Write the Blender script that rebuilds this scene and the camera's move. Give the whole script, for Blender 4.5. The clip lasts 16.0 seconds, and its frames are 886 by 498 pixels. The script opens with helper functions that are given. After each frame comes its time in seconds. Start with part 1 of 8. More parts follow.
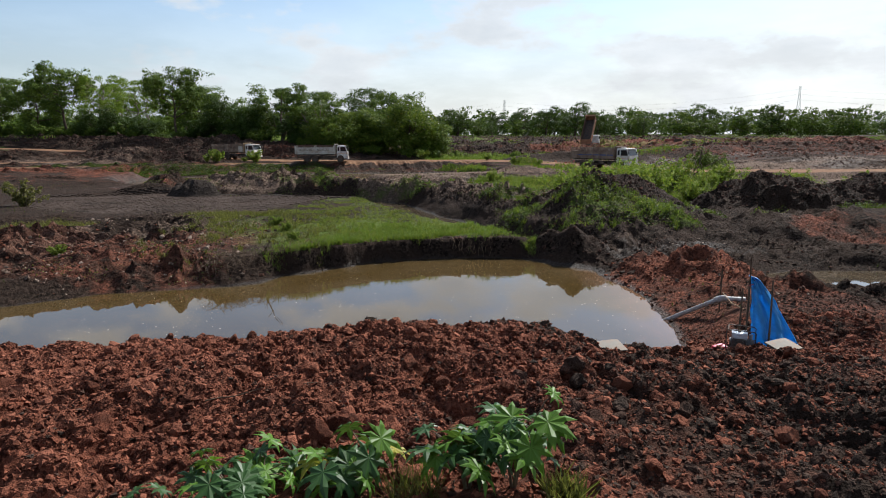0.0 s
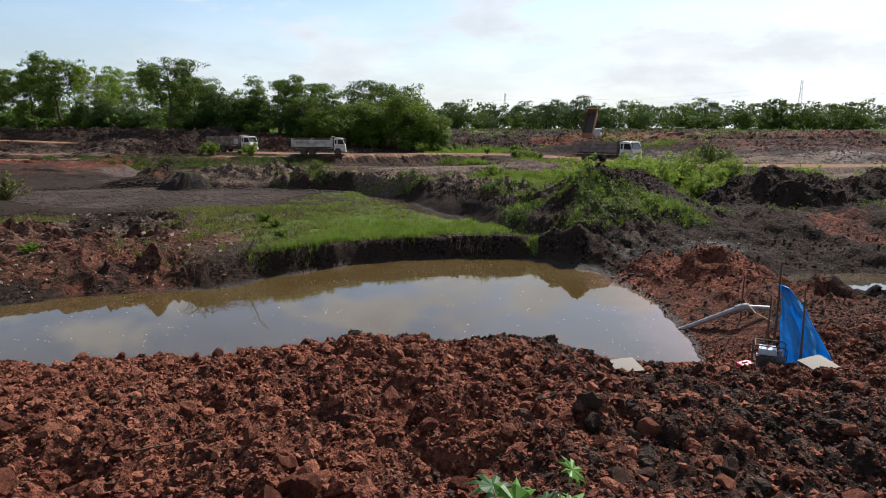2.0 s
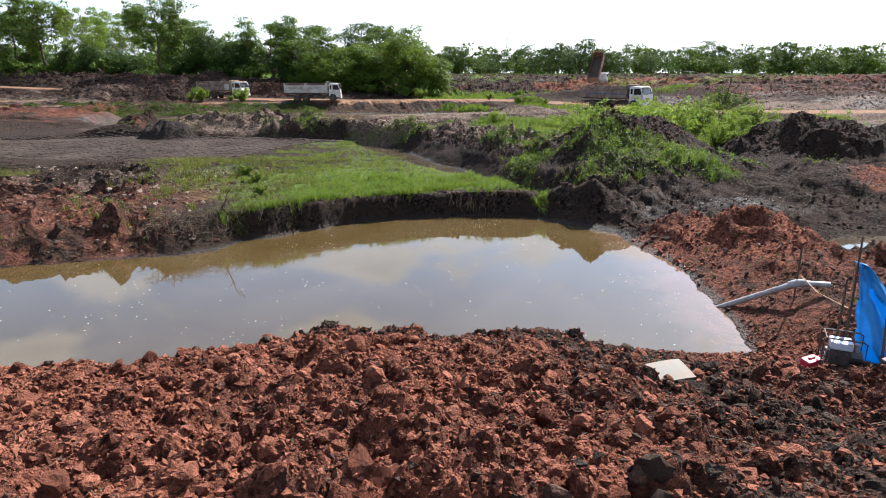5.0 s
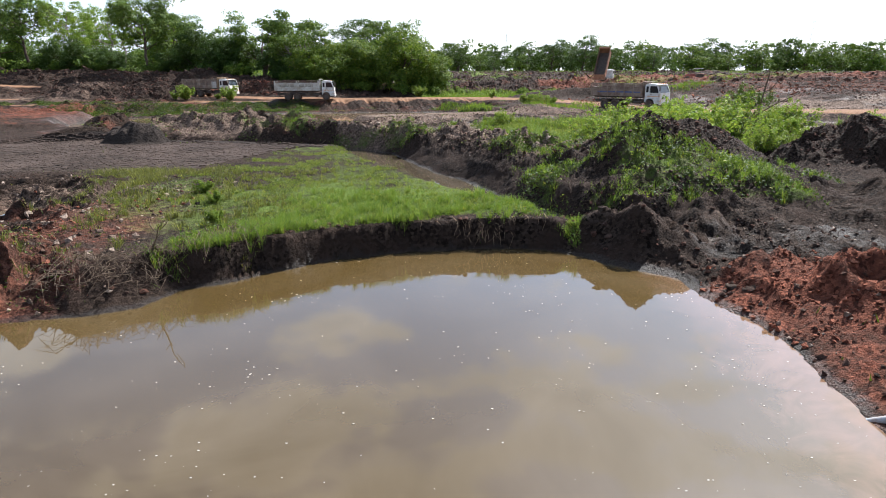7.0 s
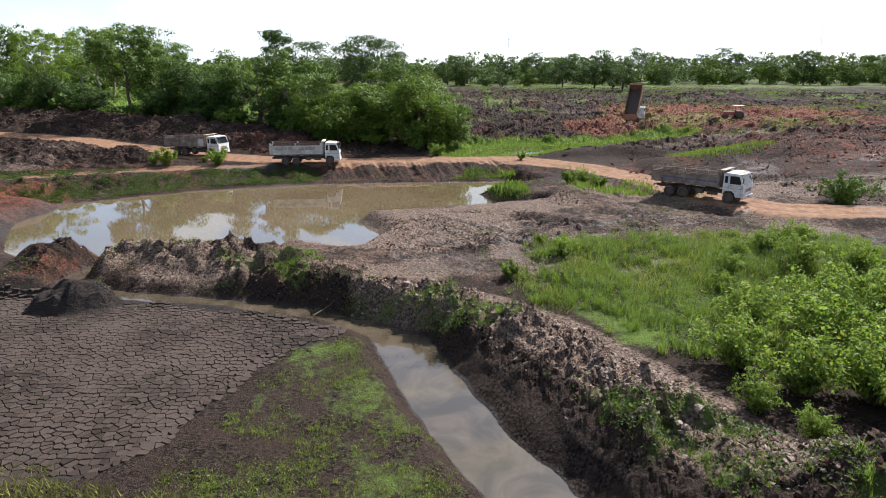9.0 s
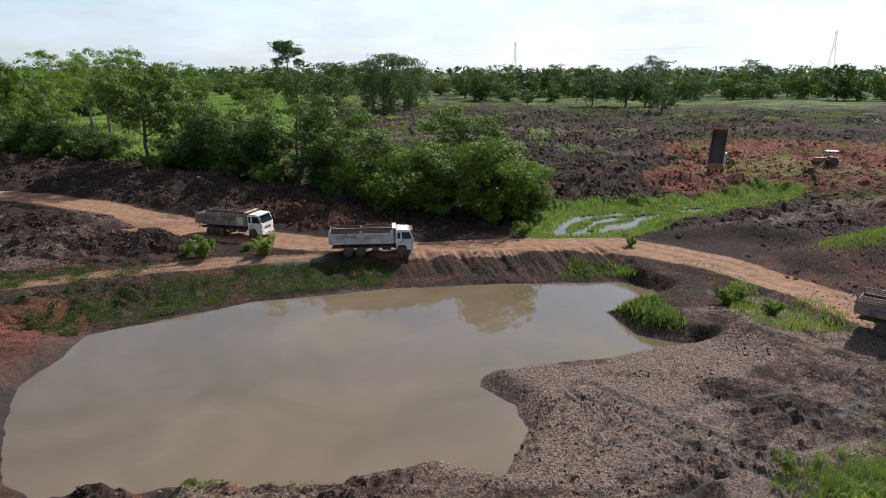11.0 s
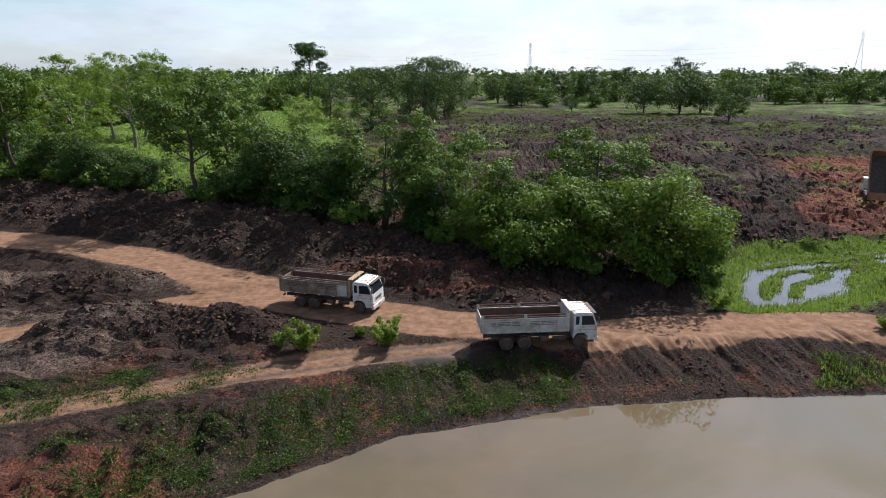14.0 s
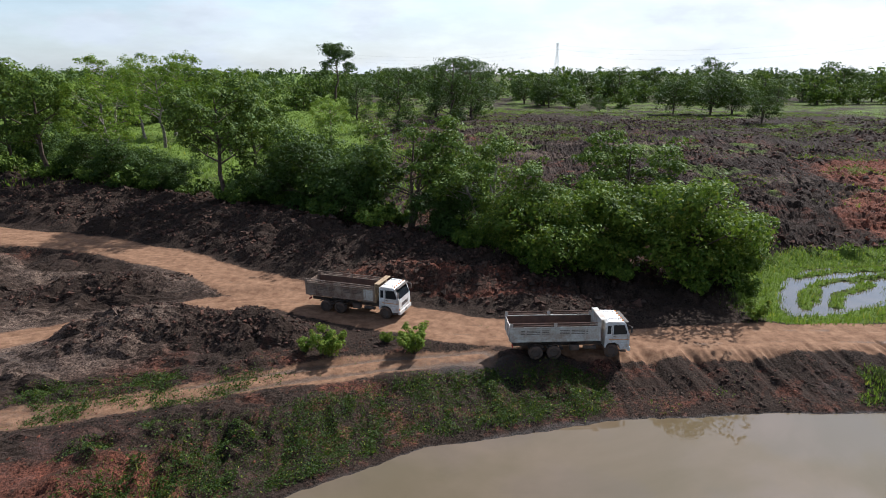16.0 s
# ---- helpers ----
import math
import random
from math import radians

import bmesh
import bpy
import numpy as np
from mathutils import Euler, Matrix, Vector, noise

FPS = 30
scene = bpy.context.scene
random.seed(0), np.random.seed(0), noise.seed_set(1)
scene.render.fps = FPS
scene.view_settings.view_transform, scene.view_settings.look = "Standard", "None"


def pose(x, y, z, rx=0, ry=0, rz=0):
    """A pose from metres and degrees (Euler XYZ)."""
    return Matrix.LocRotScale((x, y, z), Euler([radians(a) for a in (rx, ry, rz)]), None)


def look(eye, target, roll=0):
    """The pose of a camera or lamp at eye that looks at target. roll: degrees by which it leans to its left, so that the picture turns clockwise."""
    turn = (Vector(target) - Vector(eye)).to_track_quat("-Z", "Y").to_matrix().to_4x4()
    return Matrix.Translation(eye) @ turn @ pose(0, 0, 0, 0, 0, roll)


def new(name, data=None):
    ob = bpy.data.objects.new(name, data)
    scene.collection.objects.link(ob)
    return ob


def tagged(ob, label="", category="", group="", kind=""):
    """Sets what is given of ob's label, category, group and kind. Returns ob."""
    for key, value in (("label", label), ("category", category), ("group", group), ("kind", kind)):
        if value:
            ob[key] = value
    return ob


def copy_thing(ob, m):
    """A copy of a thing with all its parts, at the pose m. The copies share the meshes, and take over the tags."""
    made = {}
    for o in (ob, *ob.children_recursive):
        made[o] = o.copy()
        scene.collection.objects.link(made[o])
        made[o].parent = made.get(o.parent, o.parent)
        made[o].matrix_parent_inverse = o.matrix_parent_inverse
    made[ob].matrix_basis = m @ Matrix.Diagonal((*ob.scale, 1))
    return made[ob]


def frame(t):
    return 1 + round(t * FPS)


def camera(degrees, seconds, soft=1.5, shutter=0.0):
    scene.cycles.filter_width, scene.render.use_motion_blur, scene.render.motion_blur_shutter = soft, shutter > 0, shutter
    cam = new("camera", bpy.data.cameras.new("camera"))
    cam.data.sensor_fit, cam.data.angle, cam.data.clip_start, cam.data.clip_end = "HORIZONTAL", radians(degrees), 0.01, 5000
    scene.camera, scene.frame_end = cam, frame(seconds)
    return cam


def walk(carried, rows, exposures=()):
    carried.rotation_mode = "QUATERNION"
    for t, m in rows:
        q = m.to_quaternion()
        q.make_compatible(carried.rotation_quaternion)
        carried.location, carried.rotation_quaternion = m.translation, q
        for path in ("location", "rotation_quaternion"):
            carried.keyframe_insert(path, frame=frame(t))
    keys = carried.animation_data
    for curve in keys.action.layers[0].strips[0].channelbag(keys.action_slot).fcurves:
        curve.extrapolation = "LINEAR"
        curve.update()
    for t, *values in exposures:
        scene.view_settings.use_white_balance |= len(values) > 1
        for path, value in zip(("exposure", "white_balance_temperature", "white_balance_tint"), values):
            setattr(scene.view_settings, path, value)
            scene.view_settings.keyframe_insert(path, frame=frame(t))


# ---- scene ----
cam = camera(69.5, 16.0, soft=1.0)
ROWS = [
    (0, 0.003, -0.001, 5.943, -0.03, -10.18, 0.13),
    (0.5, 0.047, 0.433, 5.917, -0.05, -10.14, 0.09),
    (1, 0.081, 0.873, 5.911, -0.05, -10.15, 0.06),
    (1.5, 0.115, 1.317, 5.903, -0.03, -10.18, 0.00),
    (2, 0.149, 1.769, 5.890, -0.01, -10.78, -0.06),
    (2.5, 0.173, 2.265, 5.887, -0.00, -11.57, -0.08),
    (3, 0.194, 2.779, 5.886, -0.03, -12.54, -0.07),
    (3.5, 0.209, 3.293, 5.874, -0.00, -13.47, -0.05),
    (4, 0.214, 3.808, 5.866, 0.02, -14.44, -0.01),
    (6.5, 0.241, 8.209, 5.519, -0.02, -15.70, 0.08),
    (7, 0.071, 10.544, 5.620, -0.06, -15.64, 0.07),
    (7.5, -0.115, 13.688, 6.670, -0.02, -15.62, -0.01),
    (8, -0.447, 17.598, 8.692, -0.06, -15.65, 0.04),
    (8.5, -1.321, 21.752, 10.817, -0.08, -15.67, 0.04),
    (9, -2.746, 25.921, 12.894, -0.07, -15.69, 0.03),
    (9.5, -4.627, 30.121, 14.887, -0.01, -15.67, -0.04),
    (10, -6.965, 34.372, 16.904, -0.03, -15.67, -0.09),
    (12.5, -21.520, 55.127, 20.995, -0.18, -15.58, -0.02),
    (13, -23.871, 58.430, 20.966, -0.18, -15.56, 0.02),
    (13.5, -25.514, 60.941, 20.924, 0.05, -15.57, 0.01),
    (14, -26.454, 62.536, 20.899, 0.38, -15.58, -0.03),
    (14.5, -26.801, 63.290, 20.876, 0.72, -15.58, -0.02),
    (15, -26.799, 63.445, 20.896, 1.21, -15.59, -0.03),
    (15.5, -26.773, 63.485, 20.930, 1.87, -15.59, -0.02),
    (16, -26.768, 63.486, 21.054, 2.62, -15.58, -0.00),
]
walk(cam, [(t, pose(x, y, z, 90 + pitch, roll, yaw)) for t, x, y, z, yaw, pitch, roll in ROWS],
     exposures=[(t, stops, kelvin, 9) for t, stops, kelvin in ((0, 0.74, 6300), (2, 0.82, 6250), (3.5, 1.12, 6150), (4.2, 1.38, 6100), (6.5, 1.74, 6050), (7.1, 1.6, 6050), (7.6, 1.58, 6050), (8.1, 1.7, 6050), (9, 1.42, 6000), (10, 1.06, 5950), (12.5, 0.89, 5900), (16, 0.9, 5900))])

# world, sun
SUN_AZ, SUN_EL = 38.0, 44.0
world = bpy.data.worlds.new("world")
scene.world = world
world.use_nodes = True
wt = world.node_tree
wt.nodes.clear()


def wn(kind, **values):
    node = wt.nodes.new(kind)
    for key, value in values.items():
        node.inputs[key].default_value = value
    return node


sky = wt.nodes.new("ShaderNodeTexSky")
sky.sky_type, sky.sun_disc = "NISHITA", False
sky.sun_elevation, sky.sun_rotation = radians(SUN_EL), radians(SUN_AZ)
sky.air_density, sky.dust_density, sky.ozone_density = 1.0, 0.7, 1.5
coord = wt.nodes.new("ShaderNodeTexCoord")
split = wt.nodes.new("ShaderNodeSeparateXYZ")
wt.links.new(coord.outputs["Generated"], split.inputs[0])
lift = wt.nodes.new("ShaderNodeMath")
lift.operation = "MAXIMUM"
lift.inputs[1].default_value = 0.0
wt.links.new(split.outputs["Z"], lift.inputs[0])
cloud = wt.nodes.new("ShaderNodeTexNoise")
cloud.inputs["Scale"].default_value = 4.2
cloud.inputs["Detail"].default_value = 9.0
cloud.inputs["Roughness"].default_value = 0.55
puffs = wt.nodes.new("ShaderNodeVectorMath")
puffs.operation = "MULTIPLY"
puffs.inputs[1].default_value = (1.0, 1.0, 2.3)
wt.links.new(coord.outputs["Generated"], puffs.inputs[0])
wt.links.new(puffs.outputs[0], cloud.inputs["Vector"])
cover = wt.nodes.new("ShaderNodeValToRGB")
cover.color_ramp.elements[0].position, cover.color_ramp.elements[1].position = 0.49, 0.565
wt.links.new(cloud.outputs["Fac"], cover.inputs[0])
blend = wt.nodes.new("ShaderNodeMix")
blend.data_type = "RGBA"
wt.links.new(cover.outputs[0], blend.inputs["Factor"])
wt.links.new(sky.outputs[0], blend.inputs["A"])
pale = wt.nodes.new("ShaderNodeMix")
pale.data_type = "RGBA"
pale.inputs["Factor"].default_value = 0.85
wt.links.new(sky.outputs[0], pale.inputs["A"])
shaded = wt.nodes.new("ShaderNodeMix")
shaded.data_type = "RGBA"
shaded.inputs["A"].default_value, shaded.inputs["B"].default_value = (3.8, 4.1, 4.5, 1), (5.8, 5.9, 6.0, 1)
depth = wt.nodes.new("ShaderNodeMapRange")
depth.inputs["From Min"].default_value, depth.inputs["From Max"].default_value = 0.7, 0.54
wt.links.new(cloud.outputs["Fac"], depth.inputs["Value"])
wt.links.new(depth.outputs[0], shaded.inputs["Factor"])
wt.links.new(shaded.outputs["Result"], pale.inputs["B"])
wt.links.new(pale.outputs["Result"], blend.inputs["B"])
# white haze towards the horizon, strongest on the sun's side
haze = wt.nodes.new("ShaderNodeMapRange")
haze.interpolation_type = "SMOOTHERSTEP"
for key, value in (("From Min", 0.0), ("From Max", 0.27), ("To Min", 0.8), ("To Max", 0.0)):
    haze.inputs[key].default_value = value
wt.links.new(lift.outputs[0], haze.inputs["Value"])
sunward = wt.nodes.new("ShaderNodeVectorMath")
sunward.operation = "DOT_PRODUCT"
wt.links.new(coord.outputs["Generated"], sunward.inputs[0])
sunward.inputs[1].default_value = (math.sin(radians(SUN_AZ)), math.cos(radians(SUN_AZ)), 0.25)
veil = wt.nodes.new("ShaderNodeMapRange")
for key, value in (("From Min", 0.25), ("From Max", 1.0), ("To Min", 0.8), ("To Max", 1.1)):
    veil.inputs[key].default_value = value
wt.links.new(sunward.outputs["Value"], veil.inputs["Value"])
hazy = wt.nodes.new("ShaderNodeMath")
hazy.operation = "MULTIPLY"
hazy.use_clamp = True
wt.links.new(haze.outputs[0], hazy.inputs[0])
wt.links.new(veil.outputs[0], hazy.inputs[1])
misty = wt.nodes.new("ShaderNodeMix")
misty.data_type = "RGBA"
tone = wt.nodes.new("ShaderNodeMix")
tone.data_type = "RGBA"
tone.inputs["A"].default_value, tone.inputs["B"].default_value = (3.8, 4.15, 4.6, 1), (6.2, 6.3, 6.4, 1)
side_way = wt.nodes.new("ShaderNodeMapRange")
side_way.inputs["From Min"].default_value, side_way.inputs["From Max"].default_value = 0.3, 0.85
wt.links.new(sunward.outputs["Value"], side_way.inputs["Value"])
wt.links.new(side_way.outputs[0], tone.inputs["Factor"])
streaks = wt.nodes.new("ShaderNodeVectorMath")
streaks.operation = "MULTIPLY"
streaks.inputs[1].default_value = (1.0, 1.0, 3.6)
wt.links.new(coord.outputs["Generated"], streaks.inputs[0])
thin = wn("ShaderNodeTexNoise", Scale=5.5, Detail=8.0, Roughness=0.6)
wt.links.new(streaks.outputs[0], thin.inputs["Vector"])
thin_range = wn("ShaderNodeMapRange", **{"From Min": 0.38, "From Max": 0.62, "To Min": 0.86, "To Max": 1.08})
wt.links.new(thin.outputs["Fac"], thin_range.inputs["Value"])
streaky = wt.nodes.new("ShaderNodeVectorMath")
streaky.operation = "SCALE"
wt.links.new(tone.outputs["Result"], streaky.inputs[0])
wt.links.new(thin_range.outputs[0], streaky.inputs["Scale"])
wt.links.new(streaky.outputs[0], misty.inputs["B"])
wt.links.new(hazy.outputs[0], misty.inputs["Factor"])
wt.links.new(blend.outputs["Result"], misty.inputs["A"])
# the bright veil round the sun
near_sun = wt.nodes.new("ShaderNodeVectorMath")
near_sun.operation = "DOT_PRODUCT"
wt.links.new(coord.outputs["Generated"], near_sun.inputs[0])
near_sun.inputs[1].default_value = (math.sin(radians(SUN_AZ)) * math.cos(radians(SUN_EL)), math.cos(radians(SUN_AZ)) * math.cos(radians(SUN_EL)), math.sin(radians(SUN_EL)))
lobe = wt.nodes.new("ShaderNodeMath")
lobe.operation = "POWER"
lobe.use_clamp = False
floor_zero = wt.nodes.new("ShaderNodeMath")
floor_zero.operation = "MAXIMUM"
floor_zero.inputs[1].default_value = 0.0
wt.links.new(near_sun.outputs["Value"], floor_zero.inputs[0])
wt.links.new(floor_zero.outputs[0], lobe.inputs[0])
lobe.inputs[1].default_value = 14.0
glare = wt.nodes.new("ShaderNodeMix")
glare.data_type, glare.blend_type = "RGBA", "ADD"
glare.clamp_factor = False
glare.inputs["B"].default_value = (9.0, 9.0, 8.8, 1)
wt.links.new(lobe.outputs[0], glare.inputs["Factor"])
wt.links.new(misty.outputs["Result"], glare.inputs["A"])
background = wt.nodes.new("ShaderNodeBackground")
background.inputs["Strength"].default_value = 0.085
wt.links.new(glare.outputs["Result"], background.inputs["Color"])
world_out = wt.nodes.new("ShaderNodeOutputWorld")
wt.links.new(background.outputs[0], world_out.inputs[0])

sun_way = Vector((math.sin(radians(SUN_AZ)) * math.cos(radians(SUN_EL)), math.cos(radians(SUN_AZ)) * math.cos(radians(SUN_EL)), math.sin(radians(SUN_EL))))
sun = new("sun", bpy.data.lights.new("sun", "SUN"))
sun.data.energy, sun.data.angle, sun.data.color = 5.0, radians(0.6), (1.0, 0.96, 0.905)
sun.matrix_world = look(sun_way * 200, (0, 0, 0))


# materials
class Nodes:
    """A small helper round one node material."""

    def __init__(self, name):
        self.mat = bpy.data.materials.new(name)
        self.mat.use_nodes = True
        self.tree = self.mat.node_tree
        self.bsdf = self.tree.nodes["Principled BSDF"]
        self.out = self.tree.nodes["Material Output"]

    def node(self, kind, operation="", data_type="", blend_type="", feature="", attribute_name=""):
        node = self.tree.nodes.new(kind)
        if operation:
            node.operation = operation
        if data_type:
            node.data_type = data_type
        if blend_type:
            node.blend_type = blend_type
        if feature:
            node.feature = feature
        if attribute_name:
            node.attribute_name = attribute_name
        return node

    def put(self, socket, value):
        if isinstance(value, bpy.types.NodeSocket):
            self.tree.links.new(value, socket)
        elif isinstance(value, tuple) and len(value) == 3 and len(socket.default_value) == 4:
            socket.default_value = (*value, 1.0)
        else:
            socket.default_value = value

    def coords(self, what="Object"):
        return self.node("ShaderNodeTexCoord").outputs[what]

    def noise(self, scale, detail=4.0, rough=0.55, vec=None, warp=0.0):
        n = self.node("ShaderNodeTexNoise")
        n.inputs["Scale"].default_value, n.inputs["Detail"].default_value = scale, detail
        n.inputs["Roughness"].default_value, n.inputs["Distortion"].default_value = rough, warp
        self.put(n.inputs["Vector"], vec or self.coords())
        return n.outputs["Fac"]

    def cells(self, scale, feature="DISTANCE_TO_EDGE", vec=None):
        n = self.node("ShaderNodeTexVoronoi", feature=feature)
        n.inputs["Scale"].default_value = scale
        self.put(n.inputs["Vector"], vec or self.coords())
        return n.outputs["Distance"]

    def shards(self, scale):
        """A random value for each small crumb."""
        v = self.node("ShaderNodeTexVoronoi")
        v.inputs["Scale"].default_value = scale
        self.put(v.inputs["Vector"], self.coords())
        s = self.node("ShaderNodeSeparateColor")
        self.put(s.inputs[0], v.outputs["Color"])
        return s.outputs[0]

    def ramp(self, fac, *stops):
        n = self.node("ShaderNodeValToRGB")
        while len(n.color_ramp.elements) < len(stops):
            n.color_ramp.elements.new(0.5)
        for e, (at, colour) in zip(n.color_ramp.elements, stops):
            e.position = at
            e.color = (*colour, 1.0) if isinstance(colour, tuple) else (colour, colour, colour, 1.0)
        self.put(n.inputs[0], fac)
        return n.outputs[0]

    def mix(self, fac, a, b, kind="MIX"):
        n = self.node("ShaderNodeMix", data_type="RGBA", blend_type=kind)
        self.put(n.inputs["Factor"], fac)
        self.put(n.inputs["A"], a)
        self.put(n.inputs["B"], b)
        return n.outputs["Result"]

    def sum(self, op, a, b):
        n = self.node("ShaderNodeMath", operation=op)
        self.put(n.inputs[0], a)
        self.put(n.inputs[1], b)
        return n.outputs[0]

    def bump(self, height, strength=0.5, distance=0.05):
        n = self.node("ShaderNodeBump")
        n.inputs["Strength"].default_value, n.inputs["Distance"].default_value = strength, distance
        self.put(n.inputs["Height"], height)
        self.put(self.bsdf.inputs["Normal"], n.outputs[0])
        return n.outputs[0]

    def set(self, **values):
        for key, value in values.items():
            self.put(self.bsdf.inputs[key.replace("_", " ").title().replace("Ior", "IOR")], value)
        return self


def soil_colours(n, scale=1.0):
    """Dark grey mud, red laterite and pale dry silt, each broken up at two scales."""
    a = n.noise(0.9 * scale, 6)
    b = n.sum("ADD", n.sum("MULTIPLY", n.noise(9.0 * scale, 5, 0.65), 0.62), n.sum("MULTIPLY", n.shards(11.0 * scale), 0.38))
    dark = n.mix(n.ramp(b, (0.35, 0.0), (0.7, 1.0)), (0.0085, 0.0060, 0.0046), (0.054, 0.038, 0.029))
    dark = n.mix(n.ramp(a, (0.4, 0.0), (0.68, 1.0)), dark, (0.038, 0.025, 0.019))
    red = n.mix(n.ramp(b, (0.3, 0.0), (0.72, 1.0)), (0.044, 0.0155, 0.010), (0.24, 0.086, 0.052))
    red = n.mix(n.ramp(a, (0.45, 0.0), (0.7, 0.7)), red, (0.075, 0.037, 0.027))
    silt = n.mix(n.ramp(b, (0.3, 0.0), (0.72, 1.0)), (0.036, 0.024, 0.018), (0.215, 0.152, 0.115))
    return dark, red, silt


# terrain: the mesh carries soil zones in two attributes
n = Nodes("soil")
zone = n.node("ShaderNodeAttribute", attribute_name="zone").outputs["Color"]
cover_zone = n.node("ShaderNodeAttribute", attribute_name="cover").outputs["Color"]
zs, cs = n.node("ShaderNodeSeparateColor"), n.node("ShaderNodeSeparateColor")
n.put(zs.inputs[0], zone)
n.put(cs.inputs[0], cover_zone)
dark, red, silt = soil_colours(n)
mottle = n.noise(2.2, 6, 0.7)
broad_mottle = n.noise(0.32, 4, 0.6, warp=0.6)


def broken(fac, width=0.35):
    """A zone's edge, ragged by noise."""
    s = n.sum("ADD", fac, n.sum("MULTIPLY", n.sum("SUBTRACT", mottle, 0.5), 0.9))
    s = n.sum("ADD", s, n.sum("MULTIPLY", n.sum("SUBTRACT", broad_mottle, 0.5), 1.0))
    return n.ramp(s, (0.5 - width / 2, 0.0), (0.5 + width / 2, 1.0))


ground_colour = n.mix(broken(zs.outputs[0]), dark, red)
ground_colour = n.mix(broken(cs.outputs[2]), ground_colour, silt)
turf = n.mix(n.noise(5.0, 4), (0.045, 0.068, 0.013), (0.12, 0.165, 0.032))
ground_colour = n.mix(broken(zs.outputs[1]), ground_colour, turf)
clay = n.mix(n.ramp(n.noise(1.6, 6, 0.6), (0.35, 0.0), (0.7, 1.0)), (0.118, 0.063, 0.037), (0.215, 0.125, 0.076))
ground_colour = n.mix(broken(zs.outputs[2], 0.25), ground_colour, clay)
plate = n.mix(n.noise(3.0, 5), (0.022, 0.017, 0.015), (0.05, 0.04, 0.034))
ground_colour = n.mix(broken(cs.outputs[0], 0.2), ground_colour, plate)
wetness = broken(cs.outputs[1], 0.3)
ground_colour = n.mix(n.sum("MULTIPLY", wetness, 0.55), ground_colour, (0.02, 0.014, 0.01))
n.set(base_color=ground_colour, roughness=n.ramp(wetness, (0.0, 0.92), (1.0, 0.6)))
n.put(n.bsdf.inputs["Specular IOR Level"], n.ramp(wetness, (0.0, 0.04), (1.0, 0.16)))
clotted = n.sum("ADD", n.cells(3.2, "F1"), n.sum("MULTIPLY", n.cells(9.0, "F1"), 0.45))
relief = n.sum("SUBTRACT", n.sum("ADD", n.noise(6.0, 6, 0.7), n.sum("MULTIPLY", n.noise(26.0, 3), 0.4)), n.sum("MULTIPLY", clotted, 0.22))
relief = n.sum("MULTIPLY", relief, n.sum("SUBTRACT", 1.0, n.sum("MULTIPLY", zs.outputs[2], 0.8)))
n.bump(relief, 1.0, 0.2)
SOIL = n.mat


def clod_material(name, which, shift):
    n = Nodes(name)
    tones = soil_colours(n, 1.6)
    c = tones[which]
    if which == 0:
        c = n.mix(0.35, c, (0.095, 0.070, 0.056))
    rnd = n.node("ShaderNodeNewGeometry").outputs["Random Per Island"]
    per = n.node("ShaderNodeObjectInfo").outputs["Random"]
    r = n.sum("FRACT", n.sum("ADD", rnd, per), 0.0)
    c = n.mix(n.ramp(r, (0.1, 0.0), (0.95, shift)), c, (tones[1], (0.26, 0.10, 0.062), (0.40, 0.31, 0.25))[which])
    c = n.mix(n.ramp(n.sum("FRACT", n.sum("MULTIPLY", r, 7.0), 0.0), (0.0, 0.42), (0.45, 0.0)), c, tuple(0.3 * v for v in ((0.10, 0.075, 0.06), (0.14, 0.05, 0.035), (0.2, 0.15, 0.12))[which]))
    n.set(base_color=c, roughness=0.93)
    n.put(n.bsdf.inputs["Specular IOR Level"], 0.04)
    n.bump(n.sum("ADD", n.noise(9.0, 6, 0.7), n.noise(40.0, 3)), 0.9, 0.05)
    return n.mat


CLOD_RED = clod_material("red_clod", 1, 0.75)
CLOD_DARK = clod_material("dark_clod", 0, 0.35)
CLOD_PALE = clod_material("pale_clod", 2, 0.6)


def water_material(name, deep, silted, patch=0.25, ruffled=0.16, ior=1.4, shore=False):
    n = Nodes(name)
    c = n.mix(n.ramp(n.noise(patch, 5, 0.6, warp=1.5), (0.38, 0.0), (0.68, 1.0)), deep, silted)
    if shore:  # red silt drifting in streaks along the eastern shore
        axes = n.node("ShaderNodeSeparateXYZ")
        n.put(axes.inputs[0], n.coords())
        east = n.sum("ADD", axes.outputs[0], n.sum("MULTIPLY", n.noise(0.9, 5, 0.65, warp=2.5), 3.4))
        c = n.mix(n.ramp(n.sum("MULTIPLY", east, 0.1), (0.72, 0.0), (0.92, 0.75)), c, (0.15, 0.085, 0.055))
    n.set(base_color=c, roughness=n.ramp(n.noise(0.45, 5, 0.65, warp=2.0), (0.42, 0.012), (0.75, ruffled)), ior=ior)
    n.bump(n.sum("ADD", n.noise(2.2, 3), n.sum("MULTIPLY", n.noise(9.0, 2), 0.4)), 0.012, 0.05)
    return n.mat


WATER_A = water_material("pond_water", (0.050, 0.032, 0.011), (0.066, 0.045, 0.021), 0.25, 0.05, 1.5, True)
WATER_B = water_material("silty_pond_water", (0.078, 0.057, 0.030), (0.105, 0.074, 0.046), 0.06, 0.014, 1.38)
WATER_C = water_material("ditch_water", (0.04, 0.031, 0.02), (0.075, 0.056, 0.037), 0.4, 0.04)


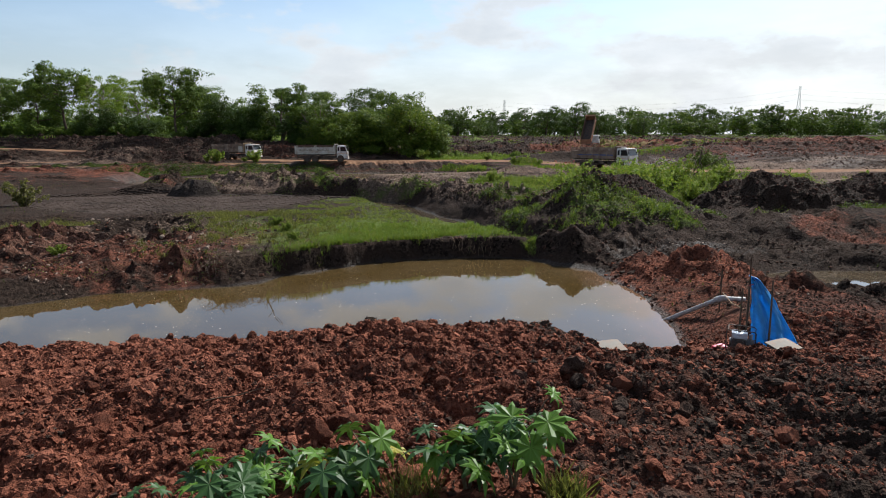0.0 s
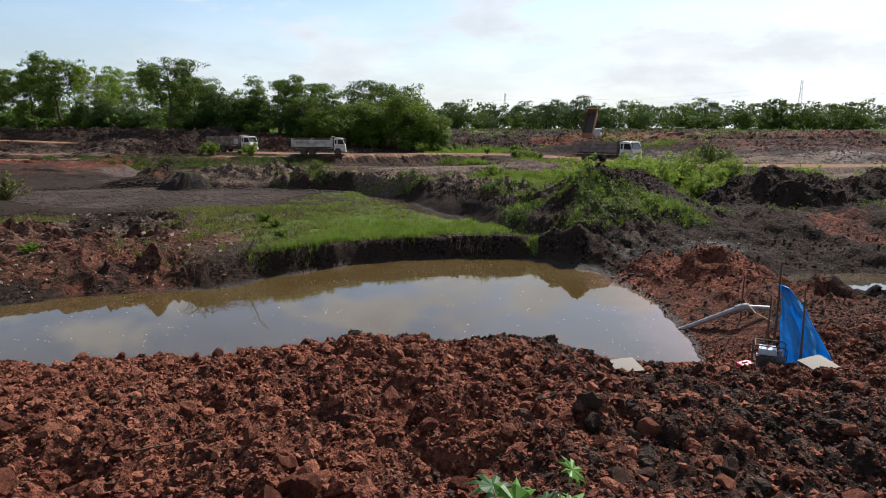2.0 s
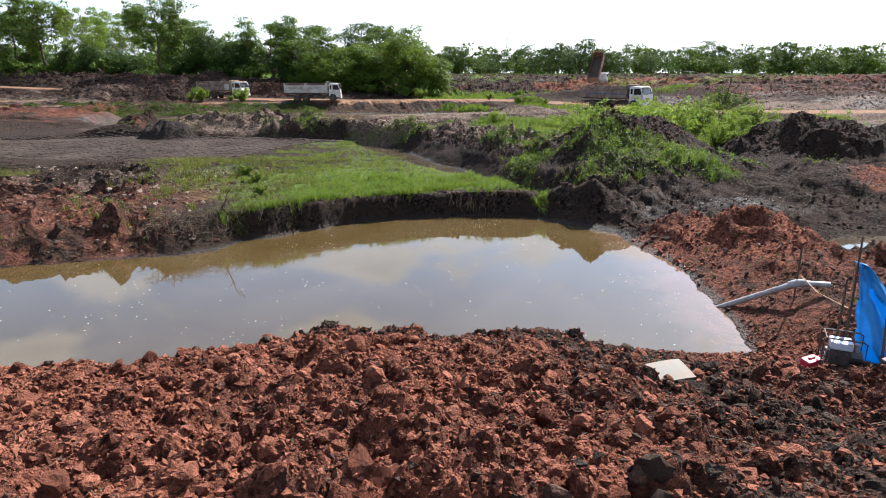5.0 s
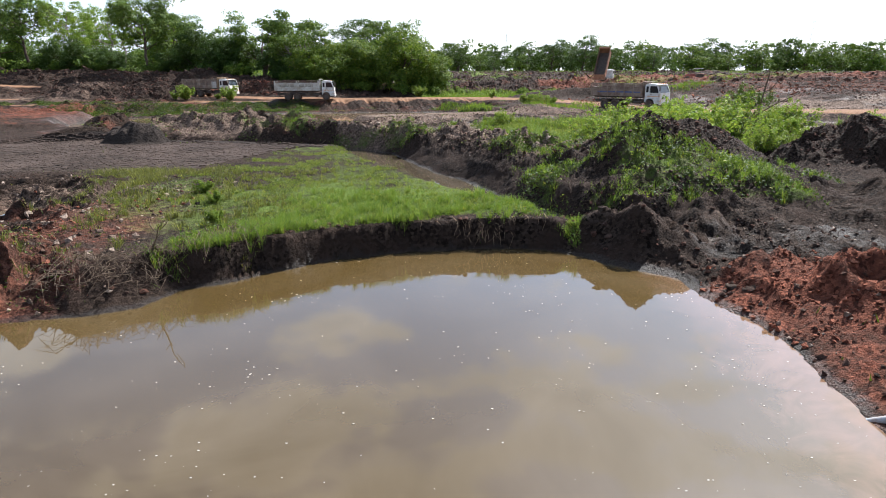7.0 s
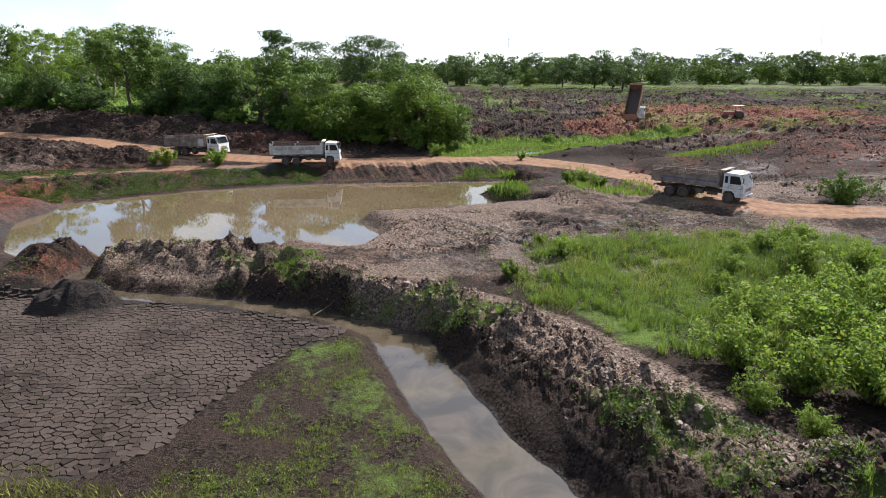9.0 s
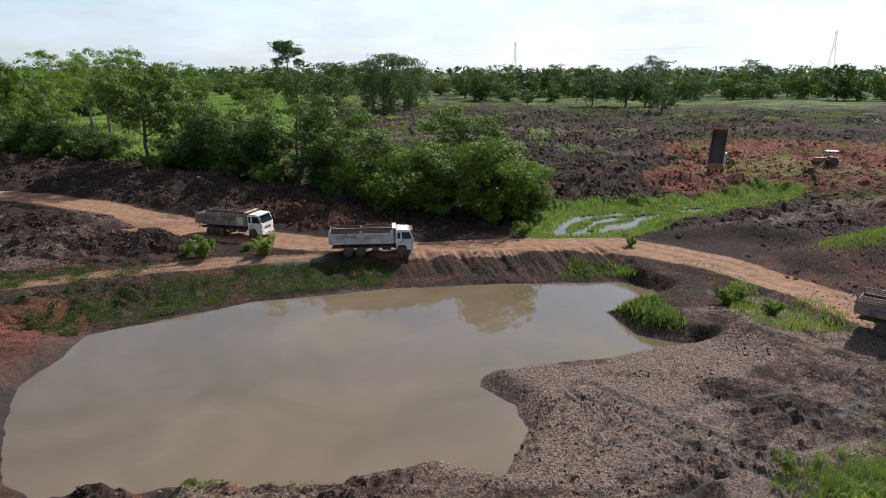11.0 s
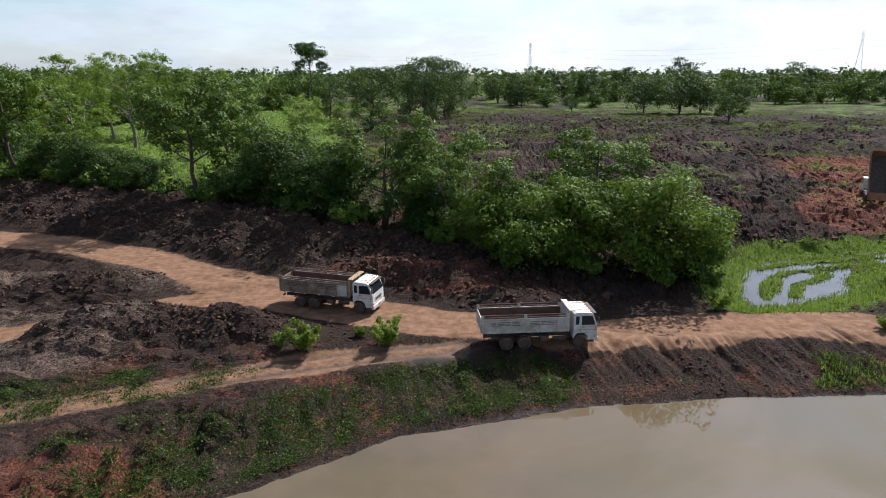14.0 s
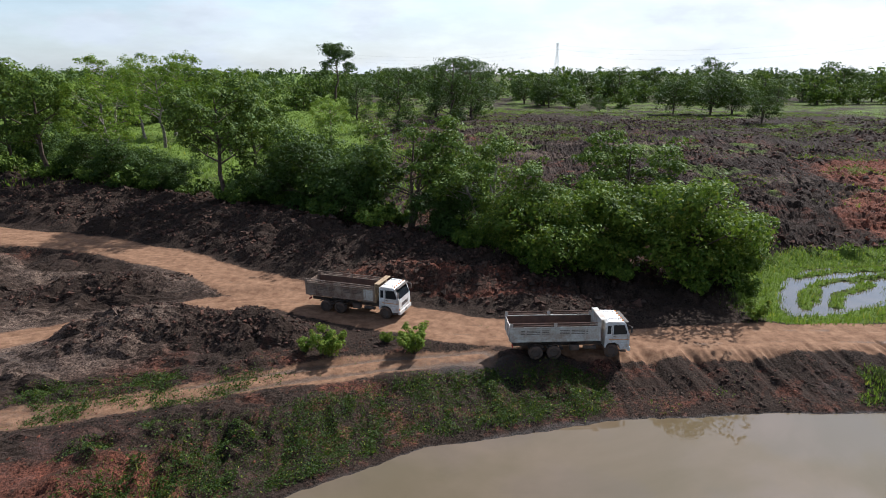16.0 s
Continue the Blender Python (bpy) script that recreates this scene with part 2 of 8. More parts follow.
def leaf_material(name, low, high, glow=0.35, yellow=0.0):
    """Leaves: diffuse with light passing through them."""
    n = Nodes(name)
    rnd = n.node("ShaderNodeNewGeometry").outputs["Random Per Island"]
    c = n.mix(rnd, low, high)
    c = n.mix(n.sum("MULTIPLY", n.noise(0.35, 3), 0.6), c, tuple(0.45 * v for v in low))
    own = n.node("ShaderNodeObjectInfo").outputs["Random"]
    c = n.mix(n.ramp(own, (0.0, 0.0), (1.0, 0.3)), c, tuple(0.5 * v for v in low))
    if yellow:
        c = n.mix(n.ramp(rnd, (1 - yellow, 0.0), (1.0, 1.0)), c, (0.20, 0.19, 0.03))
    n.set(base_color=c, roughness=0.6)
    n.put(n.bsdf.inputs["Specular IOR Level"], 0.13)
    through_leaf = n.node("ShaderNodeBsdfTranslucent")
    n.put(through_leaf.inputs["Color"], n.mix(0.5, c, (0.10, 0.135, 0.006), "ADD"))
    both = n.node("ShaderNodeMixShader")
    both.inputs[0].default_value = glow
    n.tree.links.new(n.bsdf.outputs[0], both.inputs[1])
    n.tree.links.new(through_leaf.outputs[0], both.inputs[2])
    n.tree.links.new(both.outputs[0], n.out.inputs[0])
    return n.mat


LEAF_DARK = leaf_material("dark_foliage", (0.022, 0.050, 0.009), (0.075, 0.125, 0.020), 0.2)
LEAF_MID = leaf_material("green_foliage", (0.034, 0.078, 0.009), (0.19, 0.255, 0.032), 0.16)
LEAF_LUSH = leaf_material("lush_foliage", (0.034, 0.078, 0.008), (0.20, 0.265, 0.032), 0.26, 0.08)
LEAF_LIGHT = leaf_material("fresh_foliage", (0.065, 0.13, 0.010), (0.24, 0.32, 0.038), 0.34, 0.1)
LEAF_DRY = leaf_material("dry_foliage", (0.07, 0.075, 0.02), (0.16, 0.14, 0.05), 0.3, 0.3)
LEAF_LIME = leaf_material("lime_foliage", (0.075, 0.135, 0.013), (0.27, 0.34, 0.055), 0.45, 0.2)
HERB = leaf_material("low_weeds", (0.045, 0.085, 0.012), (0.14, 0.20, 0.03), 0.4, 0.12)
HERB_DULL = leaf_material("trampled_weeds", (0.05, 0.075, 0.015), (0.12, 0.15, 0.034), 0.3, 0.15)
HERB_DARK = leaf_material("dark_weeds", (0.018, 0.038, 0.008), (0.062, 0.095, 0.016), 0.28, 0.06)
GRASS = leaf_material("grass_blades", (0.055, 0.102, 0.014), (0.175, 0.245, 0.042), 0.45, 0.14)
GRASS_DARK = leaf_material("rough_grass", (0.03, 0.055, 0.010), (0.085, 0.12, 0.022), 0.36, 0.12)
GRASS_DULL = leaf_material("short_dry_turf", (0.085, 0.115, 0.022), (0.22, 0.245, 0.06), 0.42, 0.25)


def plain(name, colour, rough=0.5, metal=0.0, wear=0.0, worn=(0.2, 0.11, 0.06), scale=3.0, spec=0.4, bump=0.0):
    """A painted or plain surface with stains of dirt at two scales."""
    n = Nodes(name)
    c = colour
    if wear:
        m = n.ramp(n.sum("ADD", n.noise(scale, 6, 0.65), n.sum("MULTIPLY", n.noise(scale * 7, 4), 0.3)), (0.85 - wear, 0.0), (1.05 - wear * 0.5, 1.0))
        c = n.mix(m, colour, worn)
    else:
        c = n.mix(n.noise(scale * 4, 4), tuple(v * 0.85 for v in colour), tuple(min(1, v * 1.12) for v in colour))
    n.set(base_color=c, roughness=rough, metallic=metal)
    n.put(n.bsdf.inputs["Specular IOR Level"], spec)
    if bump:
        n.bump(n.noise(scale * 8, 4), bump, 0.01)
    return n.mat


BARK = plain("bark", (0.13, 0.095, 0.07), 0.9, wear=0.5, worn=(0.05, 0.038, 0.03), scale=2.0, spec=0.1, bump=0.6)
BARK_PALE = plain("pale_bark", (0.26, 0.22, 0.18), 0.9, wear=0.4, worn=(0.09, 0.07, 0.055), scale=2.0, spec=0.1, bump=0.5)
TWIG = plain("dry_wood", (0.12, 0.088, 0.062), 0.9, wear=0.4, worn=(0.07, 0.05, 0.035), scale=6.0, spec=0.1)
WHITE_PAINT = plain("white_cab_paint", (0.62, 0.635, 0.635), 0.4, wear=0.36, worn=(0.36, 0.27, 0.2), scale=1.6)
BED_PALE = plain("dusty_grey_steel", (0.53, 0.515, 0.47), 0.65, wear=0.42, worn=(0.26, 0.19, 0.14), scale=1.2)
BED_BROWN = plain("rusty_tipper_steel", (0.30, 0.235, 0.18), 0.75, wear=0.5, worn=(0.11, 0.06, 0.04), scale=1.4)
RUST = plain("rust_inside", (0.12, 0.066, 0.045), 0.9, wear=0.4, worn=(0.06, 0.035, 0.026), scale=2.0)
BLUE_PAINT = plain("blue_stripe_paint", (0.03, 0.06, 0.17), 0.45, wear=0.25, scale=2.0)
CHASSIS = plain("dark_chassis", (0.028, 0.026, 0.025), 0.75, wear=0.35, worn=(0.12, 0.075, 0.05), scale=3.0)
TYRE = plain("muddy_tyre", (0.022, 0.021, 0.02), 0.9, wear=0.35, worn=(0.13, 0.075, 0.048), scale=4.0, bump=0.3)
RIM = plain("dusty_rim", (0.07, 0.06, 0.052), 0.7, wear=0.4, worn=(0.08, 0.05, 0.035), scale=6.0)
BED_RUST = plain("orange_rusty_steel", (0.36, 0.19, 0.11), 0.8, wear=0.4, worn=(0.17, 0.08, 0.05), scale=1.4, spec=0.15)
WOOD = plain("weathered_plank", (0.36, 0.26, 0.16), 0.85, wear=0.35, worn=(0.17, 0.11, 0.07), scale=3.0, spec=0.15)
RED_PAINT = plain("faded_red_paint", (0.30, 0.045, 0.035), 0.5, wear=0.35, worn=(0.16, 0.08, 0.05), scale=3.0)
LAMP_GLASS = plain("lamp_lens", (0.62, 0.62, 0.58), 0.15)
AMBER = plain("amber_lens", (0.55, 0.2, 0.03), 0.2)
TAIL_RED = plain("red_lens", (0.35, 0.02, 0.02), 0.25)
STEEL = plain("galvanised_steel", (0.45, 0.46, 0.47), 0.5, metal=0.6, wear=0.15, scale=2.0)
PVC = plain("grey_pipe", (0.33, 0.34, 0.35), 0.5, wear=0.35, worn=(0.2, 0.13, 0.09), scale=5.0)
BOARD = plain("pale_board", (0.18, 0.165, 0.14), 0.8, wear=0.25, worn=(0.22, 0.15, 0.11), scale=3.5, spec=0.2)
ENGINE = plain("engine_casting", (0.05, 0.05, 0.052), 0.5, wear=0.3, worn=(0.12, 0.08, 0.06), scale=9.0)
TANK = plain("pale_blue_tank", (0.5, 0.56, 0.62), 0.35, wear=0.2, scale=9.0)
CAN = plain("red_plastic", (0.42, 0.03, 0.06), 0.4, wear=0.12, scale=8.0)
FOAM = plain("foam", (0.36, 0.33, 0.29), 0.95, spec=0.05)
RED_CLOTH = plain("red_strap", (0.4, 0.05, 0.05), 0.8)

n = Nodes("dark_glass")
n.set(base_color=(0.012, 0.015, 0.018), roughness=0.06, ior=1.5)
GLASS = n.mat

n = Nodes("blue_tarpaulin")
weave = n.noise(2.5, 5)
c = n.mix(weave, (0.02, 0.22, 0.50), (0.06, 0.36, 0.72))
n.set(base_color=c, roughness=0.42)
n.bump(n.sum("ADD", n.noise(5.0, 4), n.sum("MULTIPLY", n.noise(60.0, 2), 0.15)), 0.9, 0.06)
lit = n.node("ShaderNodeBsdfTranslucent")
n.put(lit.inputs["Color"], (0.05, 0.42, 0.85))
both = n.node("ShaderNodeMixShader")
both.inputs[0].default_value = 0.38
n.tree.links.new(n.bsdf.outputs[0], both.inputs[1])
n.tree.links.new(lit.outputs[0], both.inputs[2])
n.tree.links.new(both.outputs[0], n.out.inputs[0])
TARP = n.mat


# mesh helpers
def mesh_np(name, verts, faces, material=None, smooth=True):
    """A mesh from arrays: verts (n, 3), faces (m, k) with one k."""
    verts, faces = np.asarray(verts, np.float32), np.asarray(faces, np.int32)
    me = bpy.data.meshes.new(name)
    m, k = faces.shape
    me.vertices.add(len(verts))
    me.vertices.foreach_set("co", verts.ravel())
    me.loops.add(m * k)
    me.loops.foreach_set("vertex_index", faces.ravel())
    me.polygons.add(m)
    me.polygons.foreach_set("loop_start", np.arange(0, m * k, k, dtype=np.int32))
    me.polygons.foreach_set("use_smooth", np.full(m, smooth))
    me.update(calc_edges=True)
    if material:
        me.materials.append(material)
    return me


def under(ob, parent):
    ob.parent = parent
    return ob


def part(name, bm, material, parent, label="", smooth=False):
    """Links a bmesh as one mesh object under a thing or a part."""
    me = bpy.data.meshes.new(name)
    bm.to_mesh(me)
    bm.free()
    if smooth:
        for p in me.polygons:
            p.use_smooth = True
    me.materials.append(material)
    ob = new(name, me)
    ob.parent = parent
    if label:
        ob["label"] = label
    return ob


def smooth01(v, a=0.0, b=1.0):
    v = np.clip((v - a) / (b - a), 0, 1)
    return v * v * (3 - 2 * v)


TABLE = np.random.RandomState(5).rand(256, 256)


def vnoise(x, y):
    xi, yi = np.floor(x).astype(int), np.floor(y).astype(int)
    u, v = x - xi, y - yi
    u, v = u * u * (3 - 2 * u), v * v * (3 - 2 * v)
    a, b = TABLE[xi & 255, yi & 255], TABLE[(xi + 1) & 255, yi & 255]
    c, d = TABLE[xi & 255, (yi + 1) & 255], TABLE[(xi + 1) & 255, (yi + 1) & 255]
    return (a * (1 - u) + b * u) * (1 - v) + (c * (1 - u) + d * u) * v - 0.5


def fbm(x, y, scale, octaves=4, gain=0.5):
    out, amp, s = 0.0, 1.0, 1.0 / scale
    for k in range(octaves):
        out = out + amp * vnoise(x * s + 17.3 * k, y * s - 9.1 * k)
        amp, s = amp * gain, s * 2.03
    return out


def lumps(x, y, size, seed=0):
    """Rounded lumps of about this size, 0 to 1 high, as dumped soil has."""
    gx, gy = x / size, y / size
    xi, yi = np.floor(gx).astype(int), np.floor(gy).astype(int)
    best = np.zeros_like(gx)
    for i in (-1, 0, 1):
        for j in (-1, 0, 1):
            cx, cy = xi + i, yi + j
            px = cx + TABLE[(cx + 31 * seed) & 255, cy & 255]
            py = cy + TABLE[(cy + 57) & 255, (cx + 11 * seed) & 255]
            r = 0.35 + 0.55 * TABLE[(cx + 97) & 255, (cy + 13 + seed) & 255]
            q = ((gx - px) ** 2 + (gy - py) ** 2) / r**2
            best = np.maximum(best, r * np.sqrt(np.clip(1 - q, 0, 1)))
    return best


def crags(x, y, size, seed=0):
    """Angular broken blocks of about this size, 0 to 1 high, with crevices between them."""
    gx, gy = x / size, y / size
    xi, yi = np.floor(gx).astype(int), np.floor(gy).astype(int)
    first, second, top = np.full(gx.shape, 9.0), np.full(gx.shape, 9.0), np.zeros(gx.shape)
    for i in (-1, 0, 1):
        for j in (-1, 0, 1):
            cx, cy = xi + i, yi + j
            a, b = TABLE[(cx + 31 * seed) & 255, cy & 255], TABLE[(cy + 57) & 255, (cx + 11 * seed) & 255]
            c, e = TABLE[(cx + 97) & 255, (cy + 13 + seed) & 255], TABLE[(cx + 5 * seed) & 255, (cy + 140) & 255]
            dx, dy = gx - cx - a, gy - cy - b
            d = np.hypot(dx, dy)
            t = c + (e - 0.5) * 1.6 * dx + (a - 0.5) * 1.6 * dy
            near = d < first
            second = np.where(near, first, np.minimum(second, d))
            top = np.where(near, t, top)
            first = np.where(near, d, first)
    return (0.25 + 0.75 * np.clip(top, 0, 1.2)) * np.clip((second - first) / 0.32, 0, 1) ** 0.7


def inside_distance(x, y, poly):
    """Distance to a closed outline: positive outside, negative inside."""
    d2 = np.full(x.shape, 1e12)
    odd = np.zeros(x.shape, bool)
    for (ax, ay), (bx, by) in zip(poly, poly[1:] + poly[:1]):
        ex, ey = bx - ax, by - ay
        t = np.clip(((x - ax) * ex + (y - ay) * ey) / (ex * ex + ey * ey), 0, 1)
        d2 = np.minimum(d2, (x - ax - t * ex) ** 2 + (y - ay - t * ey) ** 2)
        cross = (ay > y) != (by > y)
        odd ^= cross & (x < ex * (y - ay) / (ey if ey else 1e-9) + ax)
    return np.where(odd, -1, 1) * np.sqrt(d2)


def line_distance(x, y, line):
    """Distance to an open line, and the share of the way along it."""
    d2, along = np.full(x.shape, 1e12), np.zeros(x.shape)
    for k, ((ax, ay), (bx, by)) in enumerate(zip(line, line[1:])):
        ex, ey = bx - ax, by - ay
        t = np.clip(((x - ax) * ex + (y - ay) * ey) / (ex * ex + ey * ey), 0, 1)
        q = (x - ax - t * ex) ** 2 + (y - ay - t * ey) ** 2
        along = np.where(q < d2, k + t, along)
        d2 = np.minimum(d2, q)
    return np.sqrt(d2), along


# the plan, in metres; the ponds' water stands at z = 0
POND_A = [(-24, 19), (-19, 20), (-15.5, 21.7), (-12.6, 23.6), (-10, 24.2), (-8.6, 24.6), (-7.4, 25.3), (-6.9, 26.5), (-6, 27.1), (-4.9, 28.2), (-3.1, 29.5), (-1, 30.3), (1.5, 30.6), (3.4, 30.6), (5.3, 28.6), (6.5, 27.4), (7.2, 24.5), (7.5, 22.8), (7.2, 21.4), (7.2, 19.7), (6.9, 18.2), (6.8, 17.2), (5.3, 17.2), (3.0, 17.9), (1.9, 17.9), (0.4, 17.4), (-2.2, 17.9), (-4.3, 16.7), (-6.5, 15.7), (-10, 15.3), (-14, 15.5), (-24, 15)]
CHANNEL = [(-25.2, 69), (-25.8, 65.4), (-24.6, 63.3), (-21.3, 62.1), (-14, 60.6), (-9.8, 59.4), (-5.5, 57), (-3.4, 55.3), (-1.9, 50.6), (-0.3, 46.6), (1.3, 43.5), (3.1, 38.7), (4.9, 34.7), (6.4, 32.6), (7.3, 31.5), (6.7, 31.0), (5.8, 31.6), (4.3, 32.2), (3.9, 33.8), (2.6, 35.9), (0.7, 38.9), (-1.4, 43.1), (-3.2, 46.6), (-4.7, 50.6), (-6.3, 55.4), (-8.5, 57.2), (-14.9, 59.6), (-20.5, 60.4), (-24.1, 60.9), (-26.8, 62.9), (-27, 65.4), (-26.4, 69)]
POND_B = [(-38, 76), (-40, 80.5), (-39.7, 84.5), (-40, 88.7), (-35.8, 91.5), (-29.3, 96), (-17.3, 99.6), (-7.7, 100.8), (5, 101.5), (7.4, 98), (1.2, 93.6), (2.4, 88.6), (6.3, 86.7), (2.2, 85.6), (-1.5, 83.9), (-5, 83.3), (-9.9, 82), (-10.3, 80.5), (-8.2, 78), (-7.8, 75.3), (-9.4, 71), (-13, 72.2), (-18.5, 70), (-21.3, 69.7), (-26.2, 70), (-30.7, 68), (-34.5, 70.5)]
POOL_C = [(12.2, 24.6), (12.6, 25.9), (15, 26.9), (19, 26.9), (24, 26.2), (29, 25), (27, 22.8), (20, 22.2), (16, 22.4), (14.2, 22.8), (13.2, 23.4)]
STREAM = [(0.2, 115.2), (0.5, 117.8), (2.2, 121.8), (4.4, 125.4), (8, 128.8), (12.4, 130.2), (17, 131), (25.4, 133.2), (32, 137), (39.3, 140.2), (37, 136.6), (26, 130), (18, 127), (13.5, 123.5), (11, 119), (7, 117.2), (3.8, 115.8)]
ISLES = [[(2.6, 117.5), (4.2, 121), (7.5, 124.6), (13, 126.5), (20, 128.6)], [(5.5, 118), (7.5, 121.2), (12, 124.2)], [(6, 126.2), (10, 128.2), (16, 129.4), (26, 131.6), (33, 136)], [(4.4, 119.4), (6.2, 123.4)]]
POOL_D = [(27, 67.5), (31, 70.8), (38, 71.5), (37, 69.4), (32, 67.8)]
POOL_E = [(-17.2, 33.9), (-16.2, 35.2), (-14.9, 34.8), (-15.2, 33.5), (-16.6, 33.2)]
GRASS_A = [(-8.8, 26.6), (-7.4, 27.3), (-6.2, 28.0), (-4.9, 29.1), (-3.1, 30.3), (-1, 31.0), (1, 31.2), (3.5, 31.4), (3.0, 34), (0.4, 38), (-1.9, 43), (-3.7, 46.6), (-5.3, 50.6), (-6.9, 54.2), (-9.5, 53.3), (-11, 46), (-12.5, 42), (-12.3, 36), (-11.5, 31)]
CRACKED = [(-21, 60), (-14, 58.6), (-9, 56.6), (-7, 55), (-9.5, 52), (-11.3, 46.5), (-13.5, 43), (-18, 42), (-24, 43), (-33, 48), (-36, 57), (-27, 60.8)]
MEADOW = [(0.5, 62), (3.3, 71), (10.7, 73), (18, 72), (27, 70), (30, 58), (27, 46), (17, 45.5), (12.5, 48.5), (7.6, 51.9), (3.5, 57.5)]
ROAD = [(-160, 150), (-120, 140), (-85, 133), (-66, 129), (-56, 124.5), (-46, 118.5), (-38, 114.3), (-28, 110), (-15.5, 108.2), (-3, 110), (7, 110), (14.5, 102.3), (19.3, 93), (22, 84), (26, 79), (36, 77), (70, 74)]
BRANCH = [(-90, 92), (-62, 106), (-50, 114), (-42, 116)]
TRACK = [(-75, 90), (-58, 94.5), (-50, 97), (-40, 101.5), (-33, 104), (-26, 105.6)]
BERM = [(-28, 66.5), (-22, 67.2), (-16, 65.3), (-10.6, 62.6), (-6.2, 58.6), (-2.2, 57), (1.2, 53), (3.6, 48), (5.6, 43), (8.6, 38.6)]
SPOIL = [(-150, 178), (-98, 157), (-75, 146.5), (-56, 138), (-43, 130.5), (-33, 128.5), (-24, 123.5)]
RUTS = [[(22, 79), (14, 75.5), (8, 73.6), (2, 71.5), (-5, 67.5)], [(14, 70.5), (9.1, 66.8), (5, 69.2), (1, 72.5), (-4, 78)], [(18, 82), (10, 77), (4, 76), (-4, 73)]]
HEAPS = [(26, 144.5), (36, 143.5), (47, 141), (62, 141), (85, 138)]


def axis(*runs):
    out = []
    for a, b, step in runs:
        out.append(np.arange(a, b, step))
    return np.concatenate(out)


def fading(start, end, step, grow):
    out, v = [], start
    while v < end:
        out.append(v)
        v += step
        step *= grow
    return np.array(out + [end])


XS = np.concatenate([-fading(130, 3200, 2, 1.16)[::-1], axis((-129, -90, 1.2), (-90, -45, 0.6), (-45, -17, 0.32), (-17, -11, 0.13), (-11, 11, 0.085), (11, 17, 0.12), (17, 40, 0.32), (40, 75, 0.7), (75, 120, 1.2)), fading(121, 3200, 2, 1.16)])
YS = np.concatenate([-fading(6, 900, 2, 1.3)[::-1], axis((-5, 4, 0.5), (4, 7, 0.12), (7, 17, 0.085), (17, 34, 0.14), (34, 72, 0.23), (72, 116, 0.3), (116, 170, 0.55), (170, 330, 2.0)), fading(331, 3600, 3, 1.12)])
GX, GY = np.meshgrid(XS, YS)


def ridge(x, y, line, heights, half, power=1.6):
    d, along = line_distance(x, y, line)
    h = np.interp(along, np.arange(len(heights)), heights)
    w = np.interp(along, np.linspace(0, len(heights) - 1, len(half)), half)
    return h * np.clip(1 - (d / w) ** power, 0, 1)


def mound(x, y, cx, cy, rx, ry, h, turn=0.0):
    c, s = math.cos(radians(turn)), math.sin(radians(turn))
    u, v = ((x - cx) * c + (y - cy) * s) / rx, (-(x - cx) * s + (y - cy) * c) / ry
    q = u * u + v * v
    return h * np.exp(-1.3 * q ** 1.25)


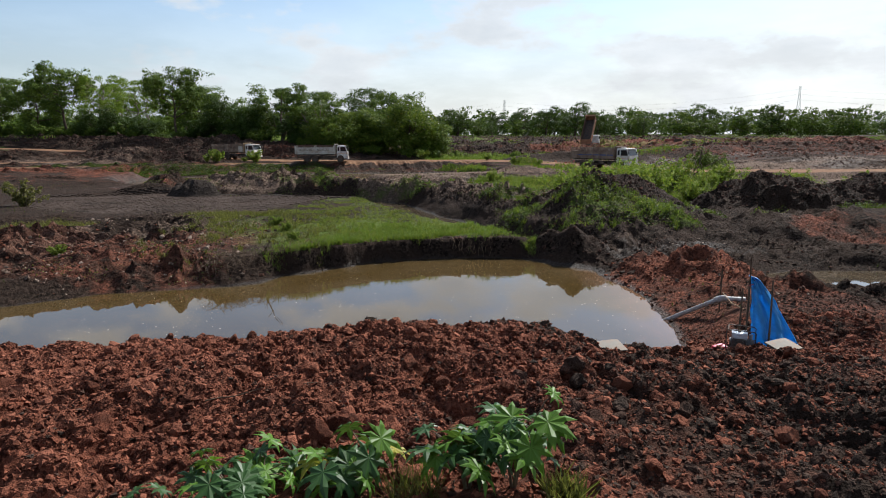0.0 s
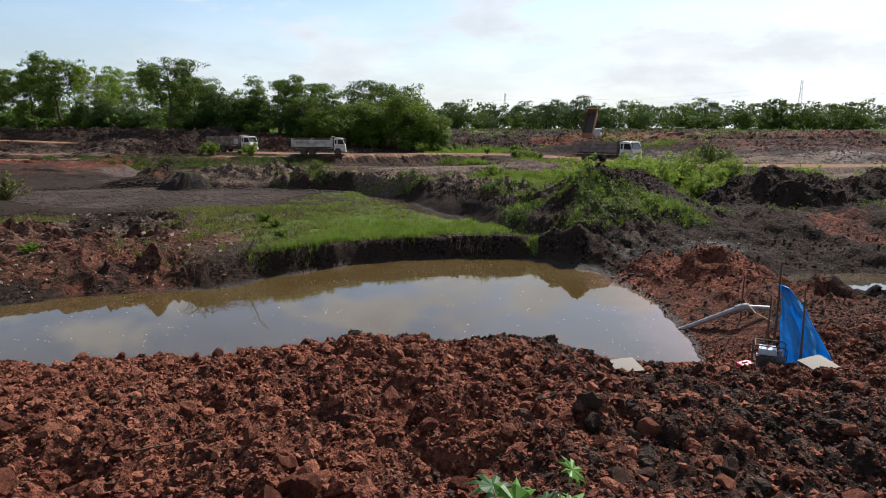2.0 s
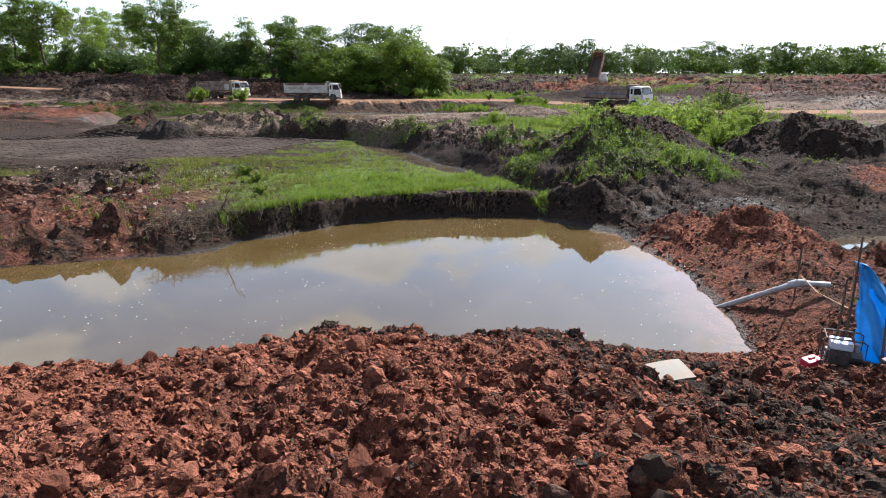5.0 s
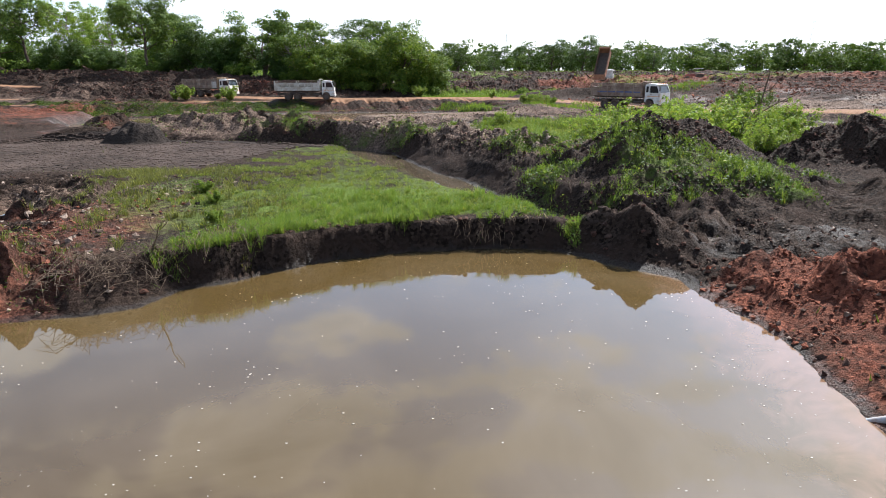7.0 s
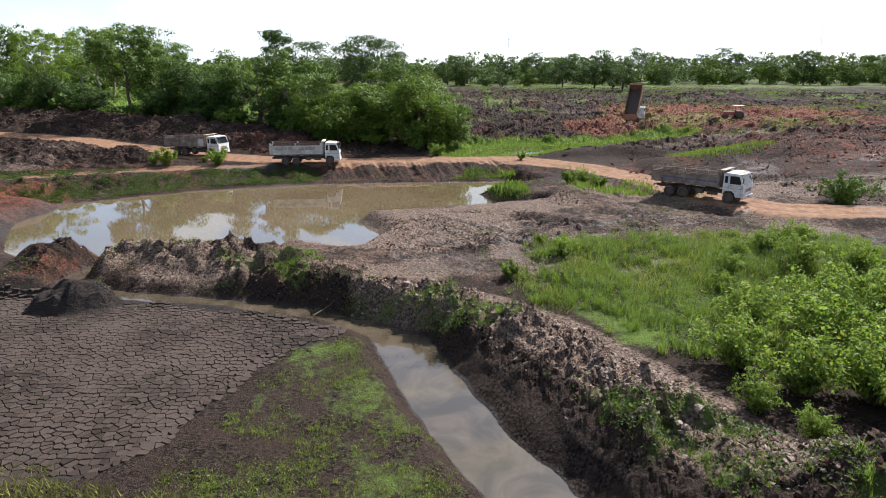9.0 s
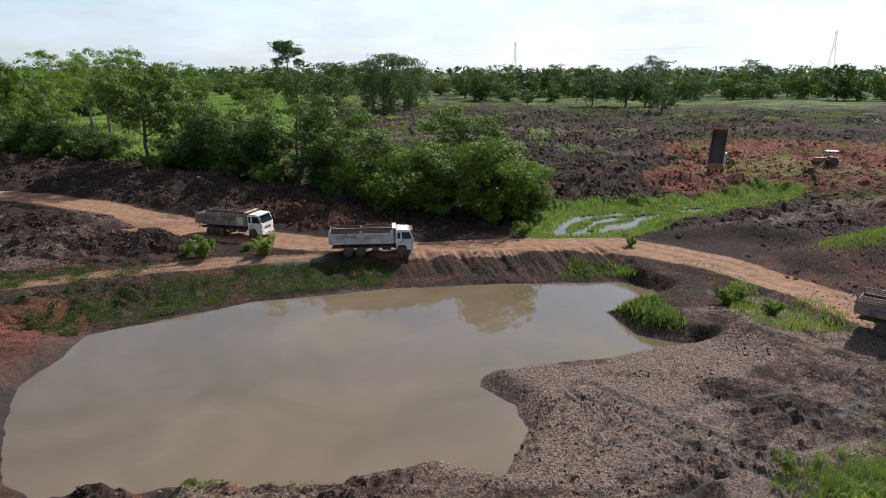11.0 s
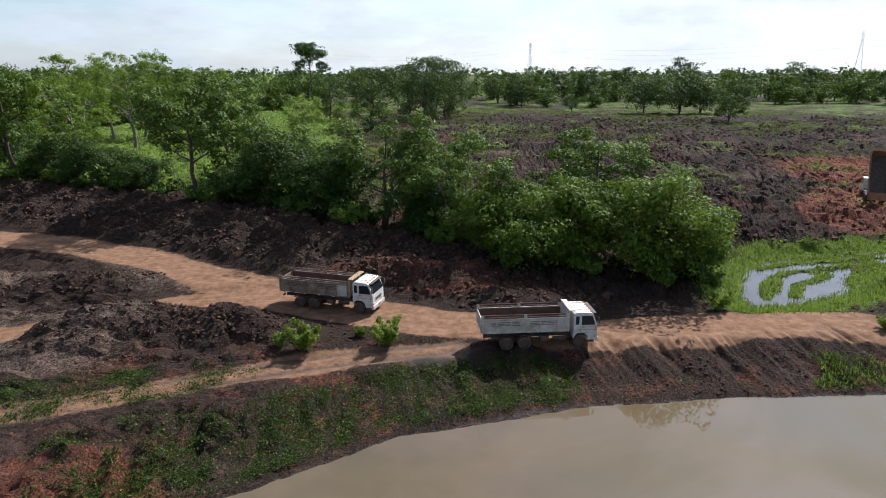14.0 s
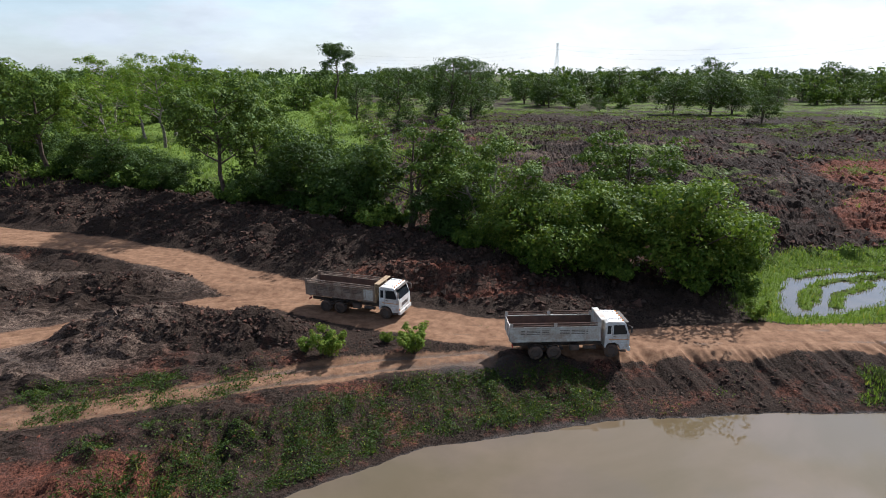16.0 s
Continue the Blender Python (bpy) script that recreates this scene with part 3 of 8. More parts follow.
def heights(x, y):
    wob = 0.35 * fbm(x, y, 2.2, 3) + 0.12 * fbm(x, y, 0.5, 2)
    bend = np.interp(x, [-9, -6, -4, -2], [1.7, 1.5, 0.9, 0.0]) * smooth01(y, 6, 10) * smooth01(18 - y, 0, 2)
    base = np.interp(y + bend, [-60, 8, 10, 12.3, 14.8, 16.2, 19, 26, 34, 60, 75, 95, 104, 112, 125, 146, 200, 260, 350, 3600],
                     [1.8, 1.9, 2.0, 1.8, 1.4, 1.05, 0.75, 0.6, 0.85, 0.7, 1.0, 1.1, 1.5, 1.55, 1.8, 2.6, 3.5, 4.1, 4.3, 4.5])
    # the red bank under the camera is higher towards its middle, and drops beside the pump
    base = base + 0.18 * np.exp(-((x + 1) / 6) ** 2) * smooth01(16 - y, 0, 4) - 0.62 * smooth01(x, 2.0, 4.4) * smooth01(17.5 - y, 0, 2) * smooth01(y, 10, 13)
    # low wet ground along the stream beyond the road
    base = base - (base - 1.25) * smooth01(1 - np.abs(inside_distance(x, y, STREAM)) / 14) * (y > 111)
    right = smooth01(x, 24, 55) * smooth01(y, 78, 96) * smooth01(150 - y, 0, 20)
    base = base + 1.6 * right
    h = base + 0.30 * fbm(x, y, 6.0, 4) * (0.4 + 0.6 * smooth01(y, 110, 160))
    far_rough = smooth01(y, 112, 130) * smooth01(420 - y, 0, 120)
    h = h + far_rough * (1.7 * np.abs(fbm(x, y, 5.0, 3)) + 0.6 * fbm(x, y, 22, 2))
    # mounds and berms
    h = h + ridge(x, y, BERM, [0.9, 1.0, 1.0, 0.9, 0.75, 0.85, 1.1, 1.2, 1.2, 1.2], [3.0, 3.0, 3.0, 3.2]) * (1 + 0.5 * wob)
    q = np.hypot((x - 10.6) / 7.2, (y - 38.4) / 7.4)
    h = np.maximum(h, h * 0.35 + (1.75 + 0.5 * fbm(x, y, 3.0, 3)) * np.exp(-1.3 * q**2.8))
    h = h + mound(x, y, 10.5, 41.0, 3.8, 2.5, 1.35) + mound(x, y, 13.6, 41.6, 2.2, 2.0, 0.5) + mound(x, y, 7.6, 37.2, 1.6, 1.3, 0.45)
    h = h + mound(x, y, 22.5, 43.5, 4.6, 3.6, 2.4) + mound(x, y, 31, 45, 4.5, 3.6, 2.2) + mound(x, y, 40, 47, 6, 4, 2.0)
    h = h + mound(x, y, 17.5, 32.5, 3.2, 2.6, 1.0) + mound(x, y, 23, 34, 4, 3, 1.1)
    h = h + mound(x, y, 10.4, 24.6, 4.6, 1.5, 0.42, -12) + mound(x, y, 14, 19.4, 4.5, 1.2, 0.1)
    h = h + mound(x, y, 4.9, 31.1, 0.9, 0.7, 0.65) + mound(x, y, 6.3, 29.9, 0.7, 0.8, 0.75) + mound(x, y, 5.6, 30.6, 0.6, 0.6, 0.5) + mound(x, y, 7.2, 28.8, 0.8, 0.7, 0.5) + mound(x, y, 4.4, 31.9, 0.5, 0.5, 0.25)
    h = h + mound(x, y, -9.6, 26.2, 1.4, 0.8, 0.35) + mound(x, y, -13, 27, 3, 1.6, 0.35) - 0.25 * smooth01(1 - np.hypot((x + 16) / 5, (y - 34) / 4))
    h = h + mound(x, y, -22.9, 58.8, 2.2, 1.3, 1.0, 20) + mound(x, y, -27.5, 60.5, 3.2, 1.6, 0.8)
    h = h + ridge(x, y, SPOIL, [2.4, 2.2, 2.4, 2.6, 2.6, 2.2, 1.2], [15, 13, 10, 9], 1.3) * (1 + 0.4 * wob)
    h = h + ridge(x, y, HEAPS, [0.8, 0.95, 0.6, 0.9, 1.3], [4.5, 5.0], 1.3) * (1 + 0.5 * wob)
    h = h + mound(x, y, -52, 107.5, 6.5, 3.6, 2.3, 25) + mound(x, y, -60, 117, 7, 2.6, 1.5, 25) + mound(x, y, -43, 108.3, 4.5, 2.4, 1.5) + mound(x, y, -74, 112, 8, 5, 1.6)
    h = h + mound(x, y, -44.5, 91.8, 3.2, 2.4, 0.8) + mound(x, y, -31, 119.5, 7, 2.6, 1.3, -10) + mound(x, y, -21, 115, 5, 2.2, 0.9, -10)
    h = h + mound(x, y, 10.5, 87, 3.6, 5, 0.7) + mound(x, y, 16, 113.5, 5, 2.2, 1.0) + mound(x, y, 24, 113, 7, 2.5, 1.3, -25)
    h = h + ridge(x, y, [(24, 104), (36, 109), (50, 112)], [1.0, 1.4, 1.0], [4, 4]) + mound(x, y, -43, 68, 8, 5, 0.6)
    # lumpy dumped soil
    rough = rough_zone(x, y) * (0.55 + 0.9 * (fbm(x, y, 3.5, 2) + 0.35))
    work = 1 - 0.75 * smooth01(mound(x, y, 7.9, 15.5, 1.6, 1.3, 1) + mound(x, y, 3.85, 14.1, 0.9, 0.8, 1), 0.2, 0.7)
    h = h + rough * work * (0.19 * crags(x, y, 0.5) + 0.20 * crags(x, y, 1.05, 3) + 0.13 * crags(x, y, 0.26, 7) - 0.22)
    h = h + churned(x, y) * (0.50 * ridged(x, y, 2.6) + 0.34 * ridged(x + 31, y - 12, 1.1) - 0.26) * (0.6 + 0.9 * smooth01(fbm(x - 9, y, 5.0, 2), -0.2, 0.25))
    h = h + smooth01(16.0 - y, 0, 4.0) * (0.34 * fbm(x, y, 1.9, 3) + 0.14 * lumps(x, y, 0.8, 4) - 0.10) * work
    coarse = smooth01(y, 45, 60)
    h = h + rough * coarse * (0.75 * crags(x, y, 2.4, 5) - 0.22)
    # roads are worn flat into the ground
    d_road, along = line_distance(x, y, ROAD)
    level = np.interp(along, [0, 3, 6, 8, 11, 14, 16], [4.2, 2.6, 1.7, 1.6, 1.6, 1.5, 1.7])
    k = 1 - smooth01(d_road, 2.4, 4.2)
    h = h * (1 - k) + k * (level + 0.05 * fbm(x, y, 1.2, 3) - 0.07 * np.exp(-((d_road - 1.0) / 0.35) ** 2))
    for line, z0, w in ((BRANCH, 1.6, 2.2), (TRACK, 1.3, 1.3)):
        d, _ = line_distance(x, y, line)
        k = 1 - smooth01(d, w * 0.8, w * 1.7)
        h = h * (1 - k) + k * (z0 + 0.06 * fbm(x, y, 1.0, 3) - 0.08 * np.exp(-((d - 0.8) / 0.25) ** 2))
    for line in RUTS:
        d, _ = line_distance(x, y, line)
        d = np.abs(d + 0.3 * fbm(x, y, 4, 2))
        h = h + 0.10 * np.exp(-((d - 0.55) / 0.16) ** 2) - 0.15 * np.exp(-((d - 0.95) / 0.22) ** 2) + 0.09 * np.exp(-((d - 1.4) / 0.2) ** 2)
    # flats
    k = smooth01(-inside_distance(x, y, CRACKED), -0.6, 1.2) * (1 - smooth01(mound(x, y, -22.9, 58.8, 2.4, 1.5, 1, 20), 0.25, 0.55))
    h = h * (1 - k) + k * (0.42 + 0.12 * fbm(x, y, 5, 2))
    k = smooth01(-inside_distance(x, y, GRASS_A), -1.5, -0.5)
    h = h * (1 - k) + k * (0.95 - 0.011 * np.clip(y - 31, 0, 24) + 0.14 * fbm(x, y, 2.5, 3))
    # water bodies cut into it
    rag = 0.22 * fbm(x, y, 1.1, 4)
    for poly, wide, level in ((POND_A, None, 0), (CHANNEL, 1.3, 0), (POND_B, None, 0), (POOL_C, 1.5, 0.1), (STREAM, 4.0, 1.0), (POOL_D, 2.0, 0.8), (POOL_E, 1.0, 0.45)):
        d = inside_distance(x, y, poly) + rag
        if poly is POND_A:
            d = d - smooth01(y, 26.0, 27.5) * smooth01(4.6 - x, 0, 1.0) * (0.30 * np.abs(fbm(x, y * 0.2, 0.7, 2)) + 0.35 * np.abs(fbm(x + 8, y * 0.2, 2.4, 2))) * smooth01(d, 0.02, 0.2)
            cliff = smooth01(y, 26.0, 27.5) * smooth01(4.6 - x, 0, 1.0)
            wide = 1.6 + 1.3 * smooth01(19.5 - y, 0, 2) - 1.42 * cliff
            wide = wide + 1.2 * smooth01(x, 6, 7.5) * smooth01(y, 18, 20)
        elif poly is POND_B:
            north = smooth01(y - 0.33 * x, 99.5, 103) * smooth01(6 - x, -3, 3)
            wide = 1.8 + 4.4 * north
            d0 = d
            d = d - 1.6 * north * (1.5 * np.abs(fbm(x + 0.3 * y, y * 0.12, 1.3, 3)) + 2.3 * np.abs(fbm(x + 0.3 * y, y * 0.2, 4.2, 2))) * smooth01(d, 0.1, 0.8)
            d = np.where(d0 > 0, np.maximum(d, 0.4 * d0), d)
        rise = smooth01(d / wide) ** 0.8
        if poly is POND_B:
            rise = rise * (1 - north) + north * np.clip(d / wide, 0, 1) ** 0.72
        low = level + 0.02
        h = np.where(d > 0, low + (h - low) * np.clip(rise + 0.05 * smooth01(d, 0, 0.4), 0, 1), level - np.minimum(0.02 + 0.5 * -d, 0.9))
        if poly is POND_B:  # rills washed into the northern slope
            gully = 0.62 * np.abs(fbm(x + 0.3 * y, y * 0.1, 1.2, 3)) + 0.55 * np.abs(fbm(x + 0.3 * y + 40, y * 0.12, 3.6, 2))
            h = h - north * smooth01(d, 0.25, 1.3) * smooth01(6.2 - d, 0, 2.5) * np.minimum(gully, 0.6 * np.clip(h, 0, 1))
    # grassy strips in the stream
    for line in ISLES:
        d = line_distance(x, y, line)[0] + 0.5 * fbm(x, y, 1.6, 2)
        h = np.where((d < 0.75) & (y > 112), np.maximum(h, 1.0 + 0.14 * (1 - (np.clip(d, 0, 2) / 0.62) ** 2)), h)
    return h


def ridged(x, y, size):
    """Sharp-crested folds of soil, 0 to 1."""
    return np.clip(1 - 3.2 * np.abs(fbm(x, y, size, 3, 0.55)), 0, 1) ** 1.5


def churned(x, y):
    """Where machines have thrown the mud up in folds."""
    z = 0.95 * smooth01(-7.6 - x, 0, 1.6) * smooth01(y, 22.5, 25) * smooth01(43 - y, 0, 5) * (1 - 0.5 * smooth01(y, 33, 38))
    z = np.maximum(z, 0.75 * smooth01(x, 4.4, 6.2) * smooth01(y, 18.5, 21) * smooth01(37 - y, 0, 3))
    z = np.maximum(z, 0.85 * smooth01(3.0 - line_distance(x, y, BERM)[0], 0, 1.6))
    z = np.maximum(z, 0.8 * smooth01(-36 - x, 0, 4) * smooth01(y, 82, 86) * smooth01(98 - y, 0, 3))
    z = np.maximum(z, 0.16 * smooth01(y, 61, 66) * smooth01(101 - y, 0, 5) * smooth01(fbm(x + 50, y, 6, 2), -0.2, 0.15))
    z = np.maximum(z, 0.9 * smooth01(mound(x, y, 22.5, 43.5, 5.5, 4.5, 1) + mound(x, y, 31, 45, 5, 4, 1) + 0.45 * mound(x, y, -60, 108, 16, 8, 1), 0.1, 0.5))
    return z


def rough_zone(x, y):
    """Where the soil lies in clods."""
    z = smooth01(17.5 - y, 0, 2.0)
    z = np.maximum(z, (0.3 + 0.7 * smooth01(18.5 - y, 0, 2)) * smooth01(x, 6, 7.5) * smooth01(33 - y, 0, 3))
    z = np.maximum(z, 0.45 * smooth01(-8 - x, 0, 2.0) * smooth01(y, 22, 24) * smooth01(42 - y, 0, 4))
    d, _ = line_distance(x, y, BERM)
    z = np.maximum(z, 0.8 * smooth01(3.4 - d, 0, 1.5))
    z = np.maximum(z, smooth01(y, 112, 118) * smooth01(330 - y, 0, 100))
    z = np.maximum(z, 0.9 * smooth01(-36 - x, 0, 5) * smooth01(y, 92, 99))
    z = np.maximum(z, 0.5 * smooth01(y, 60, 64) * smooth01(100 - y, 0, 6) * smooth01(fbm(x, y, 5, 3), 0.06, 0.22))
    z = np.maximum(z, smooth01(mound(x, y, 22.5, 43.5, 5, 4, 1) + mound(x, y, 31, 45, 5, 4, 1) + mound(x, y, 12.5, 43, 3.5, 3, 1), 0.1, 0.4))
    z = np.maximum(z, 0.7 * smooth01(mound(x, y, 9.5, 39.5, 7, 6.5, 1), 0.1, 0.4))
    z = np.maximum(z, smooth01(mound(x, y, -22.9, 58.8, 2.4, 1.5, 1, 20), 0.15, 0.4))
    return z


GZ = heights(GX, GY)


def ground_z(x, y):
    """The terrain's height at places, from its own mesh."""
    x, y = np.asarray(x, float), np.asarray(y, float)
    i = np.clip(np.searchsorted(XS, x) - 1, 0, len(XS) - 2)
    j = np.clip(np.searchsorted(YS, y) - 1, 0, len(YS) - 2)
    u, v = (x - XS[i]) / (XS[i + 1] - XS[i]), (y - YS[j]) / (YS[j + 1] - YS[j])
    return (GZ[j, i] * (1 - u) + GZ[j, i + 1] * u) * (1 - v) + (GZ[j + 1, i] * (1 - u) + GZ[j + 1, i + 1] * u) * v


def off_spoil(x, y):
    return 1 - smooth01(ridge(x, y, SPOIL, [1] * 7, [17, 15, 12, 11], 1.3), 0.05, 0.3)


def zones(x, y, z):
    """Shares of red soil, turf, clay road, cracked mud, wet mud and pale silt."""
    w = 0.9 * fbm(x, y, 7, 3)
    red = smooth01(16.5 - y + 2 * w, 0, 2.5) * (1 - 0.72 * smooth01(x + 0.25 * (y - 8) + 4 * w, 0.2, 4.2))
    red = np.maximum(red, 0.66 * smooth01(mound(x, y, 9.8, 25.0, 4.0, 2.8, 1), 0.2, 0.5))
    red = np.maximum(red, 0.56 * smooth01(mound(x, y, -46.5, 88.5, 7.5, 4.6, 1) + mound(x, y, -58, 88, 9, 4, 1) + 0.7 * mound(x, y, -44, 81, 6, 7, 1), 0.2, 0.55))
    red = np.maximum(red, smooth01(mound(x, y, -23.5, 67, 3.2, 3, 1) + mound(x, y, -20, 58, 0.1, 0.1, 1), 0.2, 0.6))
    red = np.maximum(red, 0.6 * smooth01(ridge(x, y, HEAPS, [1, 1, 1, 1, 1], [9, 14], 1.5) + 0.3 * w, 0.1, 0.5))
    red = np.maximum(red, 0.4 * smooth01(x, 20, 45) * smooth01(y + 0.2 * x, 100, 112) * smooth01(165 - y, 0, 15))
    red = np.maximum(red, 0.52 * smooth01(mound(x, y, 9, 19, 5.5, 5, 1) + mound(x, y, 9, 14, 4, 2.5, 1), 0.2, 0.6))
    red = np.maximum(red, 0.72 * smooth01(mound(x, y, 62, 174, 32, 26, 1) + mound(x, y, 36, 153, 12, 6, 1), 0.2, 0.5))
    red = np.maximum(red, 0.42 * smooth01(mound(x, y, 22, 31, 6, 3, 1), 0.3, 0.6))
    red = np.maximum(red, 0.34 * smooth01(y, 114, 124) * smooth01(w, -0.25, 0.2) * (0.2 + 0.8 * off_spoil(x, y)) * smooth01(300 - y, 0, 60))
    red = np.maximum(red, 0.32 * smooth01(y, 58, 64) * smooth01(112 - y, 0, 8))
    red = np.maximum(red, 0.5 * smooth01(-7.5 - x, 0, 2) * smooth01(y, 22, 24) * smooth01(38 - y, 0, 6))
    red = np.maximum(red, 0.45 * smooth01(mound(x, y, -28, 119, 14, 4, 1, -12), 0.2, 0.6))
    d = inside_distance(x, y, POND_B)
    red = np.maximum(red, 0.22 * smooth01(5.5 - d, 0, 2) * smooth01(y, 88, 94))
    turf = smooth01(-inside_distance(x, y, GRASS_A) + 1.6 * w, -0.4, 0.9) * (0.36 + 0.26 * smooth01(x + 0.35 * (y - 31), -4.5, -2.0) * smooth01(39 - y, 0, 5) + 0.55 * w)
    turf = np.maximum(turf, 0.6 * smooth01(-inside_distance(x, y, MEADOW) + 3 * w, -1.0, 2.0) * (0.7 + 0.9 * w))
    turf = np.maximum(turf, (0.5 - 0.28 * (y > 80)) * grass_banks(x, y))
    past = smooth01(y, 270, 350) * (0.42 + 0.6 * w)
    turf = np.maximum(turf, past)
    turf = np.maximum(turf, 0.5 * smooth01(y, 120, 135) * smooth01(fbm(x, y, 14, 3), 0.1, 0.3) * off_spoil(x, y))
    turf = np.maximum(turf, smooth01(-x - 0.2 * y, 0, 16) * smooth01(y, 146, 162) * (0.85 + 0.5 * w) * off_spoil(x, y))
    turf = np.maximum(turf, 0.75 * smooth01(6 - np.abs(inside_distance(x, y, STREAM)), 0, 4) * (y > 112))
    d_road, _ = line_distance(x, y, ROAD)
    road = smooth01(3.2 - d_road + 1.2 * w, 0, 1.2)
    road = np.maximum(road, 0.9 * smooth01(2.4 - line_distance(x, y, BRANCH)[0] + w, 0, 1.2))
    road = np.maximum(road, 0.74 * smooth01(2.1 - line_distance(x, y, TRACK)[0] + 0.9 * w, 0, 1.2))
    road = np.maximum(road, 0.38 * smooth01(ridge(x, y, [(30, 156), (55, 157), (95, 156)], [1, 1, 1], [7, 7], 2), 0.1, 0.7))
    crack = smooth01(-inside_distance(x, y, CRACKED) + 1.5 * w, -0.3, 0.8)
    wet = smooth01(0.22 - z + 0.15 * w, 0.0, 0.3)
    wet = np.maximum(wet, 0.45 * smooth01(mound(x, y, 11, 29, 5, 2.4, 1) + mound(x, y, 33, 70, 8, 4, 1), 0.25, 0.6))
    for line in RUTS:
        d, _ = line_distance(x, y, line)
        wet = np.maximum(wet, 0.75 * np.exp(-((np.abs(d + 0.3 * fbm(x, y, 4, 2)) - 0.95) / 0.35) ** 2))
    wet = np.maximum(wet, 0.42 * smooth01(fbm(x + 20, y, 6, 3), 0.08, 0.3) * smooth01(y, 58, 64) * smooth01(112 - y, 0, 8))
    d, _ = line_distance(x, y, TRACK)
    wet = np.maximum(wet, 0.8 * np.exp(-((d - 0.8) / 0.35) ** 2) * (0.5 + 0.5 * smooth01(x, -50, -40)))
    wet = np.maximum(wet, 0.42 * np.exp(-((d_road - 1.0) / 0.3) ** 2) * (y < 125))
    wet = np.maximum(wet, 0.8 * smooth01(mound(x, y, -24, 104.4, 7, 1.3, 1, 8), 0.3, 0.6))
    wet = np.maximum(wet, 0.7 * smooth01(3.5 - np.abs(inside_distance(x, y, POND_B)), 0, 3) * smooth01(-36 - x, 0, 2) * smooth01(92 - y, 0, 4))
    silt = 0.4 * smooth01(-6 - x, 0, 3) * smooth01(y, 22, 26) * smooth01(42 - y, 0, 6) * (0.85 + 0.7 * w)
    silt = np.maximum(silt, 0.85 * smooth01(y, 60, 64) * smooth01(98 - y, 0, 8) * smooth01(x, -28, -22) * (0.5 + 0.6 * smooth01(fbm(x * 0.8, y * 1.2, 5, 3), -0.12, 0.15)))
    silt = np.maximum(silt, 0.98 * smooth01(3.3 - line_distance(x - 1.1, y - 0.7, BERM[4:9])[0], 0, 1.2))
    silt = np.maximum(silt, 0.34 * smooth01(mound(x, y, 8.5, 31.2, 5.0, 2.6, 1), 0.25, 0.6) * smooth01(w, -0.3, 0.1))
    silt = np.maximum(silt, 0.55 * smooth01(ridge(x, y, [(20, 116), (34, 122), (48, 127)], [1, 1, 1], [2.5, 3], 2), 0.1, 0.6))
    silt = np.maximum(silt, (0.5 - 0.22 * smooth01(x, 15, 40)) * smooth01(fbm(x * 0.6, y * 1.4, 8, 3), 0.1, 0.28) * smooth01(y, 112, 120) * smooth01(260 - y, 0, 40) * off_spoil(x, y))
    silt = np.maximum(silt, 0.5 * smooth01(mound(x, y, -60, 106, 14, 8, 1), 0.2, 0.6))
    return red, turf, road, crack, wet, silt


def grass_banks(x, y):
    """Grassed slopes of the mounds and pond banks."""
    w = 0.9 * fbm(x, y, 3.0, 3)
    g = 0.95 * smooth01(mound(x, y, 11.4, 35.4, 7.8, 3.1, 1), 0.2, 0.5) * smooth01(w, -0.24, 0.08)
    g = np.maximum(g, 0.95 * smooth01(mound(x, y, 6.6, 38.5, 3.2, 4.5, 1), 0.2, 0.5) * smooth01(w, -0.3, 0.0))
    g = np.maximum(g, 0.9 * smooth01(mound(x, y, 5.6, 42.5, 2.4, 3.6, 1), 0.2, 0.5) * smooth01(w, -0.2, 0.15))
    g = np.maximum(g, 0.7 * smooth01(mound(x, y, 25, 36, 4, 3, 1), 0.25, 0.6))
    d, along = line_distance(x, y, BERM)
    g = np.maximum(g, smooth01(2.4 - d, 0, 1.0) * smooth01(w - 0.04 - 0.08 * smooth01(along, 3.5, 5), -0.02, 0.2) * 0.85)
    d = inside_distance(x, y, POND_B)
    band = smooth01(d, 0.3, 0.9) * smooth01(7.5 - d, 0, 2.0) * (y > 88) * (x < 6) * smooth01(line_distance(x, y, TRACK)[0], 1.5, 2.3) * smooth01(line_distance(x, y, ROAD)[0], 3.6, 4.8)
    g = np.maximum(g, band * smooth01(fbm(x, y, 5.0, 3) + 0.12 * np.sin(x * 0.22) + 0.3 * smooth01(-x, 20, 27) - 0.35 * smooth01(-x, 2, 6) * smooth01(22 + x, 0, 4) + 0.25 * smooth01(x, -3, 1), -0.2, 0.06) * (0.85 + 0.8 * w))
    g = np.maximum(g, 0.85 * smooth01(mound(x, y, 14.5, 89.0, 5.0, 6.0, 1), 0.25, 0.6) * smooth01(w, -0.16, 0.12))
    g = np.maximum(g, 0.8 * smooth01(mound(x, y, 33, 108, 10, 3.2, 1, 20), 0.3, 0.6))
    g = np.maximum(g, 0.75 * smooth01(mound(x, y, -50, 98.5, 13, 3.2, 1, 18), 0.3, 0.6) * smooth01(w, -0.3, 0.05))
    g = np.maximum(g, 0.7 * smooth01(mound(x, y, -44, 93, 6, 4, 1, 30), 0.3, 0.6) * smooth01(w, -0.15, 0.1))
    return g


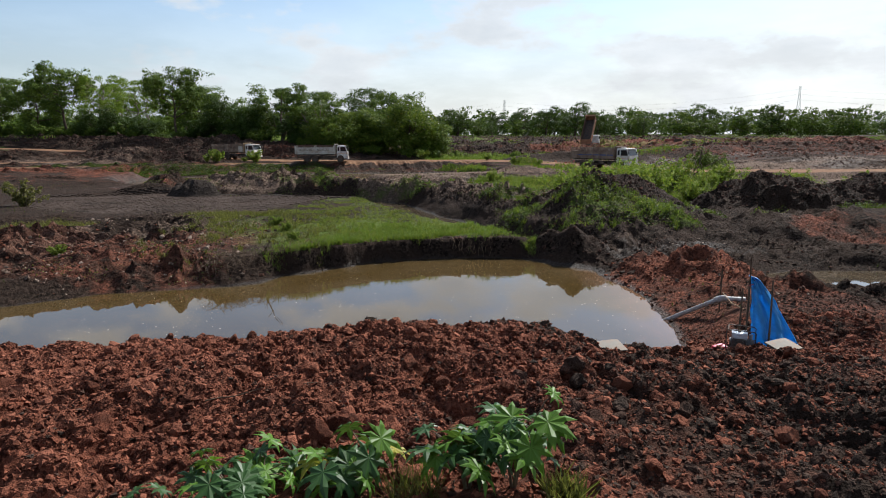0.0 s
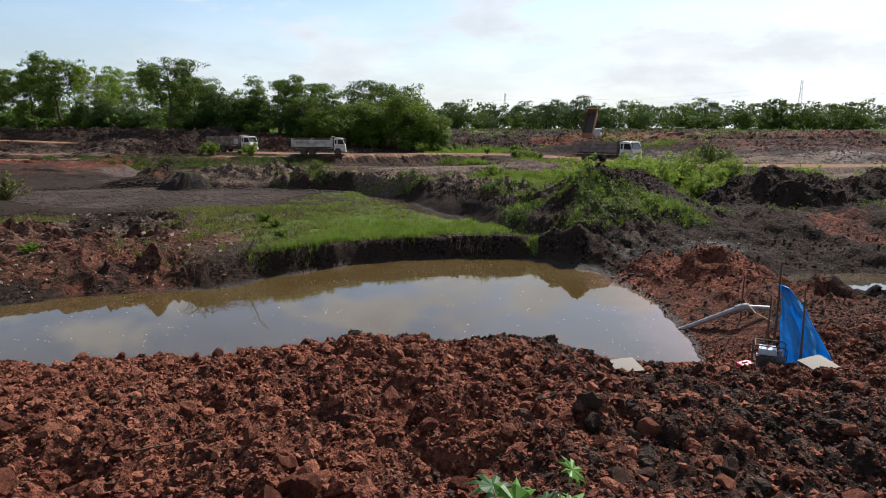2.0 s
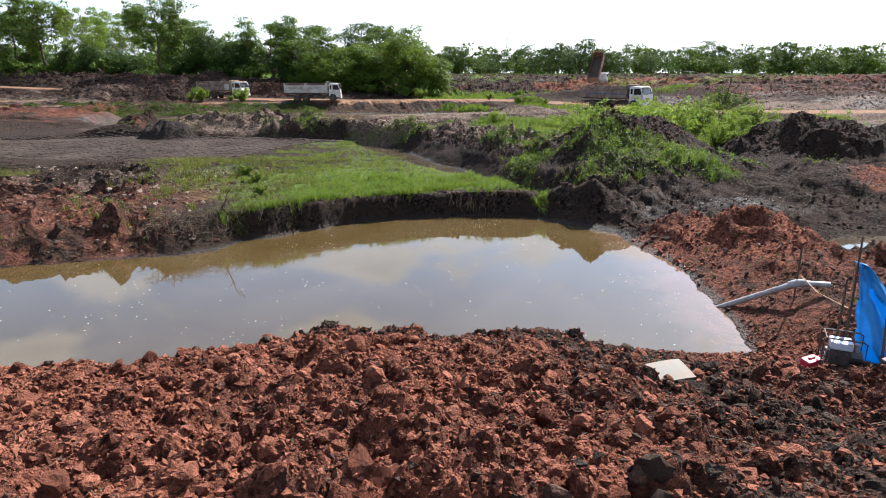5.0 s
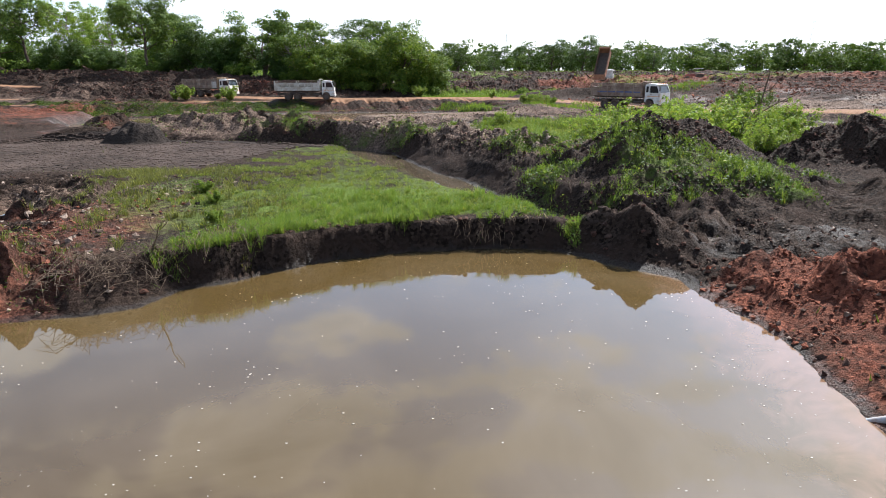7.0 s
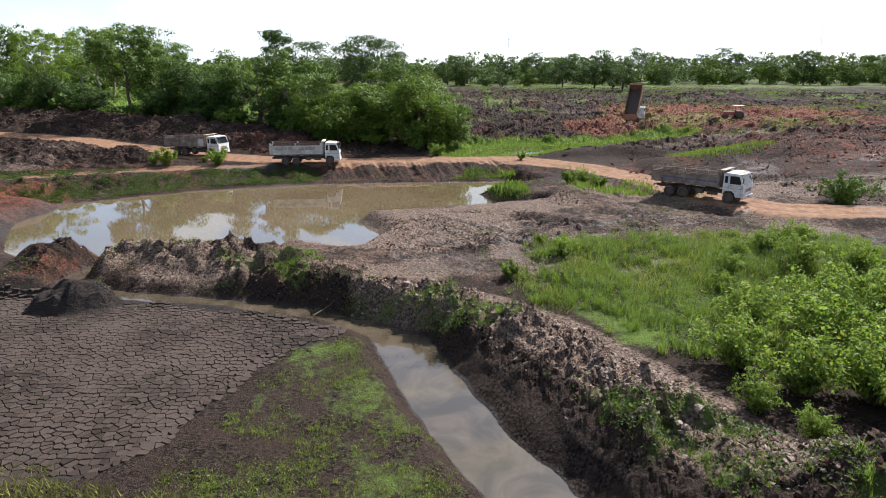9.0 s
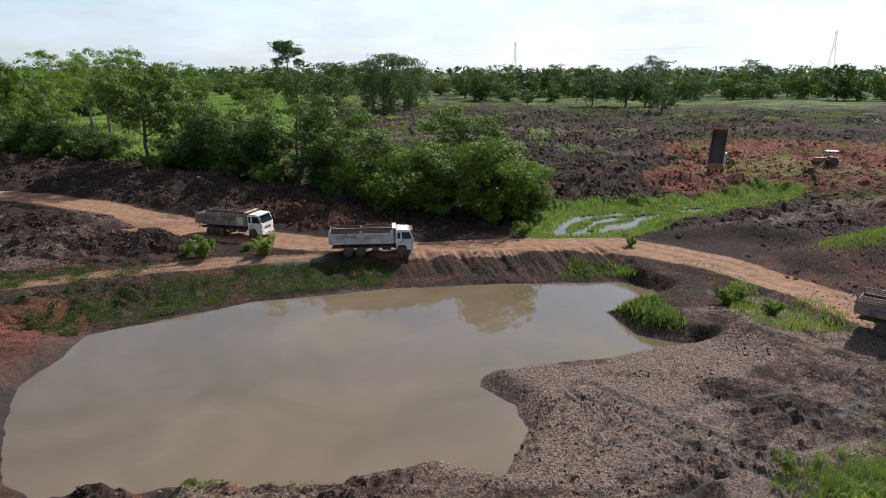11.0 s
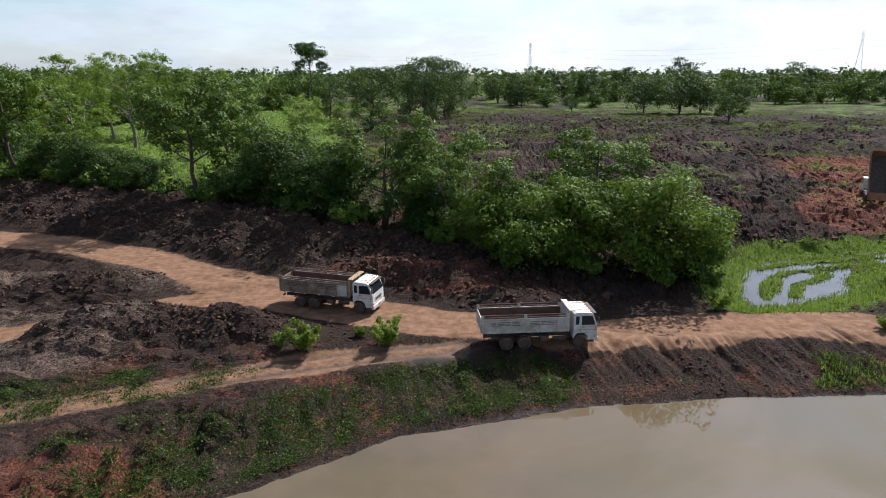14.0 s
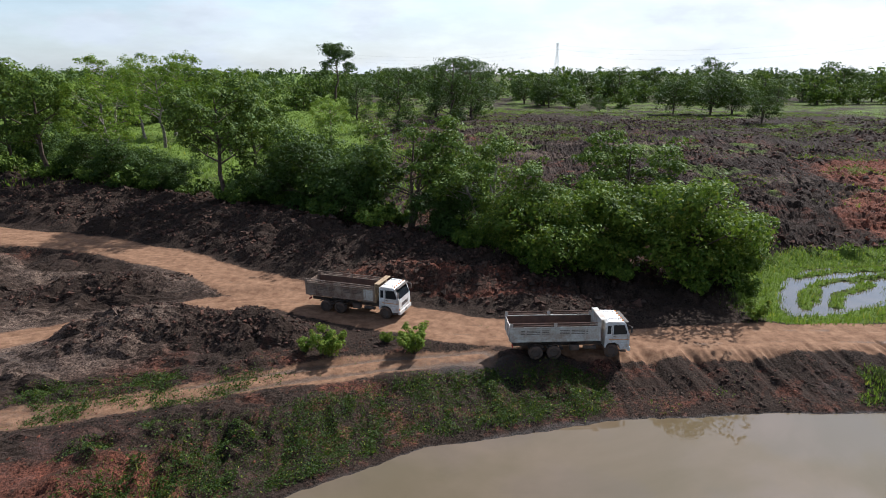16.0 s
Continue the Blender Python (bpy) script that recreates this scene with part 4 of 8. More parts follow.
def terrain():
    ny, nx = GX.shape
    idx = np.arange(nx * ny).reshape(ny, nx)
    faces = np.stack([idx[:-1, :-1], idx[:-1, 1:], idx[1:, 1:], idx[1:, :-1]], -1).reshape(-1, 4)
    me = mesh_np("ground", np.stack([GX, GY, GZ], -1).reshape(-1, 3), faces, SOIL)
    coarse = (rough_zone(GX, GY) > 0.3)[:-1, :-1].ravel()
    me.polygons.foreach_set("use_smooth", ~coarse)
    red, turf, road, crack, wet, silt = zones(GX, GY, GZ)
    one = np.ones_like(GX)
    for name, bands in (("zone", (red, turf, road, one)), ("cover", (crack, wet, silt, one))):
        layer = me.attributes.new(name, "FLOAT_COLOR", "POINT")
        layer.data.foreach_set("color", np.clip(np.stack(bands, -1), 0, 1).astype(np.float32).ravel())
    return tagged(new("ground", me), "uneven clay pit ground with red soil, dark mud and turf", "ground", kind="structure")


ground = terrain()


def water_sheet(name, outline, material, label, grow=0.7, z=0.0):
    """A sheet of water, a little larger than its outline, whose edge lies under the bank."""
    cx, cy = sum(p[0] for p in outline) / len(outline), sum(p[1] for p in outline) / len(outline)
    bm = bmesh.new()
    pts = []
    m = len(outline)
    area = sum(outline[i][0] * outline[(i + 1) % m][1] - outline[(i + 1) % m][0] * outline[i][1] for i in range(m))
    sign = 1 if area > 0 else -1
    for i in range(m):
        (ax, ay), (bx, by), (px, py) = outline[i - 1], outline[(i + 1) % m], outline[i]
        tx, ty = bx - ax, by - ay
        ln = math.hypot(tx, ty)
        pts.append(bm.verts.new((px + sign * ty / ln * grow, py - sign * tx / ln * grow, z)))
    face = bm.faces.new(pts)
    bm.normal_update()
    if face.normal.z < 0:
        face.normal_flip()
    bmesh.ops.triangulate(bm, faces=bm.faces[:])
    me = bpy.data.meshes.new(name)
    bm.to_mesh(me)
    bm.free()
    me.materials.append(material)
    return tagged(new(name, me), label, "water", kind="structure")


water_sheet("water", POND_A, WATER_A, "murky brown pond water reflecting a cloudy sky")
water_sheet("water", CHANNEL, WATER_C, "muddy water in a narrow ditch", 0.5, 0.004)
water_sheet("water", POND_B, WATER_B, "silty beige pond water reflecting the sky", 0.7, -0.004)
water_sheet("water", POOL_C, WATER_C, "small muddy pool beside the red soil", 0.5, 0.1)
water_sheet("water", STREAM, WATER_C, "shallow winding stream in wet grass", 0.8, 1.0)
water_sheet("water", POOL_D, WATER_C, "bright puddle along the clay road", 0.5, 0.8)
water_sheet("water", POOL_E, WATER_C, "small puddle in dark mud", 0.4, 0.45)


# plants
def tubes(paths, sides=5):
    """Tapered tubes along paths of (place, radius), as one vertex and face array."""
    verts, faces, at = [], [], 0
    for path in paths:
        pts = np.array([p for p, _ in path], float)
        rad = np.array([r for _, r in path], float)
        way = np.gradient(pts, axis=0)
        way /= np.linalg.norm(way, axis=1, keepdims=True) + 1e-9
        ref = np.where(np.abs(way[:, 2:]) < 0.9, np.array([[0, 0, 1.0]]), np.array([[1.0, 0, 0]]))
        a = np.cross(way, ref)
        a /= np.linalg.norm(a, axis=1, keepdims=True) + 1e-9
        b = np.cross(way, a)
        ang = np.arange(sides) * 2 * math.pi / sides
        ring = pts[:, None] + rad[:, None, None] * (a[:, None] * np.cos(ang)[None, :, None] + b[:, None] * np.sin(ang)[None, :, None])
        verts.append(ring.reshape(-1, 3))
        m = len(pts)
        i, j = np.meshgrid(np.arange(m - 1), np.arange(sides), indexing="ij")
        i, j = i.ravel(), j.ravel()
        k = (j + 1) % sides
        faces.append(at + np.stack([i * sides + j, i * sides + k, (i + 1) * sides + k, (i + 1) * sides + j], 1))
        at += m * sides
    return np.concatenate(verts), np.concatenate(faces)


def leaves(centres, rng, size, width=0.55, droop=0.3, jitter=0.35):
    """One pointed, folded leaf of four corners at each centre, facing outwards and up."""
    c = np.asarray(centres, float)
    c, out = c[:, :3], (c[:, 3:6] if c.shape[1] > 3 else np.zeros((len(c), 3)))
    m = len(c)
    face = out * 1.2 + rng.normal(size=(m, 3)) * 0.4 + np.array([0, 0, 0.45])
    way = np.cross(face, rng.normal(size=(m, 3)))
    way /= np.linalg.norm(way, axis=1, keepdims=True) + 1e-9
    way[:, 2] -= droop * 0.5
    way /= np.linalg.norm(way, axis=1, keepdims=True) + 1e-9
    side = np.cross(way, face)
    side /= np.linalg.norm(side, axis=1, keepdims=True) + 1e-9
    s = (size * (1 + jitter * rng.normal(size=m)).clip(0.45, 1.8))[:, None]
    up = np.cross(side, way)
    v = np.stack([c - way * s * 0.5, c + side * s * width * 0.5 + up * s * 0.08, c + way * s * 0.5, c - side * s * width * 0.5 + up * s * 0.08], 1)
    return v.reshape(-1, 3), np.arange(4 * m).reshape(m, 4)


def clump_points(rng, centre, radius, count, squash=0.7):
    """Places in an uneven shell-like clump."""
    d = rng.normal(size=(count, 3))
    d /= np.linalg.norm(d, axis=1, keepdims=True)
    d[:, 2] = np.where(rng.rand(count) < 0.5, np.abs(d[:, 2]), d[:, 2])
    r = radius * rng.rand(count) ** 0.35
    p = d * r[:, None]
    p[:, 2] *= squash
    return np.concatenate([p + np.asarray(centre), d], 1)


def lobe_points(rng, centre, radius, count, squash=0.72):
    """Places on the uneven skin of one leafy lobe, thinner below, with strays that fray its outline."""
    d = rng.normal(size=(count, 3))
    d[:, 2] = np.where(rng.rand(count) < 0.6, np.abs(d[:, 2]), d[:, 2])
    d /= np.linalg.norm(d, axis=1, keepdims=True)
    k = rng.normal(size=(5, 3)) * 2.2
    wave = np.sin(d @ k.T + rng.uniform(0, 6.28, 5)).sum(1) * 0.09
    r = radius * (1 + wave) * (0.62 + 0.38 * rng.rand(count) ** 0.6)
    r = np.where(rng.rand(count) < 0.12, r * rng.uniform(1.0, 1.2, count), r)
    p = d * r[:, None]
    p[:, 2] *= squash
    return np.concatenate([p + np.asarray(centre), d], 1)


def tree(name, label, seed, height, spread, leaf, bark, leaf_count, leaf_size, bare=0.35, clumps=26, flat=0.65, lean=0.05, stems=1, clump=0.26, skirt=0):
    """A tree at the origin: tapered trunk with limbs, and a crown of leaf clumps at the limbs' ends."""
    rng = np.random.RandomState(seed)
    paths, tips = [], []
    for stem in range(stems):
        turn = rng.rand() * 6.28
        tilt = lean + (0.14 * stem if stems > 1 else 0)
        base = np.array([0.25 * stem * math.cos(turn), 0.25 * stem * math.sin(turn), -0.3])
        top = np.array([math.cos(turn) * tilt * height, math.sin(turn) * tilt * height, height * (0.84 - 0.1 * stem)])
        trunk, r0 = [], 0.020 * height + 0.03
        for k in range(8):
            f = k / 7
            p = base + (top - base) * f + np.array([rng.normal(), rng.normal(), 0]) * 0.02 * height * math.sin(f * 3.1)
            trunk.append((p, r0 * (1 - 0.85 * f) ** 0.9 + 0.012))
        paths.append(trunk)
        tips.append(top)
        limbs = max(4, clumps // (3 * stems))
        for k in range(limbs):
            f = bare + (0.95 - bare) * (k + rng.rand() * 0.7) / limbs
            s = min(6, int(f * 7))
            start = trunk[s][0] + (trunk[s + 1][0] - trunk[s][0]) * (f * 7 - s)
            ang = k * 2.4 + rng.rand()
            reach = spread * (0.45 + 0.6 * math.sin(math.pi * min(1, (f - bare) / (1.05 - bare) * 0.75 + 0.22))) * (0.75 + 0.4 * rng.rand())
            rise = (0.25 + 0.6 * rng.rand()) * reach * flat
            end = start + np.array([math.cos(ang) * reach, math.sin(ang) * reach, rise])
            mid = (start + end) / 2 + np.array([0, 0, 0.12 * reach]) + rng.normal(size=3) * 0.06 * reach
            r = trunk[s][1] * 0.5
            paths.append([(start, r), (mid, r * 0.65), (end, r * 0.25)])
            tips.append(end)
            for q in range(2):
                a2 = ang + (1 if q else -1) * (0.5 + 0.5 * rng.rand())
                e2 = mid + np.array([math.cos(a2), math.sin(a2), 0.5 + 0.4 * rng.rand()]) * reach * 0.5
                paths.append([(mid, r * 0.5), ((mid + e2) / 2 + rng.normal(size=3) * 0.03 * reach, r * 0.35), (e2, r * 0.15)])
                tips.append(e2)
    for _ in range(skirt):
        a, f = rng.rand() * 6.283, rng.uniform(max(bare, 0.05), 0.6)
        r = spread * rng.uniform(0.25, 0.7)
        end = np.array([math.cos(a) * r, math.sin(a) * r, f * height])
        tips.append(end)
        paths.append([(np.array([0, 0, f * height * 0.7]), 0.05), (end * np.array([0.5, 0.5, 0.9]), 0.035), (end, 0.012)])
    thing = tagged(new(name), label, "tree")
    v, f = tubes(paths)
    under(new("trunk", mesh_np("trunk", v, f, bark)), thing)
    share = rng.rand(len(tips)) + 0.5
    share = (share / share.sum() * leaf_count).astype(int)
    pts = []
    for t, count in zip(tips, share):
        big = spread * clump * (0.75 + 0.6 * rng.rand())
        pts.append(lobe_points(rng, t, big, int(count * 0.6)))
        for _ in range(3):
            pts.append(lobe_points(rng, t + rng.normal(size=3) * big * np.array([0.6, 0.6, 0.32]), big * rng.uniform(0.35, 0.6), max(3, int(count * 0.14))))
    v, f = leaves(np.concatenate(pts), rng, leaf_size, 0.55)
    under(new("crown", mesh_np("crown", v, f, leaf, smooth=False)), thing)
    return thing


def bush(name, label, seed, height, spread, leaf, leaf_count, leaf_size, stems=9, droop=0.2):
    """A shrub with several stems and leaves down to the ground."""
    rng = np.random.RandomState(seed)
    paths, pts = [], []
    for k in range(stems):
        a, r = k * 2.4 + rng.rand(), spread * (0.25 + 0.75 * rng.rand())
        h = height * (0.55 + 0.5 * rng.rand()) * (1 - 0.35 * (r / spread) ** 2)
        end = np.array([math.cos(a) * r, math.sin(a) * r, h])
        mid = end * np.array([0.45, 0.45, 0.55])
        paths.append([(np.array([math.cos(a) * 0.1, math.sin(a) * 0.1, -0.1]), 0.02 + 0.006 * height), (mid, 0.014 + 0.003 * height), (end, 0.006)])
        for f in (-0.55, -0.1, 0.35, 0.7, 1.0):
            c = mid * (1 - f) + end * f
            pts.append(clump_points(rng, c + rng.normal(size=3) * spread * 0.06, spread * (0.10 + 0.12 * rng.rand()), leaf_count // (stems * 5), 0.9))
    thing = tagged(new(name), label, "bush")
    v, f = tubes(paths, 4)
    under(new("stem", mesh_np("stem", v, f, TWIG)), thing)
    p = np.concatenate(pts)
    p[:, 2] = np.maximum(p[:, 2], 0.02)
    v, f = leaves(p, rng, leaf_size, droop=droop)
    under(new("foliage", mesh_np("foliage", v, f, leaf, smooth=False)), thing)
    return thing


def at_ground(x, y, sink=0.05, turn=0.0):
    return pose(x, y, float(ground_z(x, y)) - sink, 0, 0, turn)


def plant(thing, x, y, turn=0.0, scale=1.0, sink=0.05):
    thing.matrix_basis = at_ground(x, y, sink, turn) @ Matrix.Scale(scale, 4)
    return thing


def repeat(thing, x, y, turn, scale=1.0, label="", sink=0.05):
    made = copy_thing(thing, at_ground(x, y, sink, turn) @ Matrix.Scale(scale / thing.scale[0], 4))
    if label:
        made["label"] = label
    return made


# the wood behind the road
broad = plant(tree("tree", "tall broadleaf tree with layered dark green crown", 1, 15.5, 5.4, LEAF_MID, BARK, 17000, 0.36, 0.34, 36, 0.5, clump=0.29), -58.5, 143.6, 0, 1.0)
repeat(broad, -61.5, 166.5, 70, 0.98)
repeat(broad, -90.5, 156, 140, 1.08, "tall spreading tree above the dark spoil bank")
repeat(broad, -104, 166, 250, 0.98)
repeat(broad, -118, 172, 20, 1.0)
airy = plant(tree("tree", "open tree with pale branches and thin feathery foliage", 2, 16.5, 5.6, LEAF_LIGHT, BARK_PALE, 8600, 0.32, 0.42, 40, 0.5, clump=0.22), -79.6, 155, 0, 0.86)
repeat(airy, -95.1, 203.7, 110, 1.11)
repeat(airy, -105.6, 231.4, 220, 1.28)
repeat(airy, -124.2, 236.7, 300, 1.26)
repeat(airy, -76.4, 193.5, 300, 0.82)
repeat(airy, -109.6, 223.6, 40, 1.08)
repeat(airy, -89.4, 234.1, 320, 1.03)
repeat(airy, -58.0, 203.7, 150, 0.66)
dense = plant(tree("tree", "dense leafy tree with foliage down to the ground", 3, 9.6, 5.0, LEAF_DARK, BARK, 21000, 0.34, 0.06, 48, 0.35, stems=3, clump=0.34, skirt=24), -46.0, 141.5)
repeat(dense, -40, 137.5, 90, 0.85)
repeat(dense, -29, 132, 240, 0.66)
repeat(dense, -68, 149, 300, 0.5)
repeat(dense, -86, 160, 50, 0.75)
repeat(dense, -103, 172, 130, 0.8)
layered = plant(tree("tree", "medium tree with flat layered branches", 4, 13.0, 5.0, LEAF_MID, BARK, 12500, 0.36, 0.26, 36, 0.25, stems=2, clump=0.28), -34, 136)
repeat(layered, -9.4, 133.5, 120, 0.92)
repeat(layered, -17.5, 127.5, 210, 0.66)
repeat(layered, -113, 160, 280, 1.0)
twiggy = plant(tree("tree", "small tree with many thin upright branches", 5, 12, 4.4, LEAF_MID, BARK_PALE, 9000, 0.32, 0.14, 44, 0.8, stems=3, clump=0.24, skirt=10), -24.4, 130)
lush = plant(tree("tree", "rounded green tree with dense crown beside the road", 6, 9.8, 4.6, LEAF_LUSH, BARK, 24000, 0.33, 0.05, 52, 0.45, stems=3, clump=0.32, skirt=34), -6.4, 121.8, 0, 1.04)
repeat(lush, -17.6, 124.2, 100, 0.9)
repeat(lush, -12.2, 125.2, 200, 0.85)
repeat(lush, -22.8, 126.5, 280, 0.64)
repeat(lush, -2.2, 123.6, 320, 0.66)
repeat(lush, -20.2, 128.5, 20, 0.7)
repeat(dense, -53.5, 143.5, 200, 0.62)
repeat(dense, -76.5, 152.5, 20, 0.7)
repeat(layered, -50, 150, 160, 0.85)
repeat(layered, -28, 139, 60, 0.75)

# trees standing alone further off
dark_tall = plant(tree("tree", "dark tall tree with dense crown in pasture", 7, 17, 5.6, LEAF_DARK, BARK, 8000, 0.42, 0.06, 44, 0.6, clump=0.3, skirt=14), -48.5, 248.7, 0, 1.1)
for x, y, turn, scale in ((-33.9, 280.8, 30, 1.31), (-27.0, 299.9, 130, 1.28), (-40.5, 305.7, 220, 1.16), (-24.6, 335.7, 300, 1.04), (-66.6, 287.1, 80, 0.9), (118.5, 383.6, 10, 0.82)):
    repeat(dark_tall, x, y, turn, scale)
lone = plant(tree("tree", "lone tall tree with bare trunk and two clumps of leaves", 8, 24, 6.0, LEAF_DARK, BARK, 5200, 0.7, 0.5, 24, 1.2, clump=0.4), -103.9, 429.0, 0, 1.36)
field = plant(tree("tree", "rounded field tree on open ground", 9, 12, 5.2, LEAF_DARK, BARK, 5200, 0.48, 0.14, 40, 0.35, stems=2, clump=0.3, skirt=10), 51.2, 321.3, 0, 1.22)
rng = np.random.RandomState(21)
for x, y, turn, scale in ((65.6, 322.6, 40, 1.41), (74.4, 323.9, 90, 1.04), (65.7, 276.1, 140, 0.85), (9.3, 376.6, 190, 1.31), (25.8, 337.0, 240, 0.61), (54.7, 439.1, 280, 1.58), (82.4, 477.1, 320, 1.58), (37.6, 454.3, 20, 1.39), (160.4, 445.5, 70, 1.52), (179.4, 446.7, 120, 1.84), (199.7, 446.7, 160, 1.39), (190.8, 667.2, 200, 2.41), (96.2, 404.9, 250, 1.01), (0.7, 412.0, 300, 1.26)):
    repeat(field, x, y, turn, scale)
far_tree = plant(tree("tree", "distant tree in the row closing the fields", 16, 12.5, 5.4, LEAF_MID, BARK, 2200, 0.9, 0.04, 26, 0.45, stems=2, clump=0.34, skirt=18), 88, 412)
far_dark = plant(tree("tree", "distant dark tree in the row closing the fields", 17, 14, 5.0, LEAF_DARK, BARK, 2000, 0.9, 0.08, 26, 0.6, clump=0.36, skirt=14), 102, 408)
# the rows of trees that close the far fields
for k in range(120):
    x = -420 + 7.4 * k + rng.uniform(-4, 4)
    y = 400 + 0.10 * abs(x) + rng.uniform(-35, 70) + (60 if x < 0 else 0)
    repeat(far_tree if k % 4 else far_dark, x, y, rng.uniform(0, 360), (0.75 + 0.75 * rng.rand() ** 1.5) * (1.0 if k % 4 else 0.95), "distant tree in the row closing the fields")
for k in range(60):
    x, y = rng.uniform(-330, -95), rng.uniform(215, 400)
    if x < -0.55 * y + 40 or y > 330:
        repeat(far_tree, x, y, rng.uniform(0, 360), rng.uniform(0.55, 1.1), "distant tree among pasture and scrub")


def far_woods():
    """The wooded skyline."""
    rng = np.random.RandomState(33)
    pts = []
    for k in range(900):
        x = rng.uniform(-1500, 1700)
        y = rng.uniform(620, 1500)
        r, h = rng.uniform(4, 8), rng.uniform(12, 23)
        for _ in range(3):
            pts.append(clump_points(rng, (x + rng.normal() * r * 0.5, y, 4.4 + h * rng.uniform(0.35, 0.85)), r, 10, 0.8))
    v, f = leaves(np.concatenate(pts), rng, 3.2, 0.8)
    ob = new("far_woods", mesh_np("far_woods", v, f, LEAF_DARK, smooth=False))
    return tagged(ob, "distant band of dark woods along the horizon", "woods", kind="stuff")


far_woods()


def tree_belt():
    """The closed belt of trees and undergrowth behind the fields."""
    rng = np.random.RandomState(34)
    pts = []
    for k in range(900):
        x = rng.uniform(-460, 560)
        y = 425 + 0.10 * abs(x) + rng.uniform(-15, 110) + (60 if x < 0 else 0)
        z, h, r = 4.3, rng.uniform(7, 19), rng.uniform(2.5, 5.0)
        for f in (0.15, 0.4, 0.65, 0.85):
            pts.append(clump_points(rng, (x + rng.normal() * r * 0.4, y, z + h * f), r * (1.1 - 0.5 * f), 18, 0.9))
    v, f = leaves(np.concatenate(pts), rng, 1.35, 0.75)
    return tagged(new("tree_belt", mesh_np("tree_belt", v, f, LEAF_DARK, smooth=False)), "closed belt of trees and scrub behind the fields", "woods", kind="stuff")


tree_belt()

# shrubs
scrub = plant(bush("bush", "bright green leafy shrub on the grassed mound", 11, 3.0, 2.2, LEAF_LIME, 4000, 0.18, 36), 13.5, 47.5)
for x, y, turn, scale in ((11.2, 48.2, 60, 0.85), (16, 49.5, 130, 1.05), (14, 52, 200, 1.0), (17, 56, 20, 1.0), (21, 57, 90, 1.05), (15.2, 55, 300, 0.8), (20, 48.5, 10, 0.8), (26, 59, 220, 0.9), (22.5, 63, 45, 0.75), (27, 64, 80, 0.7), (25, 49, 100, 0.7), (29, 52, 140, 0.75), (33, 50, 30, 0.7), (8.8, 47, 280, 0.5), (9.5, 44.5, 320, 0.4), (17.6, 45.6, 350, 0.55), (9.6, 50.5, 25, 0.8), (11.5, 53.5, 115, 0.95), (19.5, 64, 335, 0.75), (21.5, 68.5, 5, 0.7), (14.2, 46.2, 305, 0.7), (31, 57, 15, 0.7), (37, 53, 75, 0.7)):
    repeat(scrub, x, y, turn, scale)
road_bush = plant(bush("bush", "round green roadside bush beside the clay road", 12, 2.6, 2.9, LEAF_MID, 6500, 0.18, 18), 33.7, 83)
low_bush = plant(bush("bush", "small light green bush at the track's edge", 13, 1.5, 1.1, LEAF_LIME, 4200, 0.12, 22), -30.8, 106, 0, 1.5)
repeat(low_bush, -36.8, 104.8, 90, 1.5)
repeat(low_bush, -38.6, 105.4, 190, 0.8)
repeat(low_bush, -33, 107.3, 270, 0.6)
repeat(low_bush, 1.3, 62.8, 30, 0.75)
repeat(low_bush, -3.6, 113.2, 150, 1.3)
repeat(low_bush, 4.2, 70.2, 220, 0.4)
repeat(low_bush, 7.5, 108.8, 10, 0.8)
repeat(low_bush, 10.5, 92, 200, 1.1)
repeat(low_bush, 13, 89.5, 100, 0.9)
left_bush = plant(bush("bush", "rounded olive shrub on the mud flat", 14, 2.0, 1.5, LEAF_DRY, 2200, 0.15, 12), -31.3, 47.5)
fringe = plant(bush("bush", "low dark undergrowth below the trees", 15, 2.6, 2.6, LEAF_MID, 3000, 0.32, 12), -37.5, 131.5)
for x, y, turn, scale in ((-22, 125.5, 50, 0.8), (-27, 127, 100, 0.9), (-44, 134.5, 160, 1.0), (-56, 141, 220, 1.0), (-73, 149.7, 270, 1.5), (-64.5, 146.7, 320, 0.8), (-81, 152.5, 20, 1.0), (-91, 155, 70, 1.1), (-100, 160, 120, 1.2), (-20.5, 122.0, 170, 0.7), (-12.5, 120.4, 210, 0.6), (-6.5, 118.6, 260, 0.55), (-1.5, 119.6, 300, 0.6), (-110, 163, 0, 1.2), (-58, 153, 95, 0.8), (-88, 172, 195, 0.9), (-20, 138, 295, 0.8), (-12, 140, 345, 0.7)):
    repeat(fringe, x, y, turn, scale)

# thicket along the wood's edge
thicket = np.random.RandomState(27)
for k in range(34):
    f = thicket.rand()
    x = -112 + 90 * f
    y = float(np.interp(x, [-112, -98, -75, -56, -43, -33, -24], [164, 160, 150, 142, 135, 132, 128])) + thicket.uniform(-2.5, 7)
    repeat(fringe, x, y, thicket.uniform(0, 360), thicket.uniform(0.6, 1.15), "low leafy undergrowth at the wood's edge")


